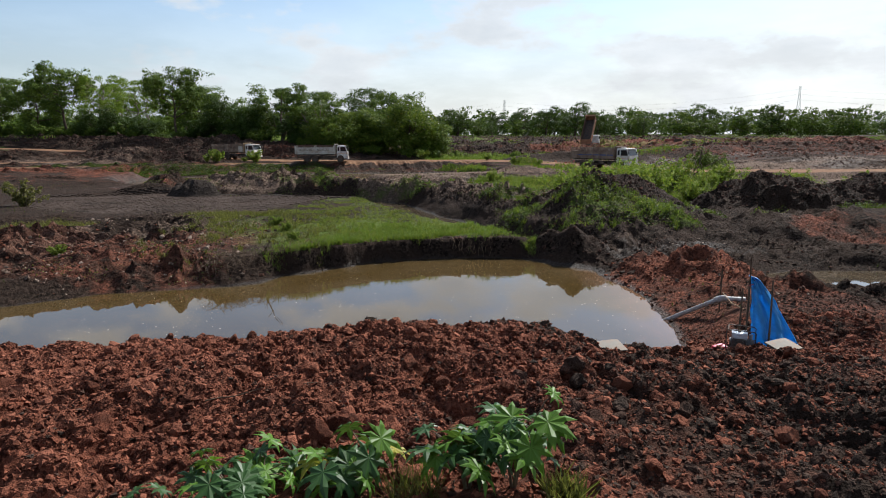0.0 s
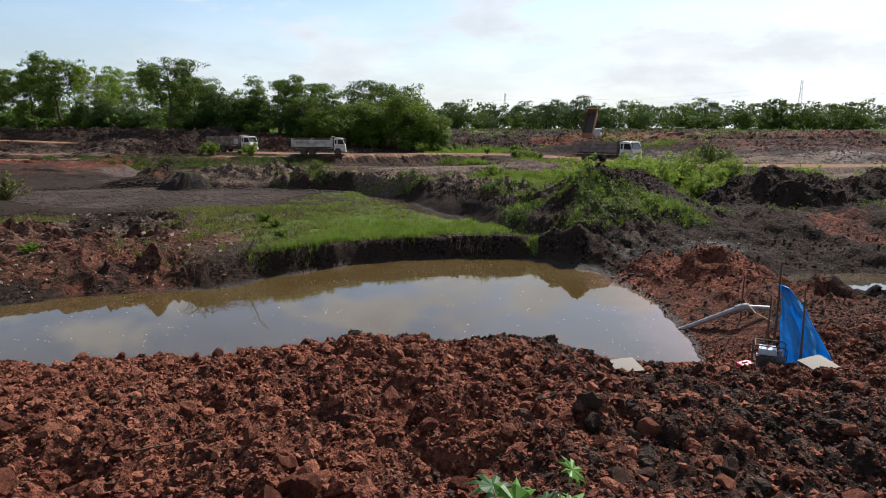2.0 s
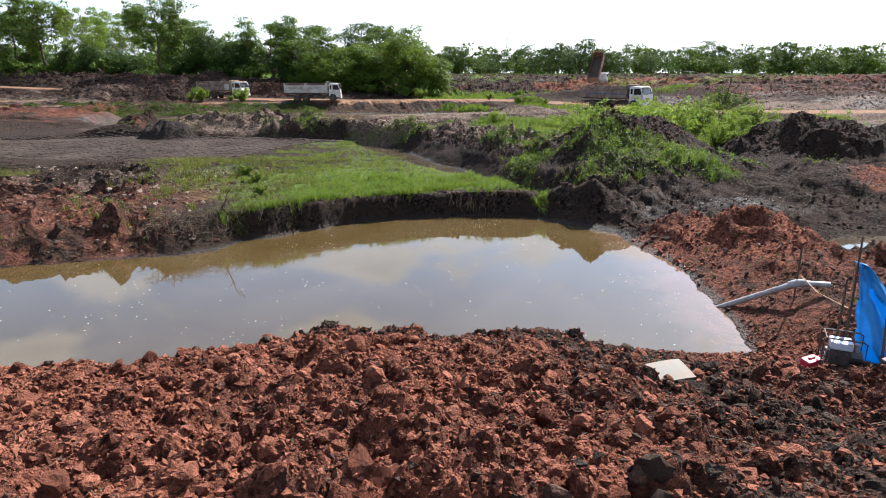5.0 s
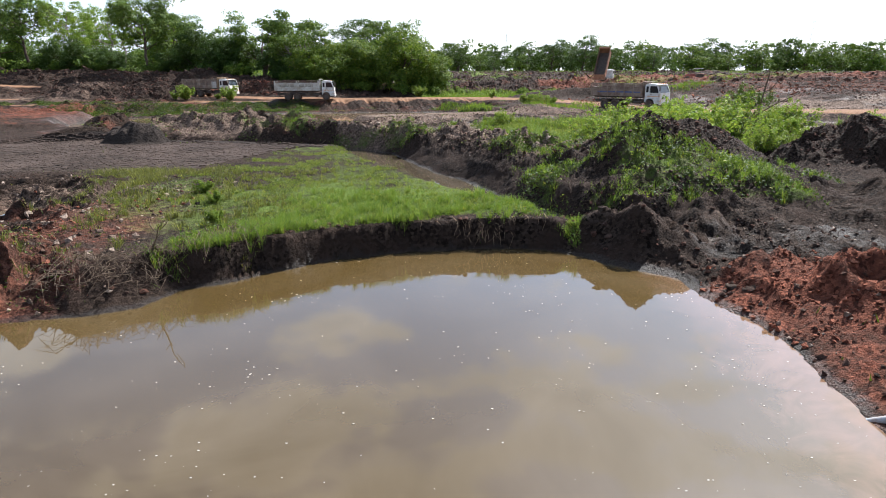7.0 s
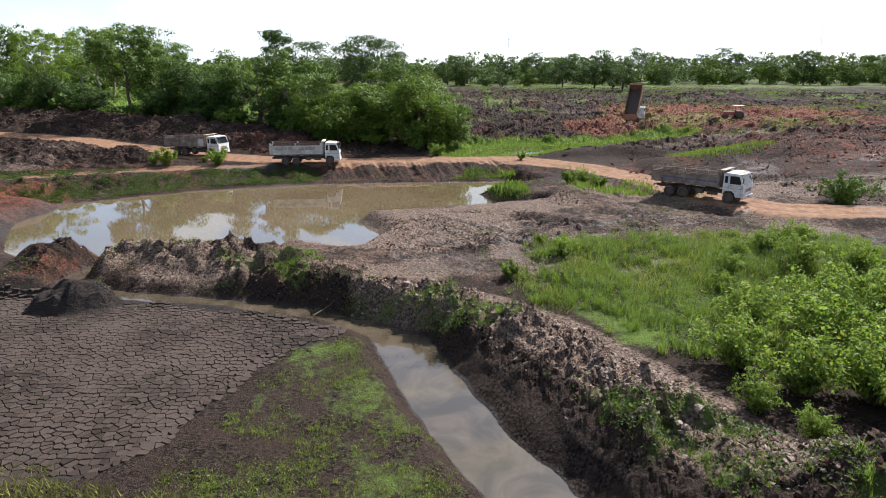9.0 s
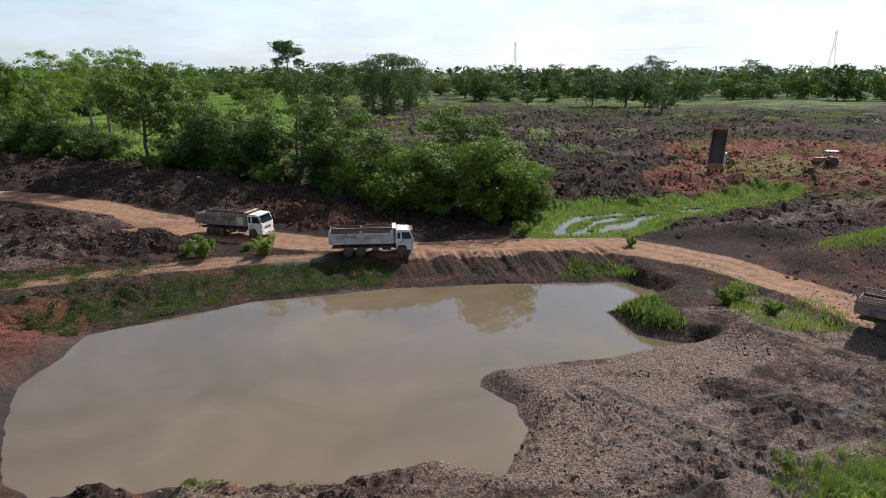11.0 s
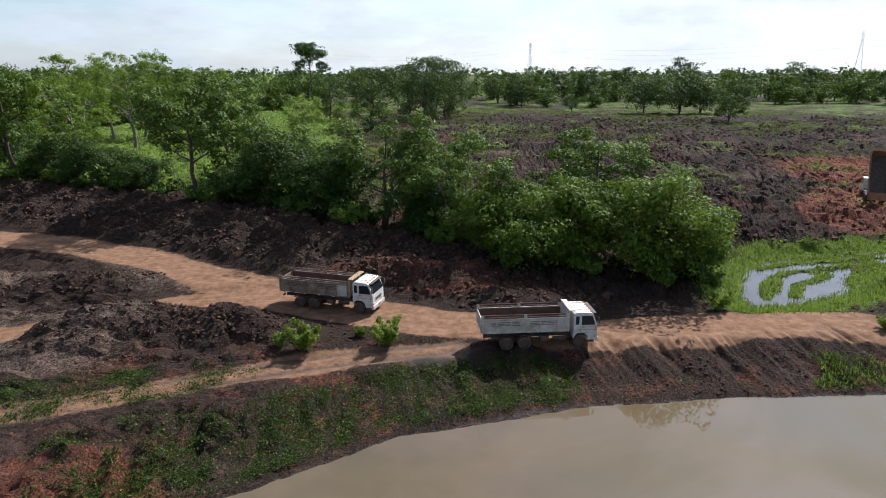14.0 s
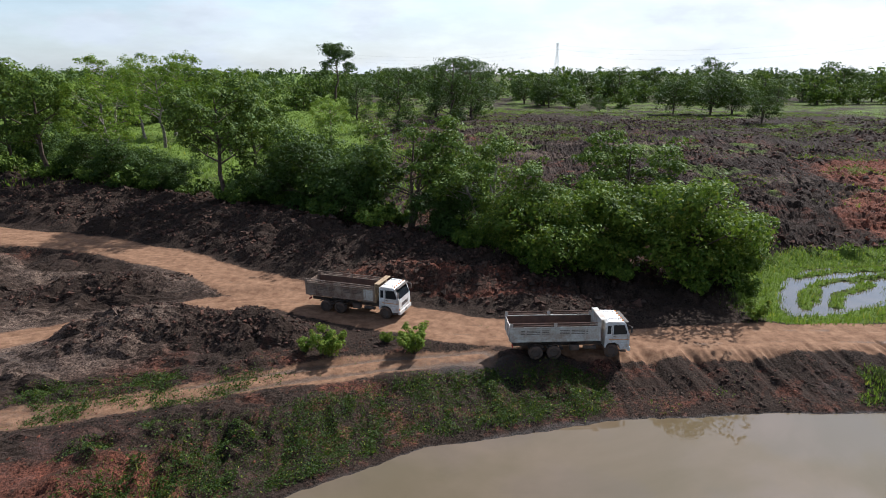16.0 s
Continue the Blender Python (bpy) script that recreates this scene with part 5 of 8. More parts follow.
# grass
def blades(name, label, seed, count, box, share, low, high, material, category="grass", width=0.014, bend=0.35, sink=0.02):
    """Grass blades scattered by share(x, y), as one object."""
    rng = np.random.RandomState(seed)
    x, y = rng.uniform(box[0], box[1], count), rng.uniform(box[2], box[3], count)
    s = share(x, y)
    z = ground_z(x, y)
    keep = (rng.rand(count) < s) & (z > 0.06)
    x, y, z, s = x[keep], y[keep], z[keep], s[keep]
    m = len(x)
    tall = (0.7 + 0.6 * (fbm(x, y, 1.3, 2) + 0.5)) * rng.uniform(low, high, m) * (0.5 + 0.5 * np.clip(s, 0, 1))
    a = rng.uniform(0, 6.283, m)
    lean = tall * bend * rng.uniform(0.2, 1.3, m)
    w = width * rng.uniform(0.6, 1.5, m) * (1 + tall)
    across = rng.uniform(0, 6.283, m)
    ca, sa = np.cos(across) * w, np.sin(across) * w
    tip = np.stack([x + np.cos(a) * lean, y + np.sin(a) * lean, z + tall], 1)
    v = np.stack([np.stack([x - ca, y - sa, z - sink], 1), np.stack([x + ca, y + sa, z - sink], 1), tip], 1).reshape(-1, 3)
    ob = new(name, mesh_np(name, v, np.arange(3 * m).reshape(m, 3), material, smooth=False))
    return tagged(ob, label, category, kind="stuff")


def tussocks(name, label, seed, count, box, share, low, high, material, width=0.012, spread=0.1, each=22, bend=0.75):
    """Tufts of arching blades, each of two joints, as one object."""
    rng = np.random.RandomState(seed)
    x, y = rng.uniform(box[0], box[1], count), rng.uniform(box[2], box[3], count)
    keep = (rng.rand(count) < share(x, y)) & (ground_z(x, y) > 0.1)
    x, y = np.repeat(x[keep], each), np.repeat(y[keep], each)
    m = len(x)
    tall = np.repeat(rng.uniform(low, high, m // each), each) * rng.uniform(0.5, 1.15, m)
    a = rng.uniform(0, 6.283, m)
    ca, sa = np.cos(a), np.sin(a)
    foot = spread * rng.rand(m)
    x, y = x + ca * foot, y + sa * foot
    z = ground_z(x, y)
    lean = tall * bend * rng.uniform(0.15, 1.1, m)
    w = width * rng.uniform(0.6, 1.3, m)
    px, py = -sa * w, ca * w
    mx, my, mz = x + ca * lean * 0.35, y + sa * lean * 0.35, z + tall * 0.65
    tz = z + tall * (1.0 - 0.35 * (lean / tall))
    v = np.stack([np.stack(q, 1) for q in ((x - px, y - py, z - 0.03), (x + px, y + py, z - 0.03), (mx + px * 0.8, my + py * 0.8, mz), (mx - px * 0.8, my - py * 0.8, mz), (x + ca * lean, y + sa * lean, tz))], 1).reshape(-1, 3)
    i = np.arange(m)[:, None] * 5
    f = np.concatenate([i + np.array([[0, 1, 2]]), i + np.array([[0, 2, 3]]), i + np.array([[3, 2, 4]])])
    return tagged(new(name, mesh_np(name, v, f, material, smooth=False)), label, "grass", kind="stuff")


def on_patch(x, y):
    d = -inside_distance(x, y, GRASS_A) + 1.3 * fbm(x, y, 3, 3)
    return smooth01(d, -0.3, 0.9) * np.clip(0.02 + 3.4 * fbm(x, y, 1.7, 3) - 0.75 * smooth01(-4.5 - x, 0, 4) * smooth01(44 - y, 0, 9), 0.0, 1)


def on_lip(x, y):
    d = inside_distance(x, y, GRASS_A)
    return smooth01(37.5 - y + 3 * fbm(x, y, 3, 2), 0, 5.5) * np.maximum(smooth01(x + 0.35 * (y - 31) + 3 * fbm(x + 3, y, 2.2, 2), -4.8, -2.4), smooth01(x + 2 * fbm(x, y, 1.5, 2), -8.2, -7.0) * smooth01(2.4 - inside_distance(x, y, POND_A) + 1.5 * fbm(x, y, 1.2, 2), 0, 1.0)) * smooth01(-d, -1.9, -1.2) * smooth01(inside_distance(x, y, POND_A), 0.22, 0.4) * np.clip(0.7 + 1.6 * fbm(x, y, 1.2, 2), 0, 1)


blades("grass", "bright green tall grass along the pond bank", 41, 150000, (-10, 4.5, 26, 37), lambda x, y: on_lip(x, y) * smooth01(fbm(x, y, 0.5, 2), -0.25, 0.15), 0.10, 0.36, GRASS, width=0.007, bend=1.1)
blades("grass", "short dull green turf between ditch and cracked mud", 42, 90000, (-14, 4.5, 27, 56), on_patch, 0.04, 0.13, GRASS_DULL, width=0.010, bend=0.9)
blades("grass", "rough grass on mounds and banks", 43, 230000, (-14, 30, 30, 66), lambda x, y: grass_banks(x, y) * smooth01(fbm(x, y, 1.1, 2), -0.12, 0.22), 0.12, 0.30, GRASS, width=0.009, bend=0.9)
blades("grass", "tall meadow grass around shrubs", 44, 80000, (0, 31, 45, 74), lambda x, y: smooth01(-inside_distance(x, y, MEADOW) + 4 * fbm(x, y, 4, 3), -0.5, 2) * np.clip(0.42 + 2.6 * fbm(x, y, 3.0, 3), 0.02, 1), 0.15, 0.62, GRASS_DULL, width=0.013, bend=0.7)
blades("grass", "rough dark grass hanging on the far pond bank", 45, 30000, (-62, 8, 86, 110), lambda x, y: grass_banks(x, y) * smooth01(fbm(x, y, 1.3, 2), -0.05, 0.25), 0.15, 0.4, GRASS_DARK, width=0.02, bend=0.8)
blades("grass", "wet green grass along the stream", 46, 110000, (-8, 50, 86, 146), lambda x, y: np.maximum(grass_banks(x, y), 0.7 * smooth01(6 - np.abs(inside_distance(x, y, STREAM)), 0, 4) * (y > 112)), 0.25, 0.6, GRASS, width=0.03)
blades("weeds", "sparse weeds on bare mud", 47, 60000, (-46, 40, 18, 112), lambda x, y: 0.35 * smooth01(fbm(x, y, 4.5, 3), 0.12, 0.4), 0.08, 0.3, GRASS_DARK, "weeds", width=0.016, bend=0.6)
blades("pasture", "bright pasture beyond the trees", 48, 120000, (-150, 160, 150, 420), lambda x, y: 0.7 * smooth01(-x - 0.2 * y + 60 * fbm(x, y, 40, 2), -26, 6) + 0.4 * smooth01(fbm(x, y, 18, 3), 0.05, 0.3), 0.35, 0.8, GRASS, "grass", width=0.09, bend=0.5)


tussocks("grass_tufts", "tall bright tufts of grass along the cliff's edge", 301, 2600, (-9, 4.5, 26.5, 37), lambda x, y: on_lip(x, y) * (0.35 + 0.65 * smooth01(1.6 - inside_distance(x, y, POND_A), 0, 1.0)), 0.22, 0.46, GRASS, 0.006, 0.1, 40, 0.9)
tussocks("grass_tufts", "bright tufts of grass on mound slopes", 302, 3600, (-14, 30, 30, 66), lambda x, y: grass_banks(x, y) * smooth01(fbm(x, y, 1.7, 2), -0.1, 0.2), 0.22, 0.45, GRASS, 0.007, 0.16, 38, 1.0)
tussocks("grass_tufts", "darker coarse tufts on mound slopes", 303, 3800, (-14, 30, 30, 66), lambda x, y: grass_banks(x, y) * smooth01(fbm(x + 20, y, 1.7, 2), -0.1, 0.2), 0.22, 0.42, GRASS_DARK, 0.007, 0.16, 34, 1.0)
tussocks("grass_tufts", "thin short tufts on the turf flat", 304, 5200, (-13, 4, 31, 56), lambda x, y: np.maximum(on_patch(x, y), 0.5 * smooth01(-inside_distance(x, y, GRASS_A), 0.2, 1.5) * smooth01(x, -8, -5)) * (1 - 0.5 * smooth01(y, 40, 47)), 0.08, 0.2, GRASS_DULL, 0.006, 0.12, 22)
tussocks("grass_tufts", "tall arching tufts of meadow grass", 306, 4200, (0, 31, 45, 74), lambda x, y: smooth01(-inside_distance(x, y, MEADOW) + 3 * fbm(x, y, 3, 3), -0.6, 1.2) * smooth01(fbm(x + 60, y, 2.6, 3), -0.22, 0.12), 0.4, 0.9, GRASS, 0.010, 0.22, 30, 0.8)
tussocks("grass_tufts", "dull dry tufts of meadow grass", 307, 1800, (0, 31, 45, 74), lambda x, y: smooth01(-inside_distance(x, y, MEADOW) + 3 * fbm(x, y, 3, 3), -1.0, 1.0) * smooth01(fbm(x + 90, y, 2.0, 3), 0.0, 0.25), 0.3, 0.7, GRASS_DULL, 0.016, 0.2, 18, 0.9)


def herbs(name, label, seed, count, box, share, high, size, material, category="weeds"):
    """Low leafy weeds in cushions of uneven height, as one object."""
    rng = np.random.RandomState(seed)
    x, y = rng.uniform(box[0], box[1], count), rng.uniform(box[2], box[3], count)
    z = ground_z(x, y)
    s = share(x, y)
    keep = (rng.rand(count) < s) & (z > 0.08)
    x, y, z = x[keep], y[keep], z[keep]
    cushion = np.clip(0.35 + 1.5 * fbm(x, y, 5 * high + 0.4, 2) + 0.6 * fbm(x, y, high + 0.15, 2), 0.05, 1)
    c = np.stack([x, y, z + cushion * high * (0.25 + 0.75 * rng.rand(len(x)))], 1)
    v, f = leaves(c, rng, size, 0.6)
    return tagged(new(name, mesh_np(name, v, f, material, smooth=False)), label, category, kind="stuff")


def tufted(x, y):
    return np.clip(0.34 + 3.0 * fbm(x, y, 0.9, 3), 0, 1)


herbs("weeds", "low leafy turf between ditch and cracked mud", 201, 110000, (-14, 4.5, 27, 56), lambda x, y: on_patch(x, y) * tufted(x, y) * (1 - 0.3 * smooth01(y, 40, 47)), 0.2, 0.075, HERB_DULL)
herbs("weeds", "trampled weeds on brown mud beside the pond", 202, 30000, (-19, -6, 24, 44), lambda x, y: 0.55 * smooth01(fbm(x, y, 2.4, 3), 0.0, 0.3) * smooth01(x, -19, -13), 0.12, 0.06, HERB_DULL)
herbs("weeds", "dark leafy weeds covering mound and ditch bank", 203, 200000, (-10, 28, 31, 64), lambda x, y: grass_banks(x, y) * tufted(x, y), 0.5, 0.11, HERB_DARK)
herbs("weeds", "light leafy weeds covering mound and ditch bank", 204, 90000, (-10, 28, 31, 64), lambda x, y: grass_banks(x, y) * tufted(x + 30, y), 0.55, 0.09, HERB)
# the far bank's creepers: the slope's shade is put into their dark leaf colour
herbs("weeds", "creepers hanging on the far pond bank, coloured dark as its shaded slope", 205, 620000, (-62, 8, 88, 110), lambda x, y: grass_banks(x, y) * np.clip(tufted(x, y * 0.5) + 0.25, 0, 1), 0.3, 0.115, HERB_DARK)
herbs("weeds", "green weeds on the far pond bank and stream", 206, 110000, (-62, 40, 88, 140), lambda x, y: np.maximum(0.16 * grass_banks(x, y), 0.7 * smooth01(6 - np.abs(inside_distance(x, y, STREAM)), 0, 4) * (y > 112)) * tufted(x + 11, y), 0.4, 0.17, HERB)
herbs("weeds", "leafy weeds among the meadow grass", 207, 90000, (0, 32, 44, 76), lambda x, y: smooth01(-inside_distance(x, y, MEADOW) + 4 * fbm(x, y, 4, 3), -0.5, 2) * tufted(x + 5, y), 0.6, 0.10, HERB)
herbs("weeds", "weed patches on the muddy flat between the ponds", 208, 60000, (-30, 26, 58, 104), lambda x, y: 0.8 * smooth01(fbm(x + 7, y, 3.2, 3), 0.2, 0.38), 0.25, 0.11, HERB)
herbs("weeds", "bright green patches across the turned field", 209, 230000, (-50, 160, 124, 350), lambda x, y: 0.95 * smooth01(fbm(x * 0.6, y * 1.4, 12, 3), 0.14, 0.26) * off_spoil(x, y), 0.5, 0.34, HERB)
low_shrub = [(5.2, 66.6, 0.5), (6.0, 68.4, 0.3), (16.5, 66, 0.55), (19, 67.5, 0.6), (14.8, 63.4, 0.5), (23, 69.5, 0.5), (13.2, 60.4, 0.45), (12.2, 93.6, 0.6)]
for x, y, scale in low_shrub:
    repeat(scrub, x, y, 47 * x, scale, "light green shrub in the rough meadow")
herbs("weeds", "darker leafy weeds among the meadow grass", 210, 80000, (0, 34, 44, 76), lambda x, y: smooth01(-inside_distance(x, y, MEADOW) + 5 * fbm(x, y, 3, 3), -1.2, 1.5) * tufted(x + 15, y), 0.45, 0.11, HERB_DARK)
herbs("weeds", "leafy weeds in the grass along the cliff", 211, 60000, (-9, 4.5, 26, 37), lambda x, y: on_lip(x, y) * tufted(x, y), 0.22, 0.08, HERB)
blades("grass", "darker coarse grass through the meadow", 49, 70000, (0, 31, 45, 74), lambda x, y: smooth01(-inside_distance(x, y, MEADOW) + 4 * fbm(x, y, 4, 3), -0.5, 2) * np.clip(0.5 + 2.6 * fbm(x + 17, y, 2.2, 3), 0.02, 1), 0.15, 0.65, GRASS_DARK, width=0.012, bend=0.8)


# clods of soil
def clod_shapes(seed, subdivisions, count=8):
    """Broken lumps: faceted, uneven icospheres of radius about one."""
    rng = np.random.RandomState(seed)
    bm = bmesh.new()
    bmesh.ops.create_icosphere(bm, subdivisions=subdivisions, radius=1.0)
    bm.verts.ensure_lookup_table()
    v = np.array([x.co for x in bm.verts])
    f = np.array([[x.index for x in q.verts] for q in bm.faces])
    bm.free()
    out = []
    for _ in range(count):
        w = v.copy()
        for _ in range(7):  # planes that chop it
            d = rng.normal(size=3)
            d /= np.linalg.norm(d)
            over = np.clip(w @ d - rng.uniform(0.45, 0.85), 0, None)
            w = w - over[:, None] * d
        w *= 1 + 0.10 * rng.normal(size=(len(w), 1))
        w *= rng.uniform(0.7, 1.25, 3)
        out.append(w)
    return out, f


def turns(rng, m):
    q = rng.normal(size=(m, 4))
    q /= np.linalg.norm(q, axis=1, keepdims=True)
    a, b, c, d = q.T
    return np.stack([1 - 2 * (c * c + d * d), 2 * (b * c - a * d), 2 * (b * d + a * c), 2 * (b * c + a * d), 1 - 2 * (b * b + d * d), 2 * (c * d - a * b), 2 * (b * d - a * c), 2 * (c * d + a * b), 1 - 2 * (b * b + c * c)], 1).reshape(m, 3, 3)


def octahedra(rng, count=10):
    v = np.array([(1, 0, 0), (-1, 0, 0), (0, 1, 0), (0, -1, 0), (0, 0, 1), (0, 0, -1)], float)
    f = np.array([(0, 2, 4), (2, 1, 4), (1, 3, 4), (3, 0, 4), (2, 0, 5), (1, 2, 5), (3, 1, 5), (0, 3, 5)])
    return [v * rng.uniform(0.55, 1.2, (6, 1)) + rng.normal(size=(6, 3)) * 0.18 for _ in range(count)], f


def scatter(name, label, seed, count, box, share, low, high, material, subdivisions=1, sunk=0.3, steep=2.2, squash=0.62):
    """Loose lumps over the ground as one object; many small, few large."""
    rng = np.random.RandomState(seed)
    x, y = rng.uniform(box[0], box[1], count), rng.uniform(box[2], box[3], count)
    z = ground_z(x, y)
    keep = (rng.rand(count) < share(x, y)) & (z > 0.03)
    x, y, z = x[keep], y[keep], z[keep]
    m = len(x)
    size = low + (high - low) * rng.rand(m) ** (steep * 1.6)
    shapes, f = clod_shapes(seed, subdivisions) if subdivisions else octahedra(rng)
    shapes = np.array(shapes)
    v = shapes[rng.randint(len(shapes), size=m)] * size[:, None, None]
    v = np.einsum("mij,mkj->mki", turns(rng, m), v)
    v[:, :, 2] *= squash if subdivisions == 1 else 0.8
    v += np.stack([x, y, z + size * (0.5 - sunk)], 1)[:, None]
    faces = (np.arange(m)[:, None, None] * v.shape[1] + f[None]).reshape(-1, 3)
    ob = new(name, mesh_np(name, v.reshape(-1, 3), faces, material, smooth=False))
    return tagged(ob, label, "soil", kind="stuff")


def red_front(x, y):
    return np.clip(zones(x, y, np.full(x.shape, 2.0))[0], 0, 1)


def front(x, y):
    clear = smooth01(np.hypot((x - 7.9) / 1.5, (y - 15.5) / 1.0), 0.6, 1.1) * smooth01(np.hypot(x - 3.85, y - 14.1), 0.4, 0.8)
    return smooth01(18.2 - y, 0, 1.0) * clear


scatter("red_clods", "broken red clay clods on the near bank", 51, 5200, (-15, 15, 5, 18), lambda x, y: front(x, y) * red_front(x, y) * 0.9, 0.04, 0.18, CLOD_RED, 2, 0.5)
scatter("red_crumbs", "fine red crumbs between the clods", 52, 115000, (-12, 12, 6.5, 18), lambda x, y: front(x, y) * (0.08 + 0.92 * red_front(x, y)), 0.014, 0.075, CLOD_RED, 0)
scatter("dark_clods", "dark brown mud clods on the near bank", 53, 5000, (-4, 24, 4, 22), lambda x, y: front(x - 0, y - 3 * smooth01(x, 6, 9)) * (1 - red_front(x, y)) * 0.8, 0.035, 0.15, CLOD_DARK, 2, 0.5)
scatter("dark_crumbs", "fine dark crumbs between the clods", 54, 95000, (-6, 20, 6, 22), lambda x, y: front(x, y - 3 * smooth01(x, 6, 9)) * (1.15 - red_front(x, y)), 0.014, 0.07, CLOD_DARK, 0)
scatter("mud_lumps", "trampled mud lumps left of the pond", 55, 9000, (-26, -6, 22, 42), lambda x, y: 0.75 * rough_zone(x, y), 0.02, 0.11, CLOD_DARK, 0)
scatter("silt_lumps", "dry pale mud lumps left of the pond", 56, 5000, (-22, -5, 22, 40), lambda x, y: 0.6 * rough_zone(x, y), 0.03, 0.16, CLOD_PALE, 0)
scatter("red_lumps", "reddish mud lumps left of the pond", 156, 7000, (-24, -7, 22, 36), lambda x, y: 0.7 * rough_zone(x, y) * smooth01(fbm(x, y, 4, 2), -0.15, 0.2), 0.02, 0.12, CLOD_RED, 0)
scatter("mud_lumps", "mud lumps between pool and mound", 57, 30000, (4.5, 30, 19, 35), lambda x, y: 0.7 * rough_zone(x, y) * (1 - 0.85 * red_front(x, y)), 0.02, 0.11, CLOD_DARK, 0)
scatter("silt_lumps", "dry pale lumps between pool and mound", 157, 12000, (4.5, 26, 19, 35), lambda x, y: 0.7 * rough_zone(x, y) * smooth01(fbm(x, y, 3, 2), -0.1, 0.2), 0.02, 0.10, CLOD_PALE, 0)
scatter("red_lumps", "red soil lumps on the ridge by the pond", 58, 3200, (6, 14, 22.5, 28), lambda x, y: 0.9 * red_front(x, y), 0.02, 0.11, CLOD_RED, 0)


def on_berm(x, y):
    d, along = line_distance(x, y, BERM)
    return smooth01(2.9 - d, 0, 1.2) * (0.55 + 0.9 * fbm(x, y, 2.5, 2))


scatter("berm_lumps", "dark lumps along the ditch berm", 59, 40000, (-30, 12, 36, 70), on_berm, 0.03, 0.16, CLOD_DARK, 0)
scatter("pale_lumps", "dry pale lumps on the berm's crest", 60, 16000, (-8, 8, 44, 60), lambda x, y: on_berm(x, y) * smooth01(fbm(x + 9, y, 3, 2), -0.1, 0.25), 0.03, 0.15, CLOD_PALE, 0)
scatter("crest_lumps", "chunky dry pinkish clods on the berm's crest", 161, 13000, (-8, 9, 40, 60), lambda x, y: smooth01(2.6 - line_distance(x - 1.0, y - 0.6, BERM[4:])[0], 0, 1.2) * (0.45 + 1.2 * fbm(x, y, 1.6, 2)), 0.04, 0.2, CLOD_PALE, 1, 0.45)
scatter("mound_lumps", "dark crumbly soil on the mounds", 61, 22000, (5, 46, 36, 50), lambda x, y: smooth01(mound(x, y, 10.6, 41, 3.2, 3.4, 1) + mound(x, y, 22.5, 43.5, 5, 4, 1) + mound(x, y, 31, 45, 5, 4, 1) + mound(x, y, 40, 47, 6, 4, 1), 0.2, 0.5), 0.03, 0.15, CLOD_DARK, 0)
scatter("bank_lumps", "lumps on the spit between the ponds", 62, 5200, (-45, 18, 60, 100), lambda x, y: 0.3 * rough_zone(x, y) * smooth01(fbm(x, y, 5, 2), -0.1, 0.2), 0.04, 0.2, CLOD_DARK, 1)
scatter("spoil_lumps", "dark spoil heaped behind the road", 63, 30000, (-100, -12, 108, 160), lambda x, y: smooth01(ridge(x, y, SPOIL, [1] * 7, [15, 13, 10, 9], 1.3) + mound(x, y, -31, 119.5, 8, 3, 1, -10) + mound(x, y, -20, 115, 6, 3, 1), 0.15, 0.5), 0.06, 0.36, CLOD_DARK, 0)
scatter("spoil_lumps", "dark heaps between road and track", 64, 16000, (-80, -36, 98, 126), lambda x, y: smooth01(mound(x, y, -52, 107.5, 7, 4, 1, 25) + mound(x, y, -60, 117, 8, 3, 1, 25) + mound(x, y, -43, 108.3, 5, 3, 1) + mound(x, y, -74, 112, 9, 6, 1), 0.2, 0.6), 0.05, 0.28, CLOD_DARK, 0)
scatter("field_lumps", "turned dark soil across the open field", 65, 75000, (-40, 150, 112, 320), lambda x, y: 0.75 * smooth01(fbm(x, y, 9, 3), -0.25, 0.2) * smooth01(x + 0.32 * y, 10, 30) * smooth01(340 - y, 0, 60) * smooth01(inside_distance(x, y, STREAM), 2.5, 5) * smooth01(line_distance(x, y, ROAD)[0], 3.5, 5) * (1.05 - np.clip(zones(x, y, np.full(x.shape, 2.0))[0], 0, 1)), 0.12, 0.6, CLOD_DARK, 0, 0.35)
scatter("field_lumps", "turned dark soil between clay road and field", 165, 26000, (22, 110, 80, 118), lambda x, y: 0.8 * smooth01(fbm(x, y, 6, 3), -0.2, 0.15) * smooth01(line_distance(x, y, ROAD)[0], 4.0, 5.5), 0.04, 0.2, CLOD_DARK, 0, 0.35)
scatter("field_lumps", "turned red soil on the field", 66, 30000, (18, 130, 96, 205), lambda x, y: np.clip(zones(x, y, np.full(x.shape, 2.0))[0], 0, 1), 0.06, 0.34, CLOD_RED, 0, 0.35)
scatter("mud_lumps", "dark lumps on the steep pond bank", 81, 1500, (-10.5, 8, 25.5, 32), lambda x, y: 0.8 * smooth01(inside_distance(x, y, POND_A), 0.05, 0.3) * smooth01(2.6 - inside_distance(x, y, POND_A), 0, 1.0) * (1 - smooth01(-inside_distance(x, y, GRASS_A), 0.0, 0.5)), 0.03, 0.2, CLOD_DARK, 1)
scatter("mud_lumps", "loose mud lumps on the flat between the ponds", 68, 26000, (-28, 24, 60, 98), lambda x, y: 0.8 * smooth01(fbm(x, y, 4, 3), 0.05, 0.25) * (1 - smooth01(-inside_distance(x, y, MEADOW), -1, 1)), 0.025, 0.13, CLOD_DARK, 0)
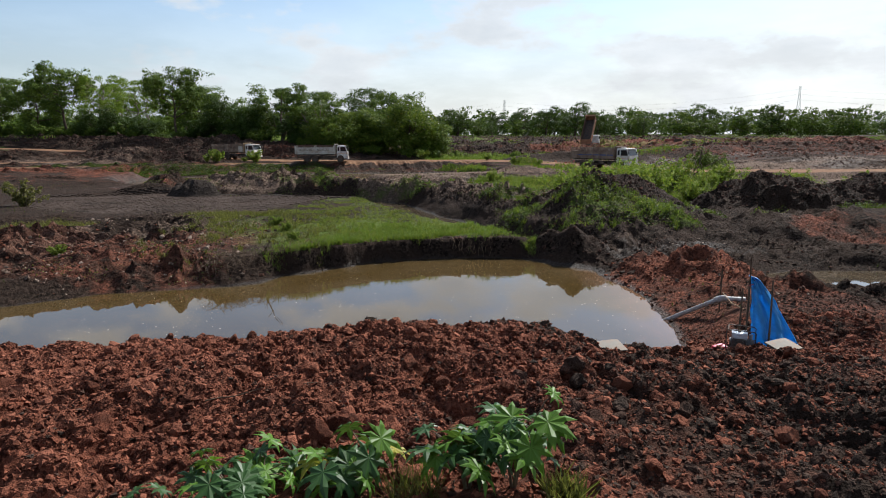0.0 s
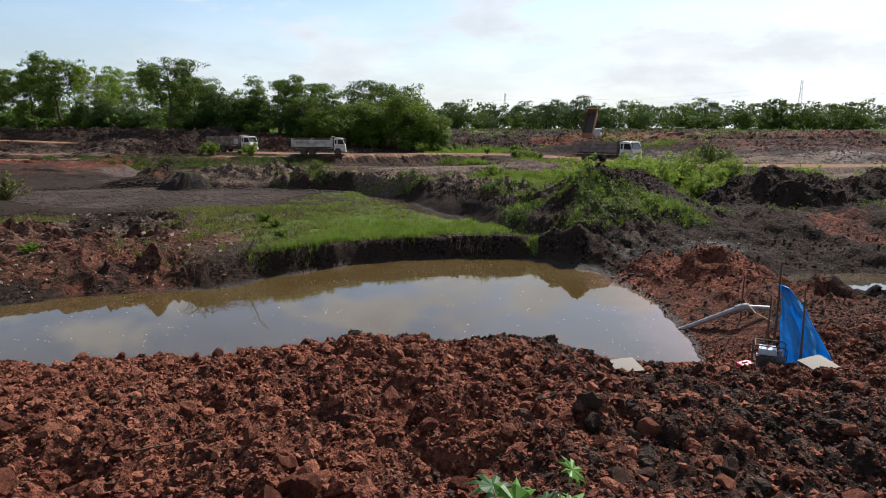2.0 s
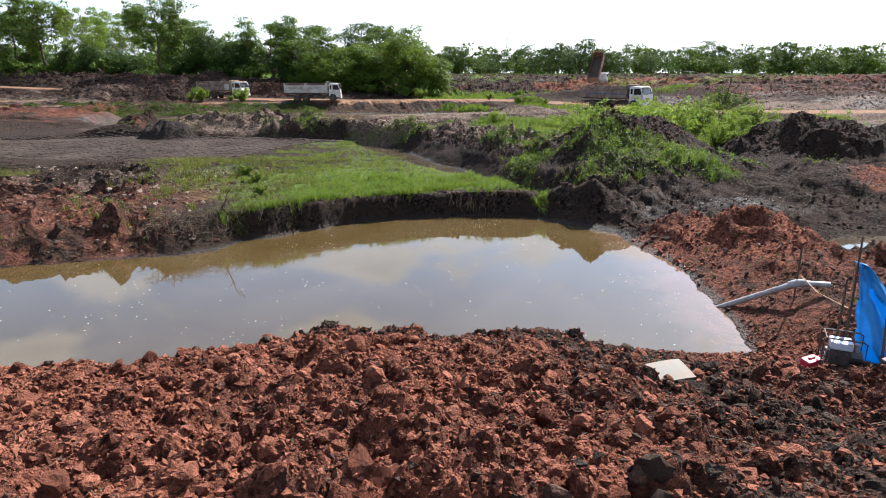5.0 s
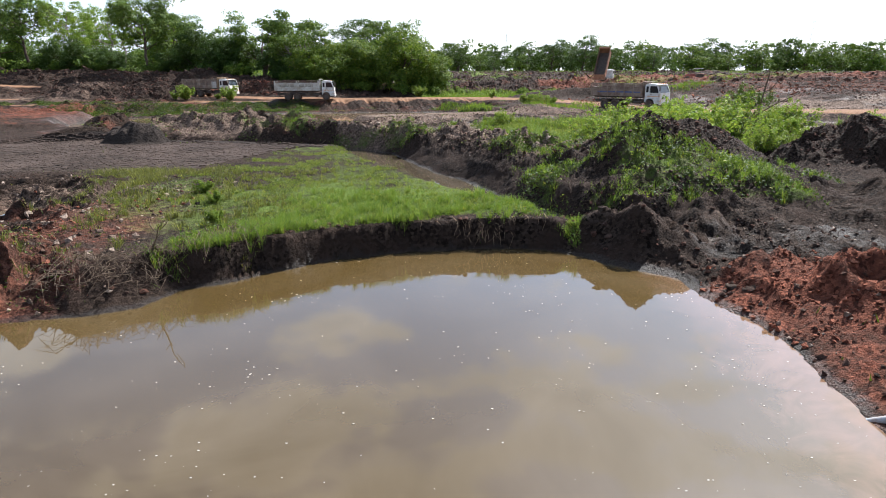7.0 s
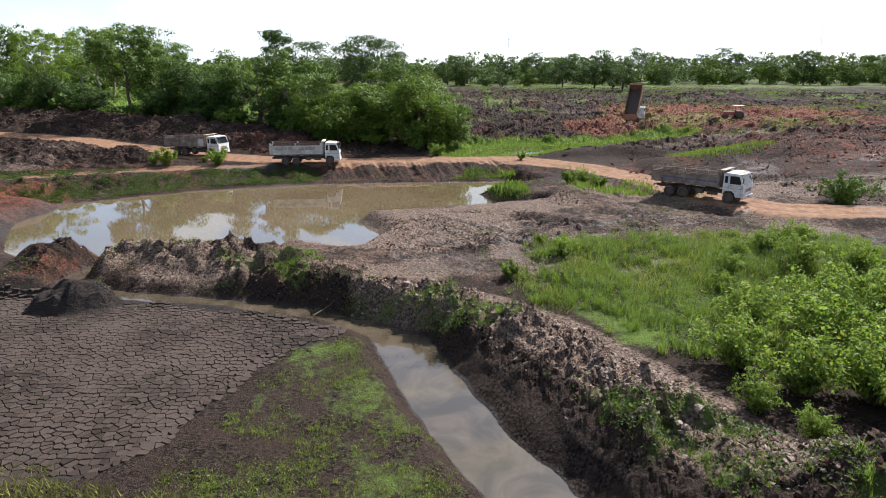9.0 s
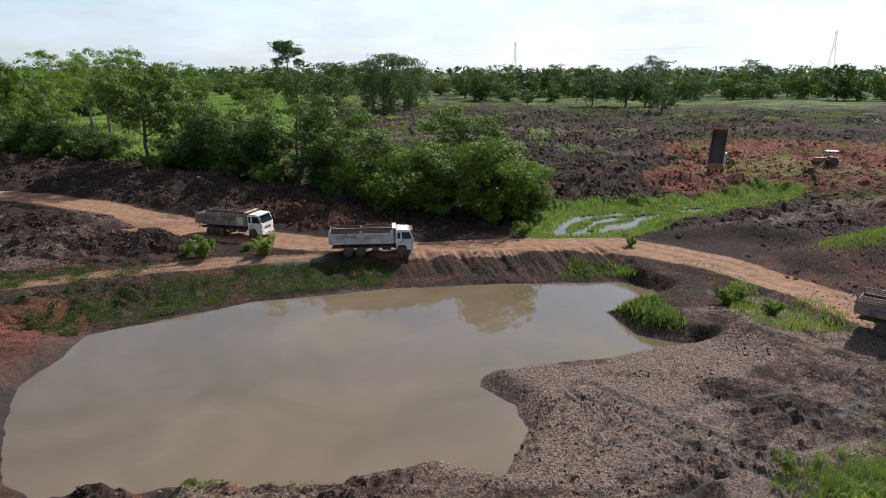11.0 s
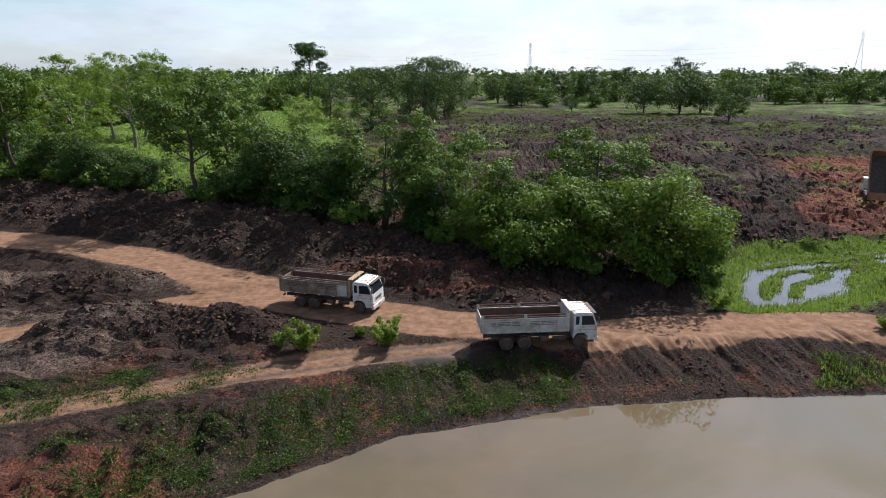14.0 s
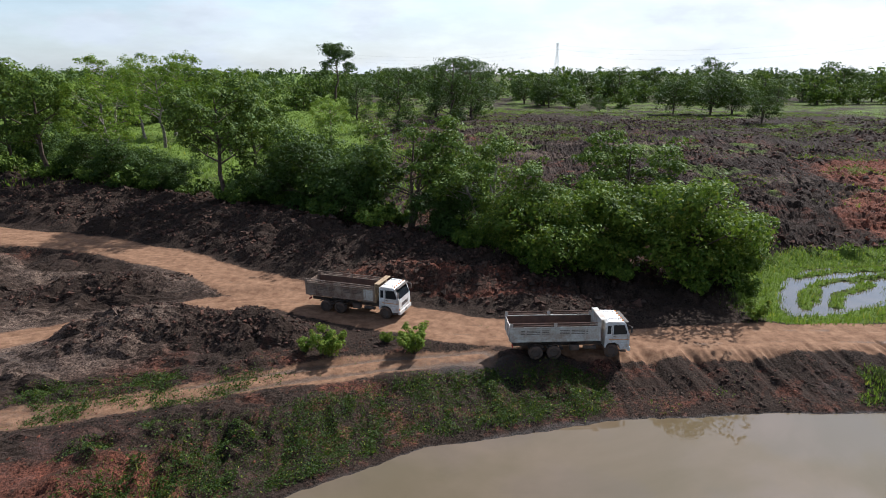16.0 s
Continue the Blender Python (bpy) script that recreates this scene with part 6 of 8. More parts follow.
scatter("pale_lumps", "dry pale lumps on the flat between the ponds", 69, 6000, (-28, 24, 60, 98), lambda x, y: 0.7 * smooth01(fbm(x + 40, y, 4, 3), 0.05, 0.28) * (1 - smooth01(-inside_distance(x, y, MEADOW), -1, 1)), 0.03, 0.13, CLOD_PALE, 1)
scatter("bank_lumps", "lumps on the far pond bank", 70, 4000, (-52, 12, 101, 110), lambda x, y: smooth01(line_distance(x, y, ROAD)[0], 3.2, 4.2) * smooth01(line_distance(x, y, TRACK)[0], 1.6, 2.4), 0.04, 0.2, CLOD_DARK, 1)
scatter("bank_lumps", "red lumps on the far pond's corner", 67, 700, (-52, -38, 84, 97), red_front, 0.03, 0.15, CLOD_RED, 0)


# vehicles
def bm_box(bm, a, b, bevel=0.0, turn=None):
    """Adds a box between two corners, with its edges rounded."""
    verts = bmesh.ops.create_cube(bm, size=1.0)["verts"]
    c, s = [(p + q) / 2 for p, q in zip(a, b)], [abs(q - p) for p, q in zip(a, b)]
    for v in verts:
        v.co = Vector((c[0] + v.co.x * s[0], c[1] + v.co.y * s[1], c[2] + v.co.z * s[2]))
    if bevel:
        edges = list({e for v in verts for e in v.link_edges})
        bmesh.ops.bevel(bm, geom=edges, offset=bevel, segments=2, affect="EDGES", profile=0.7)
    return bm


def bm_cyl(bm, a, b, r0, r1=None, sides=14, caps=True):
    a, b = Vector(a), Vector(b)
    m = Matrix.Translation((a + b) / 2) @ (b - a).to_track_quat("Z", "Y").to_matrix().to_4x4()
    bmesh.ops.create_cone(bm, cap_ends=caps, cap_tris=False, segments=sides, radius1=r0, radius2=r0 if r1 is None else r1, depth=(b - a).length, matrix=m)
    return bm


def box(a, b, bevel=0.0):
    return bm_box(bmesh.new(), a, b, bevel)


def cyl(a, b, r0, r1=None, sides=14):
    return bm_cyl(bmesh.new(), a, b, r0, r1, sides)


def prism(profile, y0, y1, bevel=0.0):
    """A side profile in x and z, drawn out from y0 to y1."""
    bm = bmesh.new()
    low = [bm.verts.new((x, y0, z)) for x, z in profile]
    high = [bm.verts.new((x, y1, z)) for x, z in profile]
    bm.faces.new(low)
    bm.faces.new(list(reversed(high)))
    for i in range(len(profile)):
        j = (i + 1) % len(profile)
        bm.faces.new((low[j], low[i], high[i], high[j]))
    bmesh.ops.recalc_face_normals(bm, faces=bm.faces[:])
    if bevel:
        bmesh.ops.bevel(bm, geom=bm.edges[:], offset=bevel, segments=2, affect="EDGES", profile=0.7)
    return bm


def wheel(parent, x, y, r=0.5, wide=0.28):
    """A muddy tyre with a dished rim."""
    bm = bmesh.new()
    prof = [(r * 0.56, wide / 2), (r * 0.9, wide / 2), (r, wide * 0.36), (r, -wide * 0.36), (r * 0.9, -wide / 2), (r * 0.56, -wide / 2)]
    rings = []
    for k in range(22):
        a = k * 2 * math.pi / 22
        rings.append([bm.verts.new((math.cos(a) * q, s, math.sin(a) * q)) for q, s in prof])
    for k in range(22):
        for i in range(len(prof) - 1):
            bm.faces.new((rings[k][i], rings[k][i + 1], rings[(k + 1) % 22][i + 1], rings[(k + 1) % 22][i]))
    bmesh.ops.recalc_face_normals(bm, faces=bm.faces[:])
    for v in bm.verts:
        v.co += Vector((x, y, r))
    hub = part("wheel", bm, TYRE, parent, smooth=True)
    rim = bm_cyl(bmesh.new(), (x, y - wide * 0.3, r), (x, y + wide * 0.3, r), r * 0.57, None, 18)
    bm_cyl(rim, (x, y - wide * 0.42, r), (x, y + wide * 0.42, r), r * 0.2, r * 0.2, 10)
    for k in range(6):
        a = k * math.pi / 3
        bm_cyl(rim, (x + 0.34 * r * math.cos(a), y - wide * 0.36, r + 0.34 * r * math.sin(a)), (x + 0.34 * r * math.cos(a), y + wide * 0.36, r + 0.34 * r * math.sin(a)), 0.03, None, 6)
    part("rim", rim, RIM, hub)
    return hub


def tipper_bed(truck, metal, slats, stripe, lift=0.0, plank=False):
    """The tipping body, hinged at its rear lower edge; lift in degrees."""
    long, wide, low, high = 6.35, 2.36, 1.32, 2.72
    m = Matrix.Translation((0.35, 0, low)) @ Matrix.Rotation(radians(-lift), 4, "Y") @ Matrix.Translation((-0.35, 0, -low))

    def put(name, bm, mat, parent, label=""):
        bm.transform(m)
        return part(name, bm, mat, parent, label)

    floor = bm_box(bmesh.new(), (0.05, -wide / 2, low), (long, wide / 2, low + 0.1), 0.01)
    for y in (-0.45, 0.45):
        bm_box(floor, (0.2, y - 0.07, low - 0.14), (long - 0.2, y + 0.07, low))
    for k in range(9):
        x = 0.4 + k * 0.68
        bm_box(floor, (x, -wide / 2 + 0.03, low - 0.08), (x + 0.07, wide / 2 - 0.03, low))
    bed = put("bed", floor, CHASSIS, truck)
    solid = high - (0.42 if slats else 0.3)
    for side in (-1, 1):
        y0, y1 = side * (wide / 2 - 0.05), side * wide / 2
        wall = bm_box(bmesh.new(), (0.05, y0, low + 0.1), (long, y1, solid), 0.008)
        bm_box(wall, (0.05, side * (wide / 2 + 0.045), solid - 0.07), (long, side * (wide / 2 - 0.06), solid), 0.01)
        bm_box(wall, (0.05, side * (wide / 2 + 0.045), low + 0.02), (long, side * (wide / 2 - 0.02), low + 0.13), 0.01)
        for x in (0.08, 1.1, 2.15, 3.2, 4.25, 5.3, long - 0.1):
            bm_box(wall, (x - 0.05, side * (wide / 2 - 0.01), low + 0.05), (x + 0.05, side * (wide / 2 + 0.05), high if slats else solid), 0.01)
        panel = put("side_panel", wall, metal, bed)
        inner = bm_box(bmesh.new(), (0.08, side * (wide / 2 - 0.056), low + 0.12), (long - 0.05, side * (wide / 2 - 0.06), solid - 0.01))
        put("inner_lining", inner, RUST, panel, "rusty inner face")
        for z in ((solid + 0.09, solid + 0.22, high - 0.04) if slats else (solid + 0.09, high - 0.04)):
            rail = bm_box(bmesh.new(), (0.05, side * (wide / 2 - 0.045), z - 0.045), (long, side * (wide / 2 - 0.005), z + 0.045), 0.008)
            put("slat", rail, metal if slats or plank else RUST, panel, "" if slats or plank else "rusty brown upper rail")
        if not slats:
            for x in (0.08, long / 2, long - 0.12):
                put("slat_post", bm_box(bmesh.new(), (x - 0.11, side * (wide / 2 - 0.05), solid), (x + 0.11, side * wide / 2, high)), metal, panel)
            frame_bm = bmesh.new()
            for x in (0.7, 3.45):
                for a, b in (((x, low + 0.3), (x + 2.1, low + 0.33)), ((x, solid - 0.2), (x + 2.1, solid - 0.17)), ((x, low + 0.3), (x + 0.03, solid - 0.17)), ((x + 2.07, low + 0.3), (x + 2.1, solid - 0.17))):
                    bm_box(frame_bm, (a[0], side * wide / 2, a[1]), (b[0], side * (wide / 2 + 0.02), b[1]))
            put("pressed_rib", frame_bm, metal, panel)
            for x in (0.75, 3.5):
                for z in (solid - 0.26, solid - 0.38, solid - 0.5):
                    put("louvre", bm_box(bmesh.new(), (x, side * (wide / 2 + 0.002), z - 0.022), (x + 2.0, side * (wide / 2 + 0.008), z + 0.022)), CHASSIS, panel, "dark louvre slot")
            if plank:
                put("front_panel", bm_box(bmesh.new(), (5.36, side * (wide / 2 + 0.003), low + 0.13), (long - 0.16, side * (wide / 2 + 0.014), solid - 0.08)), BED_PALE, panel, "pale repainted panel")
        if stripe:
            put("stripe", bm_box(bmesh.new(), (0.9, side * (wide / 2 + 0.001), low + 0.42), (long - 0.15, side * (wide / 2 + 0.006), low + 0.56)), BLUE_PAINT, panel, "faded blue stripe")
    head = bm_box(bmesh.new(), (long, -wide / 2, low - 0.02), (long + 0.06, wide / 2, high + 0.22), 0.01)
    bm_box(head, (long - 0.02, -wide / 2, high + 0.14), (long + 0.42, wide / 2, high + 0.2), 0.01)
    for y in (-0.8, 0, 0.8):
        bm_box(head, (long + 0.06, y - 0.05, low), (long + 0.12, y + 0.05, high + 0.14))
    put("headboard", head, WOOD if plank else metal, bed, "weathered plank headboard" if plank else "")
    gate = bm_box(bmesh.new(), (0.0, -wide / 2, low + 0.06), (0.05, wide / 2, solid), 0.008)
    for y in (-1.0, 0, 1.0):
        bm_box(gate, (-0.05, y - 0.05, low + 0.06), (0.0, y + 0.05, solid), 0.01)
    if lift:
        gate.transform(Matrix.Translation((0, 0, solid)) @ Matrix.Rotation(radians(lift * 0.9), 4, "Y") @ Matrix.Translation((0, 0, -solid)))
    put("tailgate", gate, metal, bed)
    return bed


def truck_thing(label, metal, slats=False, stripe=False, lift=0.0, plank=False):
    """A three-axle cab-over tipper: front towards +x, rear bumper at the origin."""
    truck = tagged(new("dump_truck"), label, "truck")
    rails = bmesh.new()
    for y in (-0.42, 0.42):
        bm_box(rails, (0.25, y - 0.04, 0.72), (8.1, y + 0.04, 0.98))
    for x in (0.5, 1.9, 3.2, 4.6, 6.0, 7.3):
        bm_box(rails, (x, -0.42, 0.78), (x + 0.08, 0.42, 0.92))
    bm_cyl(rails, (1.85, -0.95, 0.5), (1.85, 0.95, 0.5), 0.1)
    bm_cyl(rails, (3.15, -0.95, 0.5), (3.15, 0.95, 0.5), 0.1)
    bm_cyl(rails, (7.25, -0.95, 0.5), (7.25, 0.95, 0.5), 0.09)
    bm_cyl(rails, (3.2, 0, 0.6), (6.4, 0, 0.75), 0.06)
    bm_box(rails, (6.5, -0.4, 0.6), (7.9, 0.4, 1.0), 0.03)
    part("chassis", rails, CHASSIS, truck)
    for x in (1.85, 3.15):
        for y in (-1.02, 1.02):
            wheel(truck, x, y, 0.5, 0.46)
        for side in (-1, 1):
            guard = bmesh.new()
            for k in range(7):
                a = radians(20 + k * 20)
                bm_box(guard, (x + 0.6 * math.cos(a) - 0.1, side * 0.8, 0.52 + 0.6 * math.sin(a) - 0.015), (x + 0.6 * math.cos(a) + 0.1, side * 1.18, 0.52 + 0.6 * math.sin(a) + 0.015))
            part("mudguard", guard, CHASSIS, truck)
    for y in (-1.02, 1.02):
        wheel(truck, 7.25, y, 0.5, 0.3)
    part("fuel_tank", bm_box(bmesh.new(), (4.5, 0.6, 0.55), (5.5, 1.12, 1.05), 0.06), CHASSIS, truck)
    part("tool_box", bm_box(bmesh.new(), (4.3, -1.12, 0.6), (4.95, -0.65, 1.0), 0.03), CHASSIS, truck)
    part("air_tank", cyl((5.3, -0.85, 0.72), (6.2, -0.85, 0.72), 0.14), CHASSIS, truck)
    # cab: a side profile with a raked windscreen
    profile = [(6.72, 0.78), (6.72, 2.62), (6.95, 2.74), (8.0, 2.70), (8.16, 2.58), (8.46, 1.75), (8.5, 1.2), (8.5, 0.66), (7.86, 0.62), (7.74, 0.98), (7.5, 1.14), (7.0, 1.14), (6.84, 0.98), (6.8, 0.78)]
    cab = part("cab", prism(profile, -1.18, 1.18, 0.04), WHITE_PAINT, truck, "white cab dusted with clay", smooth=False)
    screen = bmesh.new()
    pts = [(8.185, 2.53), (8.462, 1.80)]
    for y0, y1 in ((-1.06, 1.06),):
        vs = [screen.verts.new((pts[0][0] + 0.012, y0 * 0.96, pts[0][1])), screen.verts.new((pts[0][0] + 0.012, y1 * 0.96, pts[0][1])), screen.verts.new((pts[1][0] + 0.012, y1, pts[1][1])), screen.verts.new((pts[1][0] + 0.012, y0, pts[1][1]))]
        back = [screen.verts.new(v.co - Vector((0.02, 0, 0))) for v in vs]
        screen.faces.new(vs)
        screen.faces.new(list(reversed(back)))
        for i in range(4):
            screen.faces.new((vs[i], back[i], back[(i + 1) % 4], vs[(i + 1) % 4]))
    bmesh.ops.recalc_face_normals(screen, faces=screen.faces[:])
    part("windscreen", screen, GLASS, cab, "dark reflective windscreen")
    for side in (-1, 1):
        y0, y1 = (1.179, 1.19) if side > 0 else (-1.19, -1.179)
        part("side_window", prism([(7.3, 1.78), (7.3, 2.48), (8.05, 2.48), (8.26, 1.98), (8.26, 1.78)], y0, y1), GLASS, cab, "dark side window")
        part("side_window", prism([(6.86, 1.82), (6.86, 2.45), (7.12, 2.45), (7.12, 1.82)], y0, y1), GLASS, cab, "dark side window")
        door = bmesh.new()
        for a, b in (((7.22, 1.18), (7.235, 2.56)), ((8.3, 1.18), (8.315, 1.75)), ((7.22, 1.18), (8.31, 1.195))):
            bm_box(door, (a[0], side * 1.178, a[1]), (b[0], side * 1.186, b[1]))
        part("door_seam", door, CHASSIS, cab)
        part("door_handle", bm_box(bmesh.new(), (7.3, side * 1.18, 1.6), (7.45, side * 1.21, 1.64), 0.005), CHASSIS, cab)
        part("step", bm_box(bmesh.new(), (7.85, side * 0.95, 0.45), (8.3, side * 1.18, 0.52), 0.01), CHASSIS, cab)
        part("cab_stripe", bm_box(bmesh.new(), (7.0, side * 1.1795, 1.38), (8.42, side * 1.185, 1.42)), AMBER, cab)
        arm = bm_cyl(bmesh.new(), (8.2, side * 1.15, 2.5), (8.5, side * 1.38, 2.45), 0.018, None, 6)
        bm_cyl(arm, (8.5, side * 1.38, 2.45), (8.5, side * 1.38, 1.95), 0.018, None, 6)
        mirror = part("mirror_arm", arm, CHASSIS, cab)
        part("mirror", bm_box(bmesh.new(), (8.46, side * 1.29, 2.0), (8.54, side * 1.47, 2.4), 0.02), CHASSIS, mirror)
        part("headlight", bm_box(bmesh.new(), (8.49, side * 0.68, 0.86), (8.525, side * 1.04, 1.04), 0.015), LAMP_GLASS, cab)
        part("indicator", bm_box(bmesh.new(), (8.44, side * 1.06, 0.88), (8.52, side * 1.175, 1.04), 0.01), AMBER, cab)
        part("tail_light", bm_box(bmesh.new(), (0.2, side * 0.65, 0.84), (0.26, side * 1.0, 0.98), 0.01), TAIL_RED, truck)
    grille = bmesh.new()
    for k in range(4):
        bm_box(grille, (8.495, -0.62, 1.12 + 0.075 * k), (8.515, 0.62, 1.16 + 0.075 * k))
    part("grille", grille, CHASSIS, cab)
    bumper = bm_box(bmesh.new(), (8.38, -1.19, 0.5), (8.58, 1.19, 0.8), 0.04)
    part("bumper", bumper, WHITE_PAINT, cab)
    part("number_plate", bm_box(bmesh.new(), (8.578, -0.26, 0.58), (8.59, 0.26, 0.74)), BOARD, cab)
    visor = bm_box(bmesh.new(), (8.12, -1.1, 2.62), (8.38, 1.1, 2.66), 0.01)
    part("sun_visor", visor, CHASSIS, cab)
    for y in (-0.9, -0.45, 0, 0.45, 0.9):
        part("roof_lamp", bm_box(bmesh.new(), (7.94, y - 0.06, 2.70), (8.04, y + 0.06, 2.77), 0.012), AMBER, cab)
    for y in (-0.7, 0.7):
        roof = bmesh.new()
        bm_cyl(roof, (7.0, y, 2.8), (7.8, y, 2.8), 0.015, None, 6)
        bm_cyl(roof, (7.05, y, 2.72), (7.05, y, 2.8), 0.015, None, 6)
        bm_cyl(roof, (7.75, y, 2.70), (7.75, y, 2.8), 0.015, None, 6)
        part("roof_rail", roof, CHASSIS, cab)
    part("exhaust", bm_cyl(bmesh.new(), (6.6, 0.9, 0.7), (6.6, 0.9, 1.25), 0.06), CHASSIS, truck)
    bed = tipper_bed(truck, metal, slats, stripe, lift, plank)
    if lift:
        ram = bm_cyl(bmesh.new(), (4.2, 0, 0.9), (0.35 + 4.4 * math.cos(radians(lift)), 0, 1.3 + 4.4 * math.sin(radians(lift))), 0.09, 0.06)
        part("hoist_ram", ram, STEEL, truck)
    return truck


def park(truck, x, y, heading, z=None):
    """Front axle towards heading, degrees from +x; the wheels stand on the road."""
    c, s = math.cos(radians(heading)), math.sin(radians(heading))
    spots = [ground_z(x + c * a - s * b, y + s * a + c * b) for a in (1.85, 3.15, 7.25) for b in (-1.0, 1.0)]
    truck.matrix_basis = pose(x, y, float(np.mean(spots)) - 0.03 if z is None else z, 0, 0, heading)
    return truck


park(truck_thing("white cab tipper truck with pale grey steel bed on clay road", BED_PALE), -24.1, 106.0, 5.5)
park(truck_thing("white cab tipper truck with rusty brown bed and plank headboard", BED_BROWN, plank=True), -40.3, 114.8, -16)
park(truck_thing("white cab tipper truck with slatted brown bed and blue stripe", BED_BROWN, slats=True, stripe=True), 18.0, 87.2, -44)
park(truck_thing("tipper truck unloading with its bed raised steeply", BED_RUST, lift=53.0), 33.4, 150.5, 63)


def tractor_thing():
    """A small farm tractor with a canopy and a disc harrow behind."""
    t = tagged(new("tractor"), "red farm tractor with white canopy and rear disc harrow", "tractor")
    body = bm_box(bmesh.new(), (0.2, -0.32, 0.75), (2.4, 0.32, 1.45), 0.08)
    part("bonnet", body, RED_PAINT, t)
    part("seat", bm_box(bmesh.new(), (-0.75, -0.28, 1.15), (-0.2, 0.28, 1.55), 0.06), CHASSIS, t)
    part("gearbox", bm_box(bmesh.new(), (-1.0, -0.35, 0.6), (0.4, 0.35, 1.1), 0.05), CHASSIS, t)
    for side in (-1, 1):
        wheel(t, -0.7, side * 0.85, 0.78, 0.42)
        wheel(t, 1.95, side * 0.75, 0.5, 0.28)
        part("fender", bm_box(bmesh.new(), (-1.3, side * 0.62, 1.45), (-0.1, side * 1.05, 1.55), 0.04), RED_PAINT, t)
        part("canopy_post", bm_cyl(bmesh.new(), (-1.05, side * 0.6, 1.3), (-1.05, side * 0.6, 2.55), 0.03, None, 8), CHASSIS, t)
        part("canopy_post", bm_cyl(bmesh.new(), (0.3, side * 0.6, 1.3), (0.2, side * 0.6, 2.55), 0.03, None, 8), CHASSIS, t)
    part("canopy", bm_box(bmesh.new(), (-1.35, -0.8, 2.55), (0.55, 0.8, 2.66), 0.04), WHITE_PAINT, t, "white canopy roof")
    part("steering_wheel", bm_cyl(bmesh.new(), (0.05, 0, 1.62), (0.0, 0, 1.66), 0.2, None, 14), CHASSIS, t)
    part("exhaust", bm_cyl(bmesh.new(), (1.6, 0.2, 1.4), (1.6, 0.2, 2.1), 0.04, None, 8), CHASSIS, t)
    hitch = bm_box(bmesh.new(), (-2.1, -0.9, 0.75), (-1.95, 0.9, 0.9), 0.02)
    bm_box(hitch, (-2.0, -0.25, 0.75), (-1.0, -0.17, 0.85))
    bm_box(hitch, (-2.0, 0.17, 0.75), (-1.0, 0.25, 0.85))
    harrow = part("harrow_frame", hitch, RED_PAINT, t)
    for y in (-0.8, -0.4, 0, 0.4, 0.8):
        part("disc", bm_cyl(bmesh.new(), (-2.03, y - 0.02, 0.45), (-2.03, y + 0.02, 0.45), 0.32, None, 16), STEEL, harrow)
    return t


tractor = tractor_thing()
tractor.matrix_basis = pose(56.5, 157.5, float(ground_z(56.5, 157.5)) - 0.02, 0, 0, 172)


# pump corner
def tube_part(name, points, radius, material, parent=None, label="", sides=8):
    path = [(np.array(p, float), radius if not isinstance(radius, (list, tuple)) else radius[i]) for i, p in enumerate(points)]
    v, f = tubes([path], sides)
    ob = new(name, mesh_np(name, v, f, material))
    if parent:
        ob.parent = parent
    if label:
        ob["label"] = label
    return ob


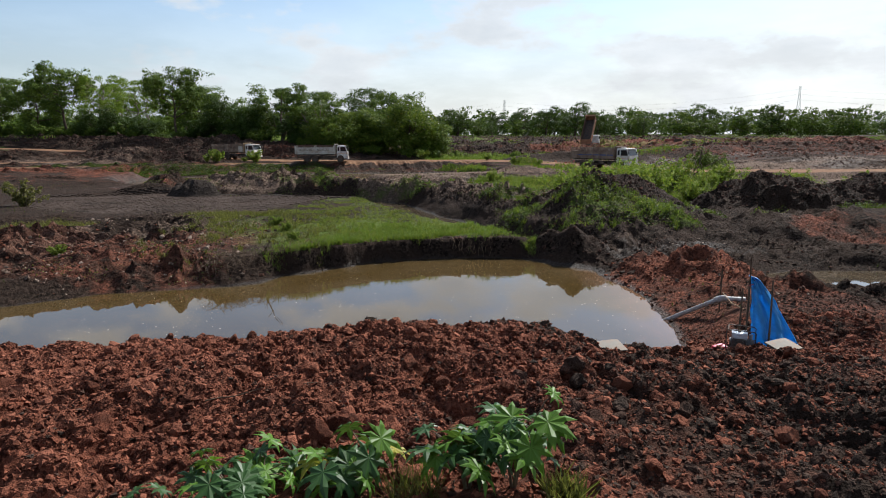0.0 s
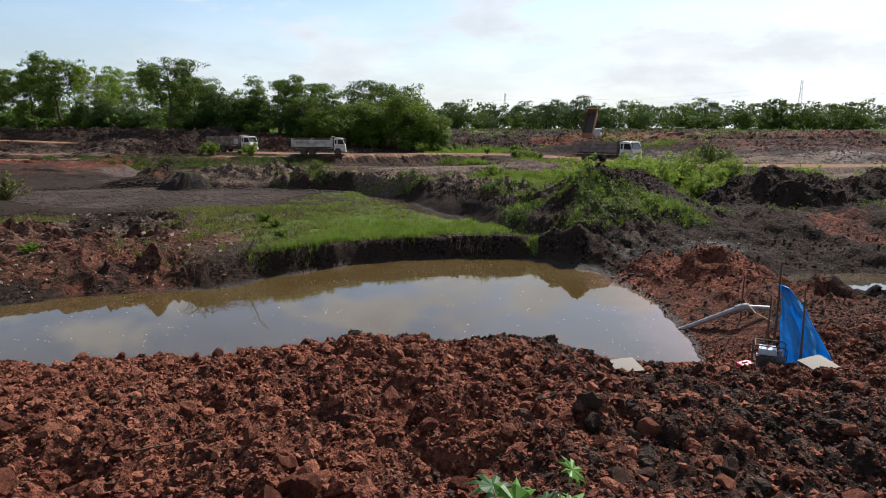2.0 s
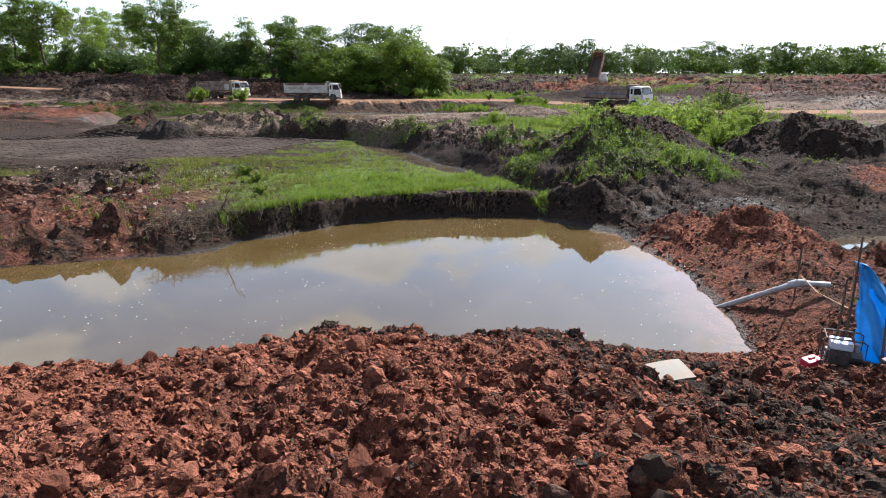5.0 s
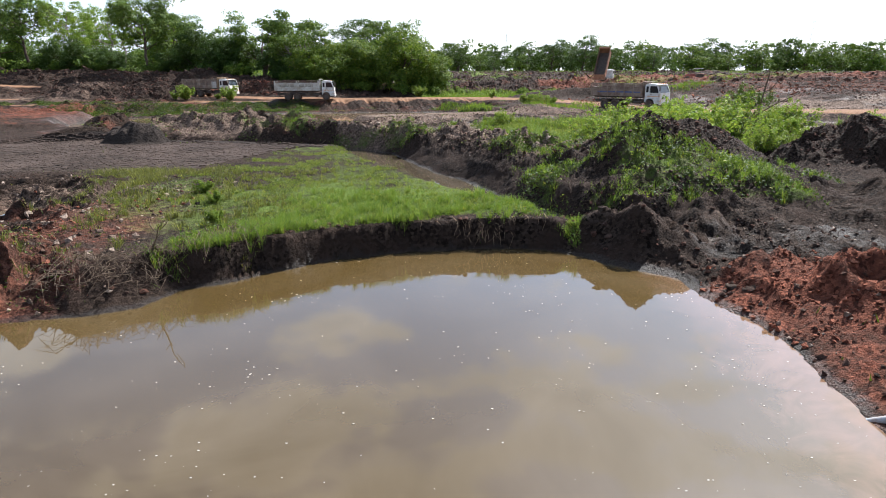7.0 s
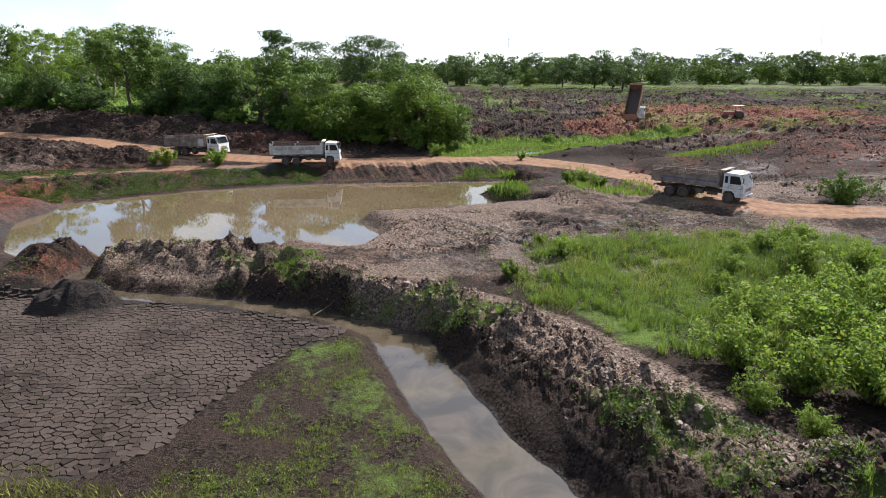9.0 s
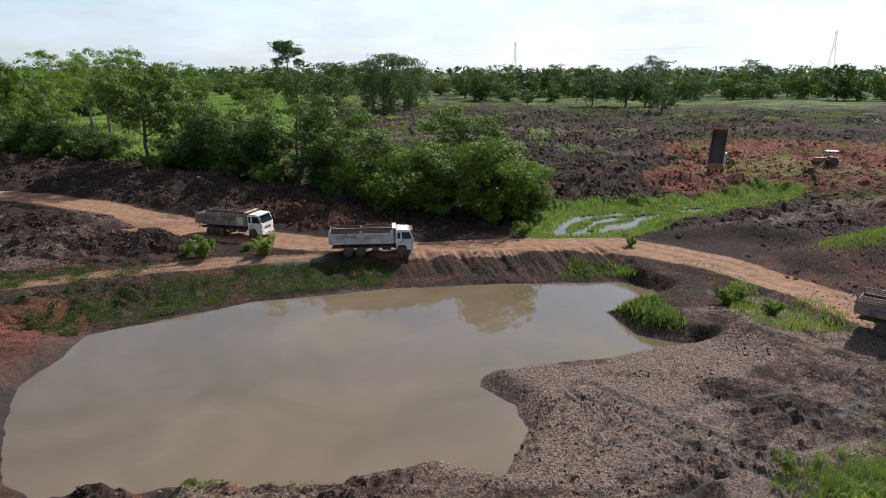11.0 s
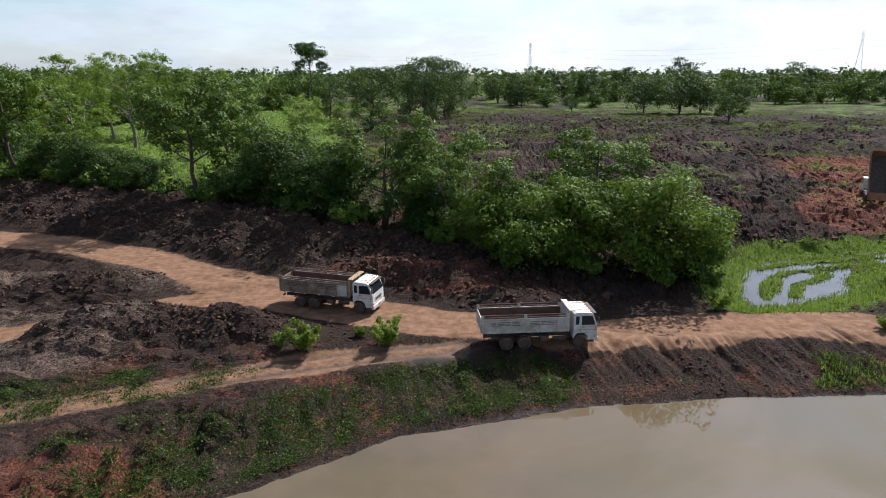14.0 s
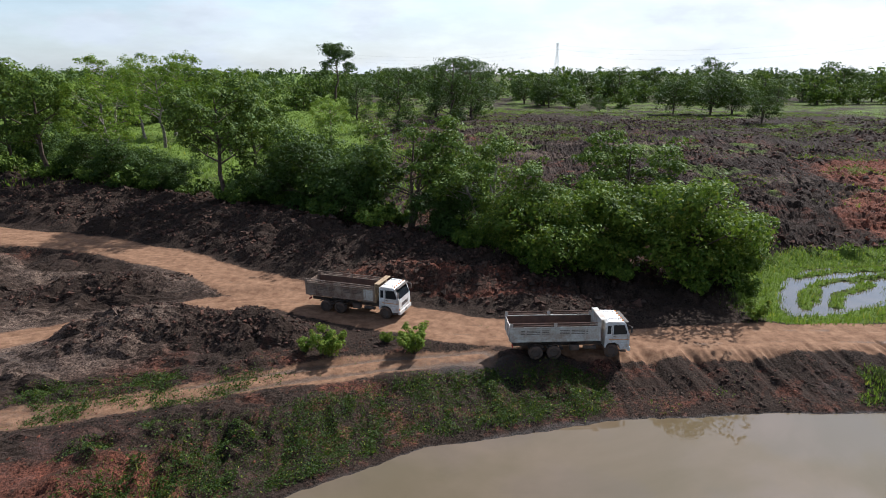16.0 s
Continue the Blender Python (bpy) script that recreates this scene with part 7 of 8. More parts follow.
def tarp_shelter(x, y):
    g = float(ground_z(x, y))
    thing = tagged(new("tarp_shelter"), "blue tarpaulin draped over rough poles beside the pump", "shelter")
    cols, rows = 34, 30
    v = []
    for j in range(rows + 1):
        q = j / rows
        for i in range(cols + 1):
            p = i / cols
            left = np.array([-0.02 - 0.02 * q + 0.22 * max(0, q - 0.75), 0.35 - 0.45 * q, 1.86 - 1.8 * q])
            right = np.array([0.05 + 1.1 * (0.74 * q ** 0.45 + 0.26 * q**1.8), 0.42 - 0.55 * q, 1.84 - 1.76 * q])
            c = left * (1 - p) + right * p
            fold = 0.07 * (0.3 + q) * math.sin(p * 14 + 2.5 * q) + 0.05 * math.sin(p * 7 - 4 * q) + 0.10 * float(fbm(np.array(p * 7 + 3), np.array(q * 6), 1.0, 4, 0.6)) + 0.05 * abs(math.sin(8 * p - 5 * q))
            c[1] += fold - 0.28 * math.sin(math.pi * p) * q
            c[2] += 0.03 * math.sin(9 * p) * q
            v.append(c)
    idx = np.arange((rows + 1) * (cols + 1)).reshape(rows + 1, cols + 1)
    f = np.stack([idx[:-1, :-1], idx[1:, :-1], idx[1:, 1:], idx[:-1, 1:]], -1).reshape(-1, 4)
    me = mesh_np("tarpaulin", np.array(v), f, TARP)
    sheet = under(new("tarpaulin", me), thing)
    thick = sheet.modifiers.new("thickness", "SOLIDIFY")
    thick.thickness = 0.006
    hang = mesh_np("tarp_tail", np.array([(0.85 + 0.28 * (i / 6) , -0.15 - 0.12 * (j / 4) + 0.03 * math.sin(i * 2), 0.16 - 0.03 * j + 0.04 * math.sin(i * 1.7 + j)) for j in range(5) for i in range(7)]), np.array([[j * 7 + i, j * 7 + i + 1, j * 7 + i + 8, j * 7 + i + 7] for j in range(4) for i in range(6)]), TARP)
    tail = under(new("tarp_tail", hang), thing)
    tail.modifiers.new("thickness", "SOLIDIFY").thickness = 0.006
    for a, b in (((-0.04, 0.33, -0.15), (-0.03, 0.36, 2.35)), ((0.12, -0.55, -0.15), (0.44, 0.1, 1.8)), ((0.75, 0.5, -0.15), (0.1, 0.38, 1.75)), ((-0.28, 0.25, -0.1), (-0.22, 0.3, 1.55))):
        m = tuple((p + q) / 2 + 0.02 for p, q in zip(a, b))
        tube_part("pole", [a, m, b], [0.026, 0.024, 0.018], TWIG, thing, sides=6)
    tube_part("tie", [(-0.06, 0.3, 1.62), (0.02, 0.27, 1.66), (0.06, 0.36, 1.63), (0.0, 0.42, 1.62), (-0.06, 0.3, 1.62)], 0.012, RED_CLOTH, thing, "red cloth tie", 5)
    thing.matrix_basis = pose(x, y, g)
    return thing


tarp_shelter(8.02, 15.85)


def pump_engine(x, y, turn):
    g = float(ground_z(x, y))
    t = tagged(new("water_pump"), "small petrol water pump with pale tank in a tube cradle", "pump")
    part("engine_block", bm_box(bmesh.new(), (-0.2, -0.16, 0.1), (0.16, 0.16, 0.38), 0.03), ENGINE, t)
    fins = bmesh.new()
    for k in range(6):
        bm_box(fins, (-0.24, -0.12, 0.15 + 0.035 * k), (-0.19, 0.12, 0.165 + 0.035 * k))
    part("cooling_fin", fins, ENGINE, t)
    tank = part("fuel_tank", bm_box(bmesh.new(), (-0.2, -0.18, 0.4), (0.17, 0.18, 0.55), 0.04), TANK, t, "pale blue fuel tank")
    part("fuel_cap", cyl((-0.02, 0, 0.55), (-0.02, 0, 0.585), 0.04), CHASSIS, tank)
    part("recoil_housing", cyl((0.0, -0.16, 0.25), (0.0, -0.22, 0.25), 0.12), CHASSIS, t)
    part("pump_housing", cyl((0.16, 0, 0.24), (0.34, 0, 0.24), 0.13), ENGINE, t)
    part("outlet", cyl((0.25, 0, 0.34), (0.25, 0, 0.5), 0.045), PVC, t)
    for s in (-0.24, 0.24):
        tube_part("cradle_tube", [(-0.32, s, 0.03), (-0.32, s, 0.6), (-0.28, s, 0.64), (0.3, s, 0.64), (0.36, s, 0.6), (0.36, s, 0.03), (-0.32, s, 0.03)], 0.014, CHASSIS, t, sides=6)
    for p in ((-0.32, 0.03), (0.36, 0.03), (-0.28, 0.64)):
        tube_part("cradle_bar", [(p[0], -0.24, p[1]), (p[0], 0.24, p[1])], 0.013, CHASSIS, t, sides=6)
    t.matrix_basis = pose(x, y, g - 0.02, 0, 0, turn)
    return t


pump_engine(7.62, 15.72, -25)
suction = tagged(new("suction_pipe"), "grey plastic suction pipe reaching from the bank into the pond", "pipe")
tube_part("pipe", [(6.95, 20.25, -0.25), (7.6, 19.6, 0.32), (8.42, 18.9, 0.98)], 0.07, PVC, suction, sides=12)
tube_part("elbow", [(8.34, 18.97, 0.92), (8.46, 18.88, 1.0), (8.62, 18.84, 1.02)], 0.1, PVC, suction, sides=12)
tube_part("pipe", [(8.55, 18.85, 1.01), (9.15, 18.75, 1.0)], 0.07, PVC, suction, sides=12)
tube_part("prop", [(8.45, 18.9, float(ground_z(8.45, 18.9)) - 0.1), (8.46, 18.9, 1.9)], 0.022, TWIG, suction, sides=6)
tube_part("rope", [(8.48, 18.8, 1.2), (8.3, 17.8, 1.15), (8.0, 16.6, 1.35), (7.75, 15.9, 1.5)], 0.012, WOOD, suction, sides=5)

can = tagged(new("jerry_can"), "red plastic fuel can lying in the mud", "fuel can")
part("body", bm_box(bmesh.new(), (-0.17, -0.11, 0.0), (0.17, 0.11, 0.2), 0.05), CAN, can)
part("handle", bm_box(bmesh.new(), (-0.08, -0.02, 0.2), (0.08, 0.02, 0.235), 0.012), CAN, can)
part("spout", cyl((0.15, 0, 0.16), (0.21, 0, 0.2), 0.025), CAN, can)
can.matrix_basis = pose(7.12, 15.75, float(ground_z(7.12, 15.75)), 6, -5, 20)


def board(x, y, wide, deep, turn, tilt, label):
    bm = bm_box(bmesh.new(), (-wide / 2, -deep / 2, 0), (wide / 2, deep / 2, 0.025), 0.004)
    bmesh.ops.subdivide_edges(bm, edges=bm.edges[:], cuts=3, use_grid_fill=True)
    for v in bm.verts:
        v.co.z += 0.03 * math.sin(3 * v.co.x + 1) + 0.02 * math.cos(4 * v.co.y)
    me = bpy.data.meshes.new("board")
    bm.to_mesh(me)
    bm.free()
    me.materials.append(BOARD)
    ob = tagged(new("board", me), label, "board")
    spots = ground_z([x - wide / 3, x, x + wide / 3, x, x], [y, y - deep / 3, y, y + deep / 3, y])
    ob.matrix_basis = pose(x, y, float(np.max(spots)) + 0.02, tilt, 3, turn)
    return ob


board(3.85, 14.1, 0.66, 0.46, 20, 15, "pale worn board lying on the red clods")
board(8.35, 15.0, 0.8, 0.5, 28, 14, "pale board on the mud below the tarpaulin")

# dry wood


def bare_branch(name, label, base, tip, thick, twigs, seed, category="branch"):
    rng = np.random.RandomState(seed)
    a, b = np.array(base, float), np.array(tip, float)
    long = np.linalg.norm(b - a)
    main = [(a + (b - a) * f + rng.normal(size=3) * 0.03 * long * math.sin(math.pi * f), thick * (1 - 0.8 * f)) for f in np.linspace(0, 1, 6)]
    paths = [main]
    for k in range(twigs):
        f = rng.uniform(0.25, 0.9)
        s = a + (b - a) * f
        d = (b - a) / long * 0.5 + rng.normal(size=3) * 0.55
        e = s + d * long * rng.uniform(0.2, 0.45)
        paths.append([(s, thick * 0.5 * (1 - 0.6 * f)), ((s + e) / 2 + rng.normal(size=3) * 0.03 * long, thick * 0.3), (e, thick * 0.1)])
    v, f = tubes(paths, 5)
    return tagged(new(name, mesh_np(name, v, f, TWIG)), label, category)


bare_branch("branch", "bare dry branch leaning over the pond", (-8.0, 27.2, 0.5), (-6.9, 26.2, 2.0), 0.035, 7, 72)
bare_branch("dead_tree", "leafless dead sapling on the grassed mound", (22.2, 57.2, float(ground_z(22.2, 57.2)) - 0.15), (23.0, 57, 5.2), 0.12, 12, 73, "tree")
bare_branch("branch", "pale stick lying across the ditch", (-9.7, 58.1, 0.15), (-8.1, 60.3, 0.75), 0.05, 1, 74)
bare_branch("branch", "dry stick on the ditch berm", (0.6, 49.8, float(ground_z(0.6, 49.8)) + 0.05), (2.4, 51.4, float(ground_z(2.4, 51.4)) + 0.1), 0.04, 1, 75)
for k, (x, y, dx, dy) in enumerate(((-3.4, 8.6, 0.9, 0.45), (-2.2, 8.9, 0.35, 0.25), (-3.9, 9.8, 0.05, 0.7), (5.8, 12.2, 0.5, -0.1), (9.6, 11.3, -0.1, 0.7), (3.1, 10.9, 0.45, 0.2))):
    bare_branch("stick", "thin dry stick lying on the clods", (x, y, float(ground_z(x, y)) + 0.08), (x + dx, y + dy, float(ground_z(x + dx, y + dy)) + 0.12), 0.012, 1, 76 + k, "stick")


def brush_pile():
    rng = np.random.RandomState(90)
    paths = []
    for k in range(300):
        x = rng.uniform(-9.6, -5.6)
        y = float(np.interp(x, [-10, -8.6, -7.4, -6.9, -6, -5], [24.6, 25.2, 26.0, 27.0, 27.6, 28.4])) + rng.uniform(0.25, 1.5)
        z = float(ground_z(x, y))
        d = np.array([rng.normal() * 0.5, -0.5 + rng.normal() * 0.4, 0.05 + 0.3 * rng.rand()])
        a = np.array([x, y, z + 0.05])
        paths.append([(a, 0.009), (a + d * 0.4 + rng.normal(size=3) * 0.08 + np.array([0, 0, 0.06]), 0.007), (a + d * 0.75 + rng.normal(size=3) * 0.1 - np.array([0, 0, 0.25]), 0.003)])
    v, f = tubes(paths, 4)
    return tagged(new("brush_pile", mesh_np("brush_pile", v, f, TWIG)), "tangle of dry brushwood hanging over the bank", "brushwood", kind="stuff")


brush_pile()


def bank_roots():
    """Fine roots hanging from the undercut turf."""
    rng = np.random.RandomState(91)
    paths = []
    for k in range(130):
        f = rng.rand()
        x = -6.5 + 10 * f
        y = float(np.interp(x, [-7.8, -5.5, -2.5, 1, 3.5], [29.6, 30.6, 31.2, 31.1, 31.4])) - rng.uniform(0.15, 0.5)
        z = float(ground_z(x, y))
        a = np.array([x, y, max(z, 0.45) + 0.1])
        ln = rng.uniform(0.15, 0.5)
        paths.append([(a, 0.006), (a + np.array([rng.normal() * 0.08, -0.12, -0.3 * ln]), 0.005), (a + np.array([rng.normal() * 0.12, -0.18, -ln]), 0.003)])
    v, f = tubes(paths, 3)
    return tagged(new("roots", mesh_np("roots", v, f, WOOD)), "pale fine roots hanging from the bank's edge", "roots", kind="stuff")


bank_roots()


# castor plants in front
def castor_leaf():
    """A palmate leaf of eight pointed lobes, folded and drooping, radius one."""
    v, f = [(0, 0, 0)], []
    lobes = 8
    for k in range(lobes):
        a0 = radians(-158 + 316 * k / (lobes - 1))
        ln = 1.0 - 0.35 * abs(k - 3.5) / 3.5
        for da, r, z in ((-0.27, 0.40, -0.02), (-0.205, 0.64 * ln, -0.03), (0.0, ln, -0.24 * ln), (0.205, 0.64 * ln, -0.03), (0.27, 0.40, -0.02)):
            v.append((math.cos(a0 + da) * r, math.sin(a0 + da) * r, z))
        ridge_at = len(v)
        v.append((math.cos(a0) * 0.6 * ln, math.sin(a0) * 0.6 * ln, 0.03))
        b = ridge_at - 5
        f += [(0, b, ridge_at), (b, b + 1, ridge_at), (b + 1, b + 2, ridge_at), (b + 2, b + 3, ridge_at), (b + 3, b + 4, ridge_at), (b + 4, 0, ridge_at)]
        if k:
            f.append((0, b - 2, b))
    return np.array(v), np.array(f)


CASTOR_GREEN = leaf_material("castor_leaf", (0.06, 0.145, 0.016), (0.14, 0.27, 0.032), 0.4)
CASTOR_DEEP = leaf_material("old_castor_leaf", (0.022, 0.062, 0.015), (0.045, 0.105, 0.024), 0.22)
CASTOR_YELLOW = leaf_material("yellow_castor_leaf", (0.28, 0.26, 0.03), (0.36, 0.32, 0.04), 0.35)
CASTOR_STEM = plain("castor_stem", (0.12, 0.09, 0.045), 0.6, wear=0.3, worn=(0.12, 0.05, 0.04), scale=8.0)
for m in (CASTOR_GREEN, CASTOR_DEEP, CASTOR_YELLOW):
    gloss = m.node_tree.nodes["Principled BSDF"].inputs
    gloss["Specular IOR Level"].default_value, gloss["Roughness"].default_value = 0.22, 0.45
leaf_v, leaf_f = castor_leaf()
LEAF_MESHES = [mesh_np("leaf", leaf_v, leaf_f, m, smooth=False) for m in (CASTOR_GREEN, CASTOR_DEEP, CASTOR_YELLOW)]


def castor_plant(x, y, height, count, seed, spread=0.55, big=0.26, yellow=0):
    rng = np.random.RandomState(seed)
    g = float(ground_z(x, y))
    thing = tagged(new("castor_plant"), "young castor plant with large glossy palmate leaves", "plant", "castor plants on the near bank")
    thing.matrix_basis = pose(x, y, g)
    stems = []
    for s in range(3):
        a = s * 2.1 + rng.rand()
        top = np.array([math.cos(a) * spread * 0.5, math.sin(a) * spread * 0.3, height * (1 - 0.18 * s)])
        mid = top * np.array([0.35, 0.35, 0.5])
        stems.append((mid, top))
        tube_part("stem", [(0, 0, -0.1), tuple(mid), tuple(top)], [0.022, 0.016, 0.009], CASTOR_STEM, thing, sides=6)
    for k in range(count):
        mid, top = stems[k % 3]
        f = rng.uniform(0.0, 1.0) ** 0.7
        root = mid * (1 - f) + top * f
        a = k * 2.4 + rng.rand() * 0.8
        out = spread * rng.uniform(0.3, 0.75)
        end = root + np.array([math.cos(a) * out, math.sin(a) * out, rng.uniform(0.02, 0.28)])
        tube_part("petiole", [tuple(root), tuple((root + end) / 2 + np.array([0, 0, 0.04])), tuple(end)], [0.007, 0.006, 0.004], CASTOR_STEM, thing, sides=5)
        which = 2 if k < yellow else (1 if rng.rand() < 0.55 else 0)
        ob = under(new("leaf", LEAF_MESHES[which]), thing)
        size = big * rng.uniform(0.6, 1.25)
        ob.matrix_basis = Matrix.Translation(end) @ Matrix.Rotation(a, 4, "Z") @ Matrix.Rotation(radians(rng.uniform(-5, 58)), 4, "Y") @ Matrix.Rotation(radians(rng.uniform(-34, 34)), 4, "X") @ Matrix.Scale(size, 4)
    return thing


castor_plant(-2.1, 6.1, 0.36, 24, 101, 0.58, 0.31)
castor_plant(-1.0, 6.2, 0.36, 20, 102, 0.5, 0.3, 2)
castor_plant(0.25, 6.2, 0.52, 18, 103, 0.5, 0.3)
castor_plant(0.75, 6.3, 0.84, 22, 104, 0.5, 0.3)
castor_plant(-3.2, 5.9, 0.3, 10, 105, 0.45, 0.24)
blades("grass", "dry grass tuft between the castor plants", 106, 260, (-0.55, -0.05, 5.9, 6.4), lambda x, y: np.full(x.shape, 0.9), 0.2, 0.45, LEAF_DRY, width=0.004, bend=0.8)
blades("weeds", "small yellowing weed on the near bank", 107, 320, (1.1, 1.5, 6.0, 6.4), lambda x, y: np.full(x.shape, 0.6), 0.12, 0.35, LEAF_DRY, "weeds", width=0.016, bend=0.9)
tussocks("grass_tufts", "dry straw-coloured tufts on trampled mud", 308, 1500, (-15, -5, 26, 42), lambda x, y: 0.8 * smooth01(fbm(x, y, 2.2, 3), -0.05, 0.25), 0.12, 0.35, LEAF_DRY, 0.010, 0.14, 16, 1.0)
blades("grass", "dry straw tufts on the trampled mud", 108, 26000, (-26, -11, 33, 44), lambda x, y: smooth01(fbm(x, y, 2.6, 3), 0.1, 0.3), 0.12, 0.35, LEAF_DRY, width=0.012, bend=0.9)
repeat(low_bush, -8.3, 33.6, 40, 0.35)
repeat(low_bush, -9.4, 35.6, 140, 0.4)
repeat(low_bush, -7.2, 30.4, 240, 0.35)
repeat(low_bush, -17.5, 28.5, 340, 0.4)


# foam flecks on the ponds
def flecks(seed, count, box_, low, high, outline, dense, material, label, stretch=0.7):
    rng = np.random.RandomState(seed)
    x, y = rng.uniform(box_[0], box_[1], count), rng.uniform(box_[2], box_[3], count)
    keep = (inside_distance(x, y, outline) < -0.3) & (rng.rand(count) < dense(x, y))
    x, y = x[keep], y[keep]
    m = len(x)
    r = rng.uniform(low, high, m)
    a0 = rng.uniform(0, 6.28, m)
    rings = []
    for k in range(6):
        rr = r * rng.uniform(0.55, 1.2, m)
        a = a0 + k * math.pi / 3
        rings.append(np.stack([x + rr * np.cos(a), y + stretch * rr * np.sin(a), np.full(m, 0.006)], 1))
    v = np.stack(rings, 1).reshape(-1, 3)
    i = np.arange(m)[:, None] * 6
    f = np.concatenate([i + np.array([[0, 1, 2, 3]]), i + np.array([[0, 3, 4, 5]])])
    return tagged(new("foam", mesh_np("foam", v, f, material, smooth=False)), label, "foam", kind="stuff")


flecks(111, 2600, (-12, 8, 16, 31), 0.006, 0.026, POND_A, lambda x, y: 0.15 + 0.9 * smooth01(fbm(x, y, 2.0, 3), 0.1, 0.35) + 0.6 * smooth01(x, 3, 7) * smooth01(24 - y, 0, 4), FOAM, "pale foam flecks floating on muddy water")


# power line far away
def lattice_tower(x, y, height, turn, base=4.5):
    t = tagged(new("power_tower"), "distant steel lattice power transmission tower", "tower", "power line towers")
    h, w0, w1 = height, height * 0.085, height * 0.018

    def corner(f, k):
        w = w0 + (w1 - w0) * min(1, f / 0.75) if f < 0.75 else w1
        return (w * (1 if k in (0, 1) else -1), w * (1 if k in (1, 2) else -1), f * h)

    levels = [0, 0.16, 0.3, 0.42, 0.53, 0.62, 0.7, 0.78, 0.86, 0.94, 1.0]
    paths = []
    for k in range(4):
        paths.append([(np.array(corner(f, k)), 0.16) for f in levels])
    part_v, part_f = tubes(paths, 4)
    under(new("leg", mesh_np("leg", part_v, part_f, STEEL)), t)
    paths = []
    for a, b in zip(levels, levels[1:]):
        for k in range(4):
            j = (k + 1) % 4
            paths.append([(np.array(corner(a, k)), 0.08), (np.array(corner(b, j)), 0.08)])
            paths.append([(np.array(corner(a, j)), 0.08), (np.array(corner(b, k)), 0.08)])
    part_v, part_f = tubes(paths, 3)
    under(new("brace", mesh_np("brace", part_v, part_f, STEEL)), t)
    for f in (0.72, 0.83, 0.94):
        arm = []
        reach = h * 0.11
        for s in (-1, 1):
            for z in (0, 0.02 * h):
                arm.append([(np.array((0, 0, f * h + z)), 0.12), (np.array((0, s * reach, f * h)), 0.08)])
        part_v, part_f = tubes(arm, 3)
        under(new("cross_arm", mesh_np("cross_arm", part_v, part_f, STEEL)), t)
    t.matrix_basis = pose(x, y, base - 0.2, 0, 0, turn)
    return t


TOWERS = [(-330, 1500, 58), (110, 1165, 61), (495, 909, 66), (900, 640, 60)]
for x, y, h in TOWERS:
    lattice_tower(x, y, h, -33)
wires = tagged(new("power_lines"), "thin power cables sagging between the towers", "cable")
for (x0, y0, h0), (x1, y1, h1) in zip(TOWERS, TOWERS[1:]):
    for f in (0.72, 0.83, 0.94):
        for s in (-1, 1):
            off = np.array([0.545, 0.84]) * s * 6.5
            pts = []
            for k in range(13):
                q = k / 12
                pts.append((x0 + (x1 - x0) * q + off[0], y0 + (y1 - y0) * q + off[1], 4.5 + (h0 + (h1 - h0) * q) * f - 14 * 4 * q * (1 - q)))
            tube_part("cable", pts, 0.03, CHASSIS, wires, sides=3)


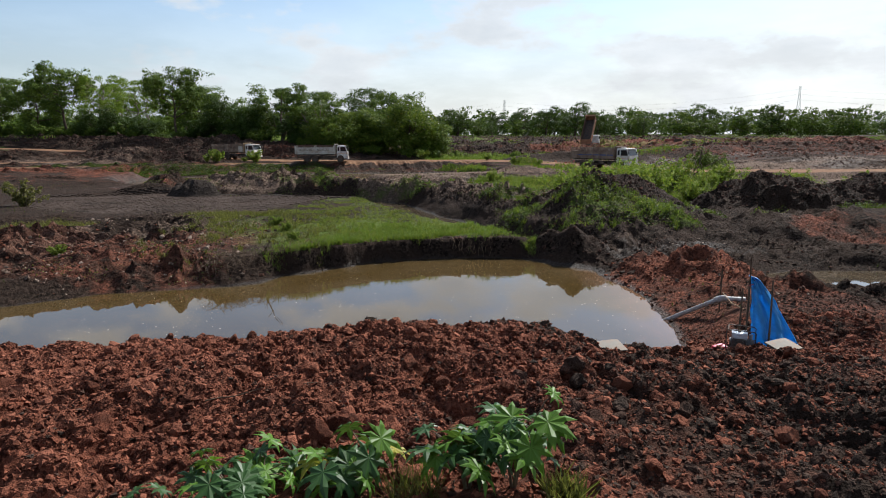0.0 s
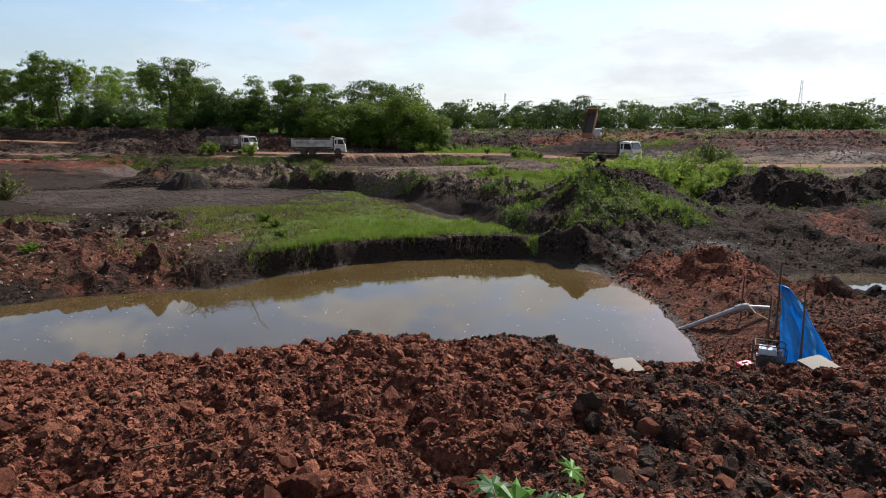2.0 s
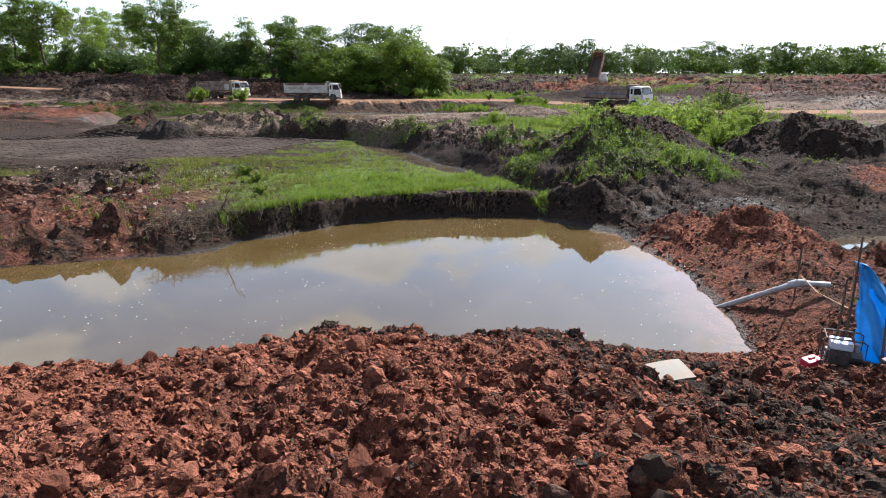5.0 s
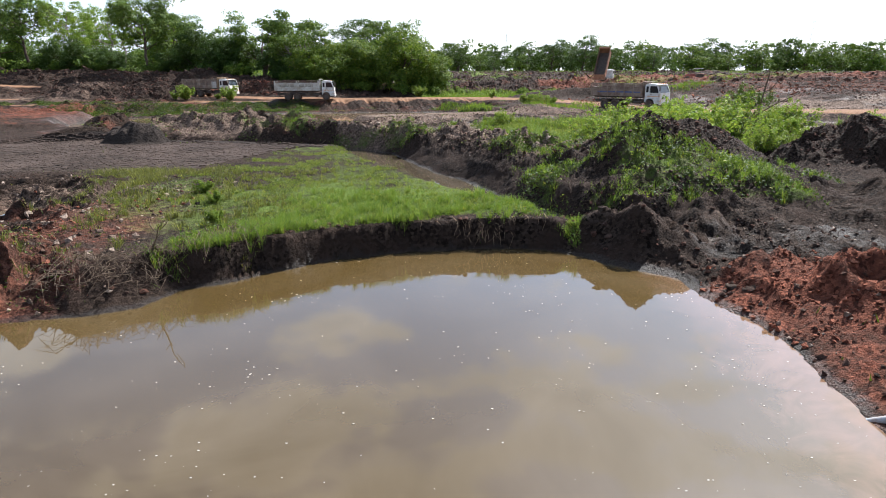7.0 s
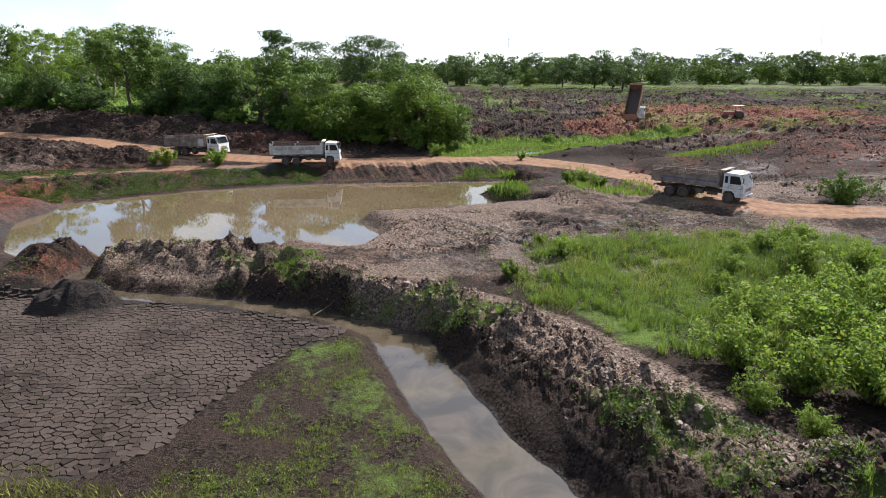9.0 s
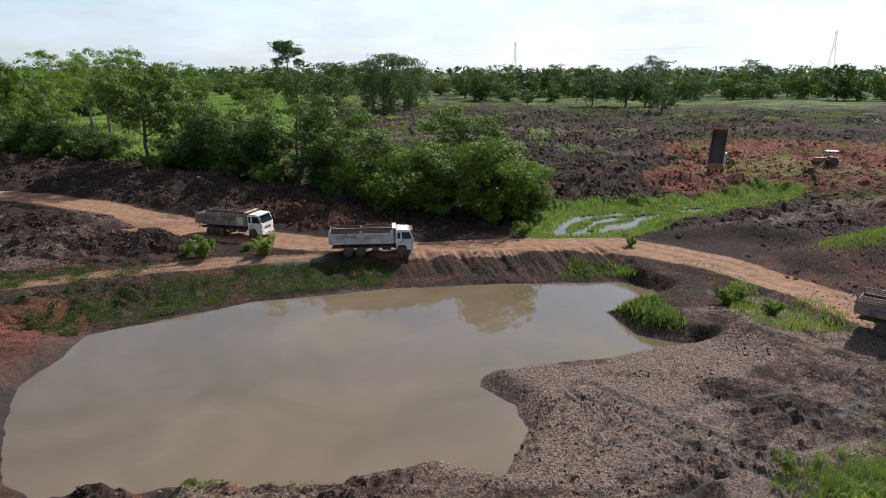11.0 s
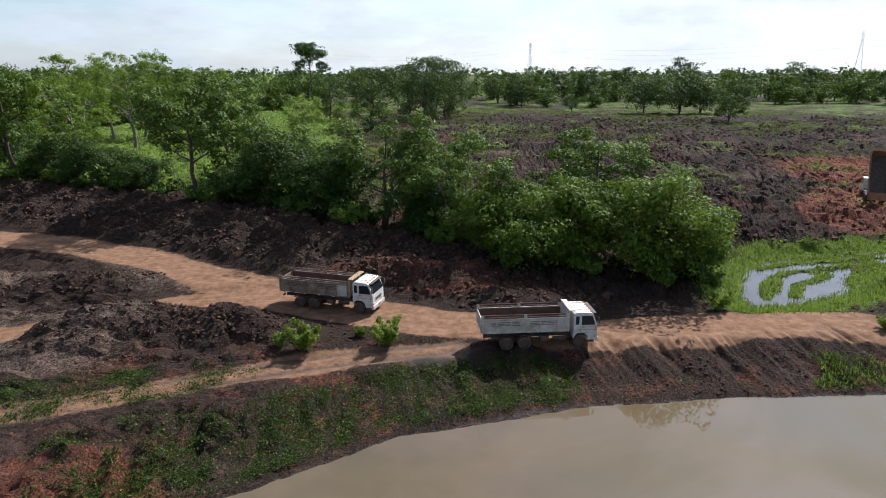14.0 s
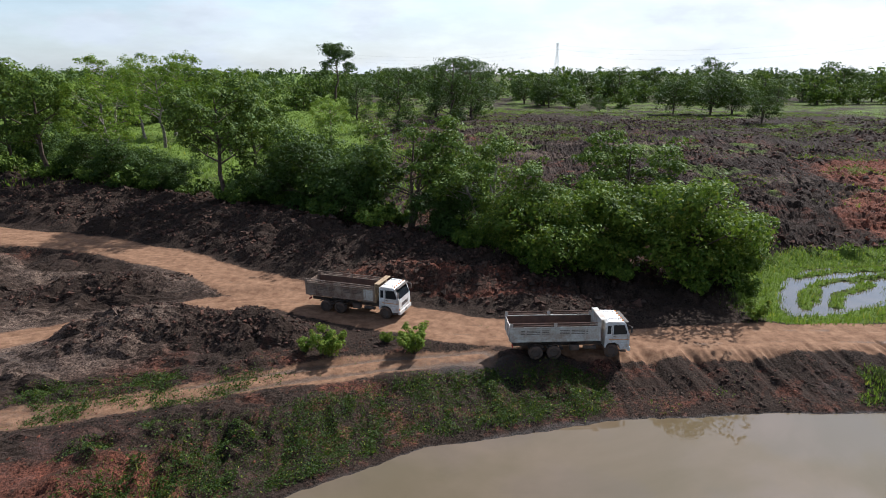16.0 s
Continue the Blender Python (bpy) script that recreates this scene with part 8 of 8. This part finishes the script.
# cracked mud: plates with their own edges
def mud_plates():
    rng = np.random.RandomState(120)
    step = 0.32
    cells = {}
    for i in range(-116, -18):
        for j in range(126, 193):
            cells[i, j] = ((i + rng.uniform(0.08, 0.92)) * step, (j + rng.uniform(0.08, 0.92)) * step)
    singles, joined_v, joined_f, at = [], [], [], 0
    for (i, j), (px, py) in cells.items():
        d = float(inside_distance(np.array([px]), np.array([py]), CRACKED)[0]) + 1.2 * float(fbm(np.array([px]), np.array([py]), 3.0, 3)[0])
        if d > -0.25 or math.hypot((px + 22.9) / 2.6, (py - 58.8) / 1.8) < 1:
            continue
        poly = [(px - 1, py - 1), (px + 1, py - 1), (px + 1, py + 1), (px - 1, py + 1)]
        for di in range(-2, 3):
            for dj in range(-2, 3):
                q = cells.get((i + di, j + dj))
                if q is None or (di == 0 and dj == 0):
                    continue
                mx, my, nx, ny = (px + q[0]) / 2, (py + q[1]) / 2, q[0] - px, q[1] - py
                out = []
                for a, b in zip(poly, poly[1:] + poly[:1]):
                    da, db = (a[0] - mx) * nx + (a[1] - my) * ny, (b[0] - mx) * nx + (b[1] - my) * ny
                    if da <= 0:
                        out.append(a)
                    if da * db < 0:
                        t = da / (da - db)
                        out.append((a[0] + (b[0] - a[0]) * t, a[1] + (b[1] - a[1]) * t))
                poly = out
                if len(poly) < 3:
                    break
            if len(poly) < 3:
                break
        if len(poly) < 3:
            continue
        m = len(poly)
        cx, cy = sum(p[0] for p in poly) / m, sum(p[1] for p in poly) / m
        z = float(ground_z(cx, cy)) + rng.uniform(-0.014, 0.016)
        gap = rng.uniform(0.84, 0.95)
        rings = []
        for shrink, up in ((gap, -0.05), (gap, 0.035), (gap - 0.1, 0.052)):
            rings += [((p[0] - cx) * shrink, (p[1] - cy) * shrink, up) for p in poly]
        rings.append((0, 0, 0.046))
        tris = []
        for r in (0, 1):
            for k in range(m):
                a, b = r * m + k, r * m + (k + 1) % m
                tris += [(a, b, b + m), (a, b + m, a + m)]
        tris += [(2 * m + k, 2 * m + (k + 1) % m, 3 * m) for k in range(m)]
        if -13.5 < cx < -7 and cy < 56.5 and len(singles) < 300:
            singles.append((cx, cy, z, rings, tris))
        else:
            joined_v += [(x + cx, y + cy, h + z) for x, y, h in rings]
            joined_f += [(a + at, b + at, c + at) for a, b, c in tris]
            at += len(rings)
    for cx, cy, z, rings, tris in singles:
        ob = new("mud_plate", mesh_np("mud_plate", rings, tris, MUD_PLATE, smooth=False))
        ob.parent = ground
        ob.matrix_basis = pose(cx, cy, z)
    rest = new("mud_plates", mesh_np("mud_plates", joined_v, joined_f, MUD_PLATE, smooth=False))
    rest.parent = ground
    tagged(rest, "dried mud cracked into plates", kind="stuff")


n = Nodes("cracked_mud")
rnd = n.sum("FRACT", n.sum("ADD", n.node("ShaderNodeNewGeometry").outputs["Random Per Island"], n.node("ShaderNodeObjectInfo").outputs["Random"]), 0.0)
c = n.mix(rnd, (0.021, 0.015, 0.012), (0.047, 0.034, 0.027))
where = n.node("ShaderNodeNewGeometry").outputs["Position"]
c = n.mix(n.ramp(n.noise(0.22, 4, vec=where), (0.42, 0.0), (0.62, 0.8)), c, (0.058, 0.042, 0.034))
n.set(base_color=c, roughness=0.9)
n.put(n.bsdf.inputs["Specular IOR Level"], 0.05)
n.bump(n.noise(14.0, 5, vec=where), 0.5, 0.03)
MUD_PLATE = n.mat
mud_plates()

# single clods where the camera passes nearest
clod_rng = np.random.RandomState(130)
shapes, faces_of = clod_shapes(131, 2, 10)
CLODS = {m: [mesh_np("clod", s, faces_of, m, smooth=False) for s in shapes] for m in (CLOD_RED, CLOD_DARK)}
big_ones = [(-0.5, 9.8, 0.23), (2.1, 9.75, 0.2), (-3.2, 9.65, 0.15), (2.75, 9.2, 0.18), (1.75, 9.5, 0.15), (-1.6, 8.4, 0.16), (3.3, 8.3, 0.18), (-4.6, 8.1, 0.16), (0.9, 11.2, 0.14), (4.6, 8.0, 0.17)]
for k in range(290):
    big_ones.append((clod_rng.uniform(-7.5, 8.5), clod_rng.uniform(6.8, 15.5), 0.05 + 0.12 * clod_rng.rand() ** 2))
for x, y, r in big_ones:
    is_red = clod_rng.rand() < float(red_front(np.array([x]), np.array([y]))[0]) + 0.15
    ob = new("clod", CLODS[CLOD_RED if is_red else CLOD_DARK][clod_rng.randint(10)])
    ob.parent = ground
    ob.matrix_basis = Matrix.Translation((x, y, float(ground_z(x, y)) + r * 0.3)) @ Euler(clod_rng.uniform(0, 6.28, 3).tolist()).to_matrix().to_4x4() @ Matrix.Scale(r, 4)
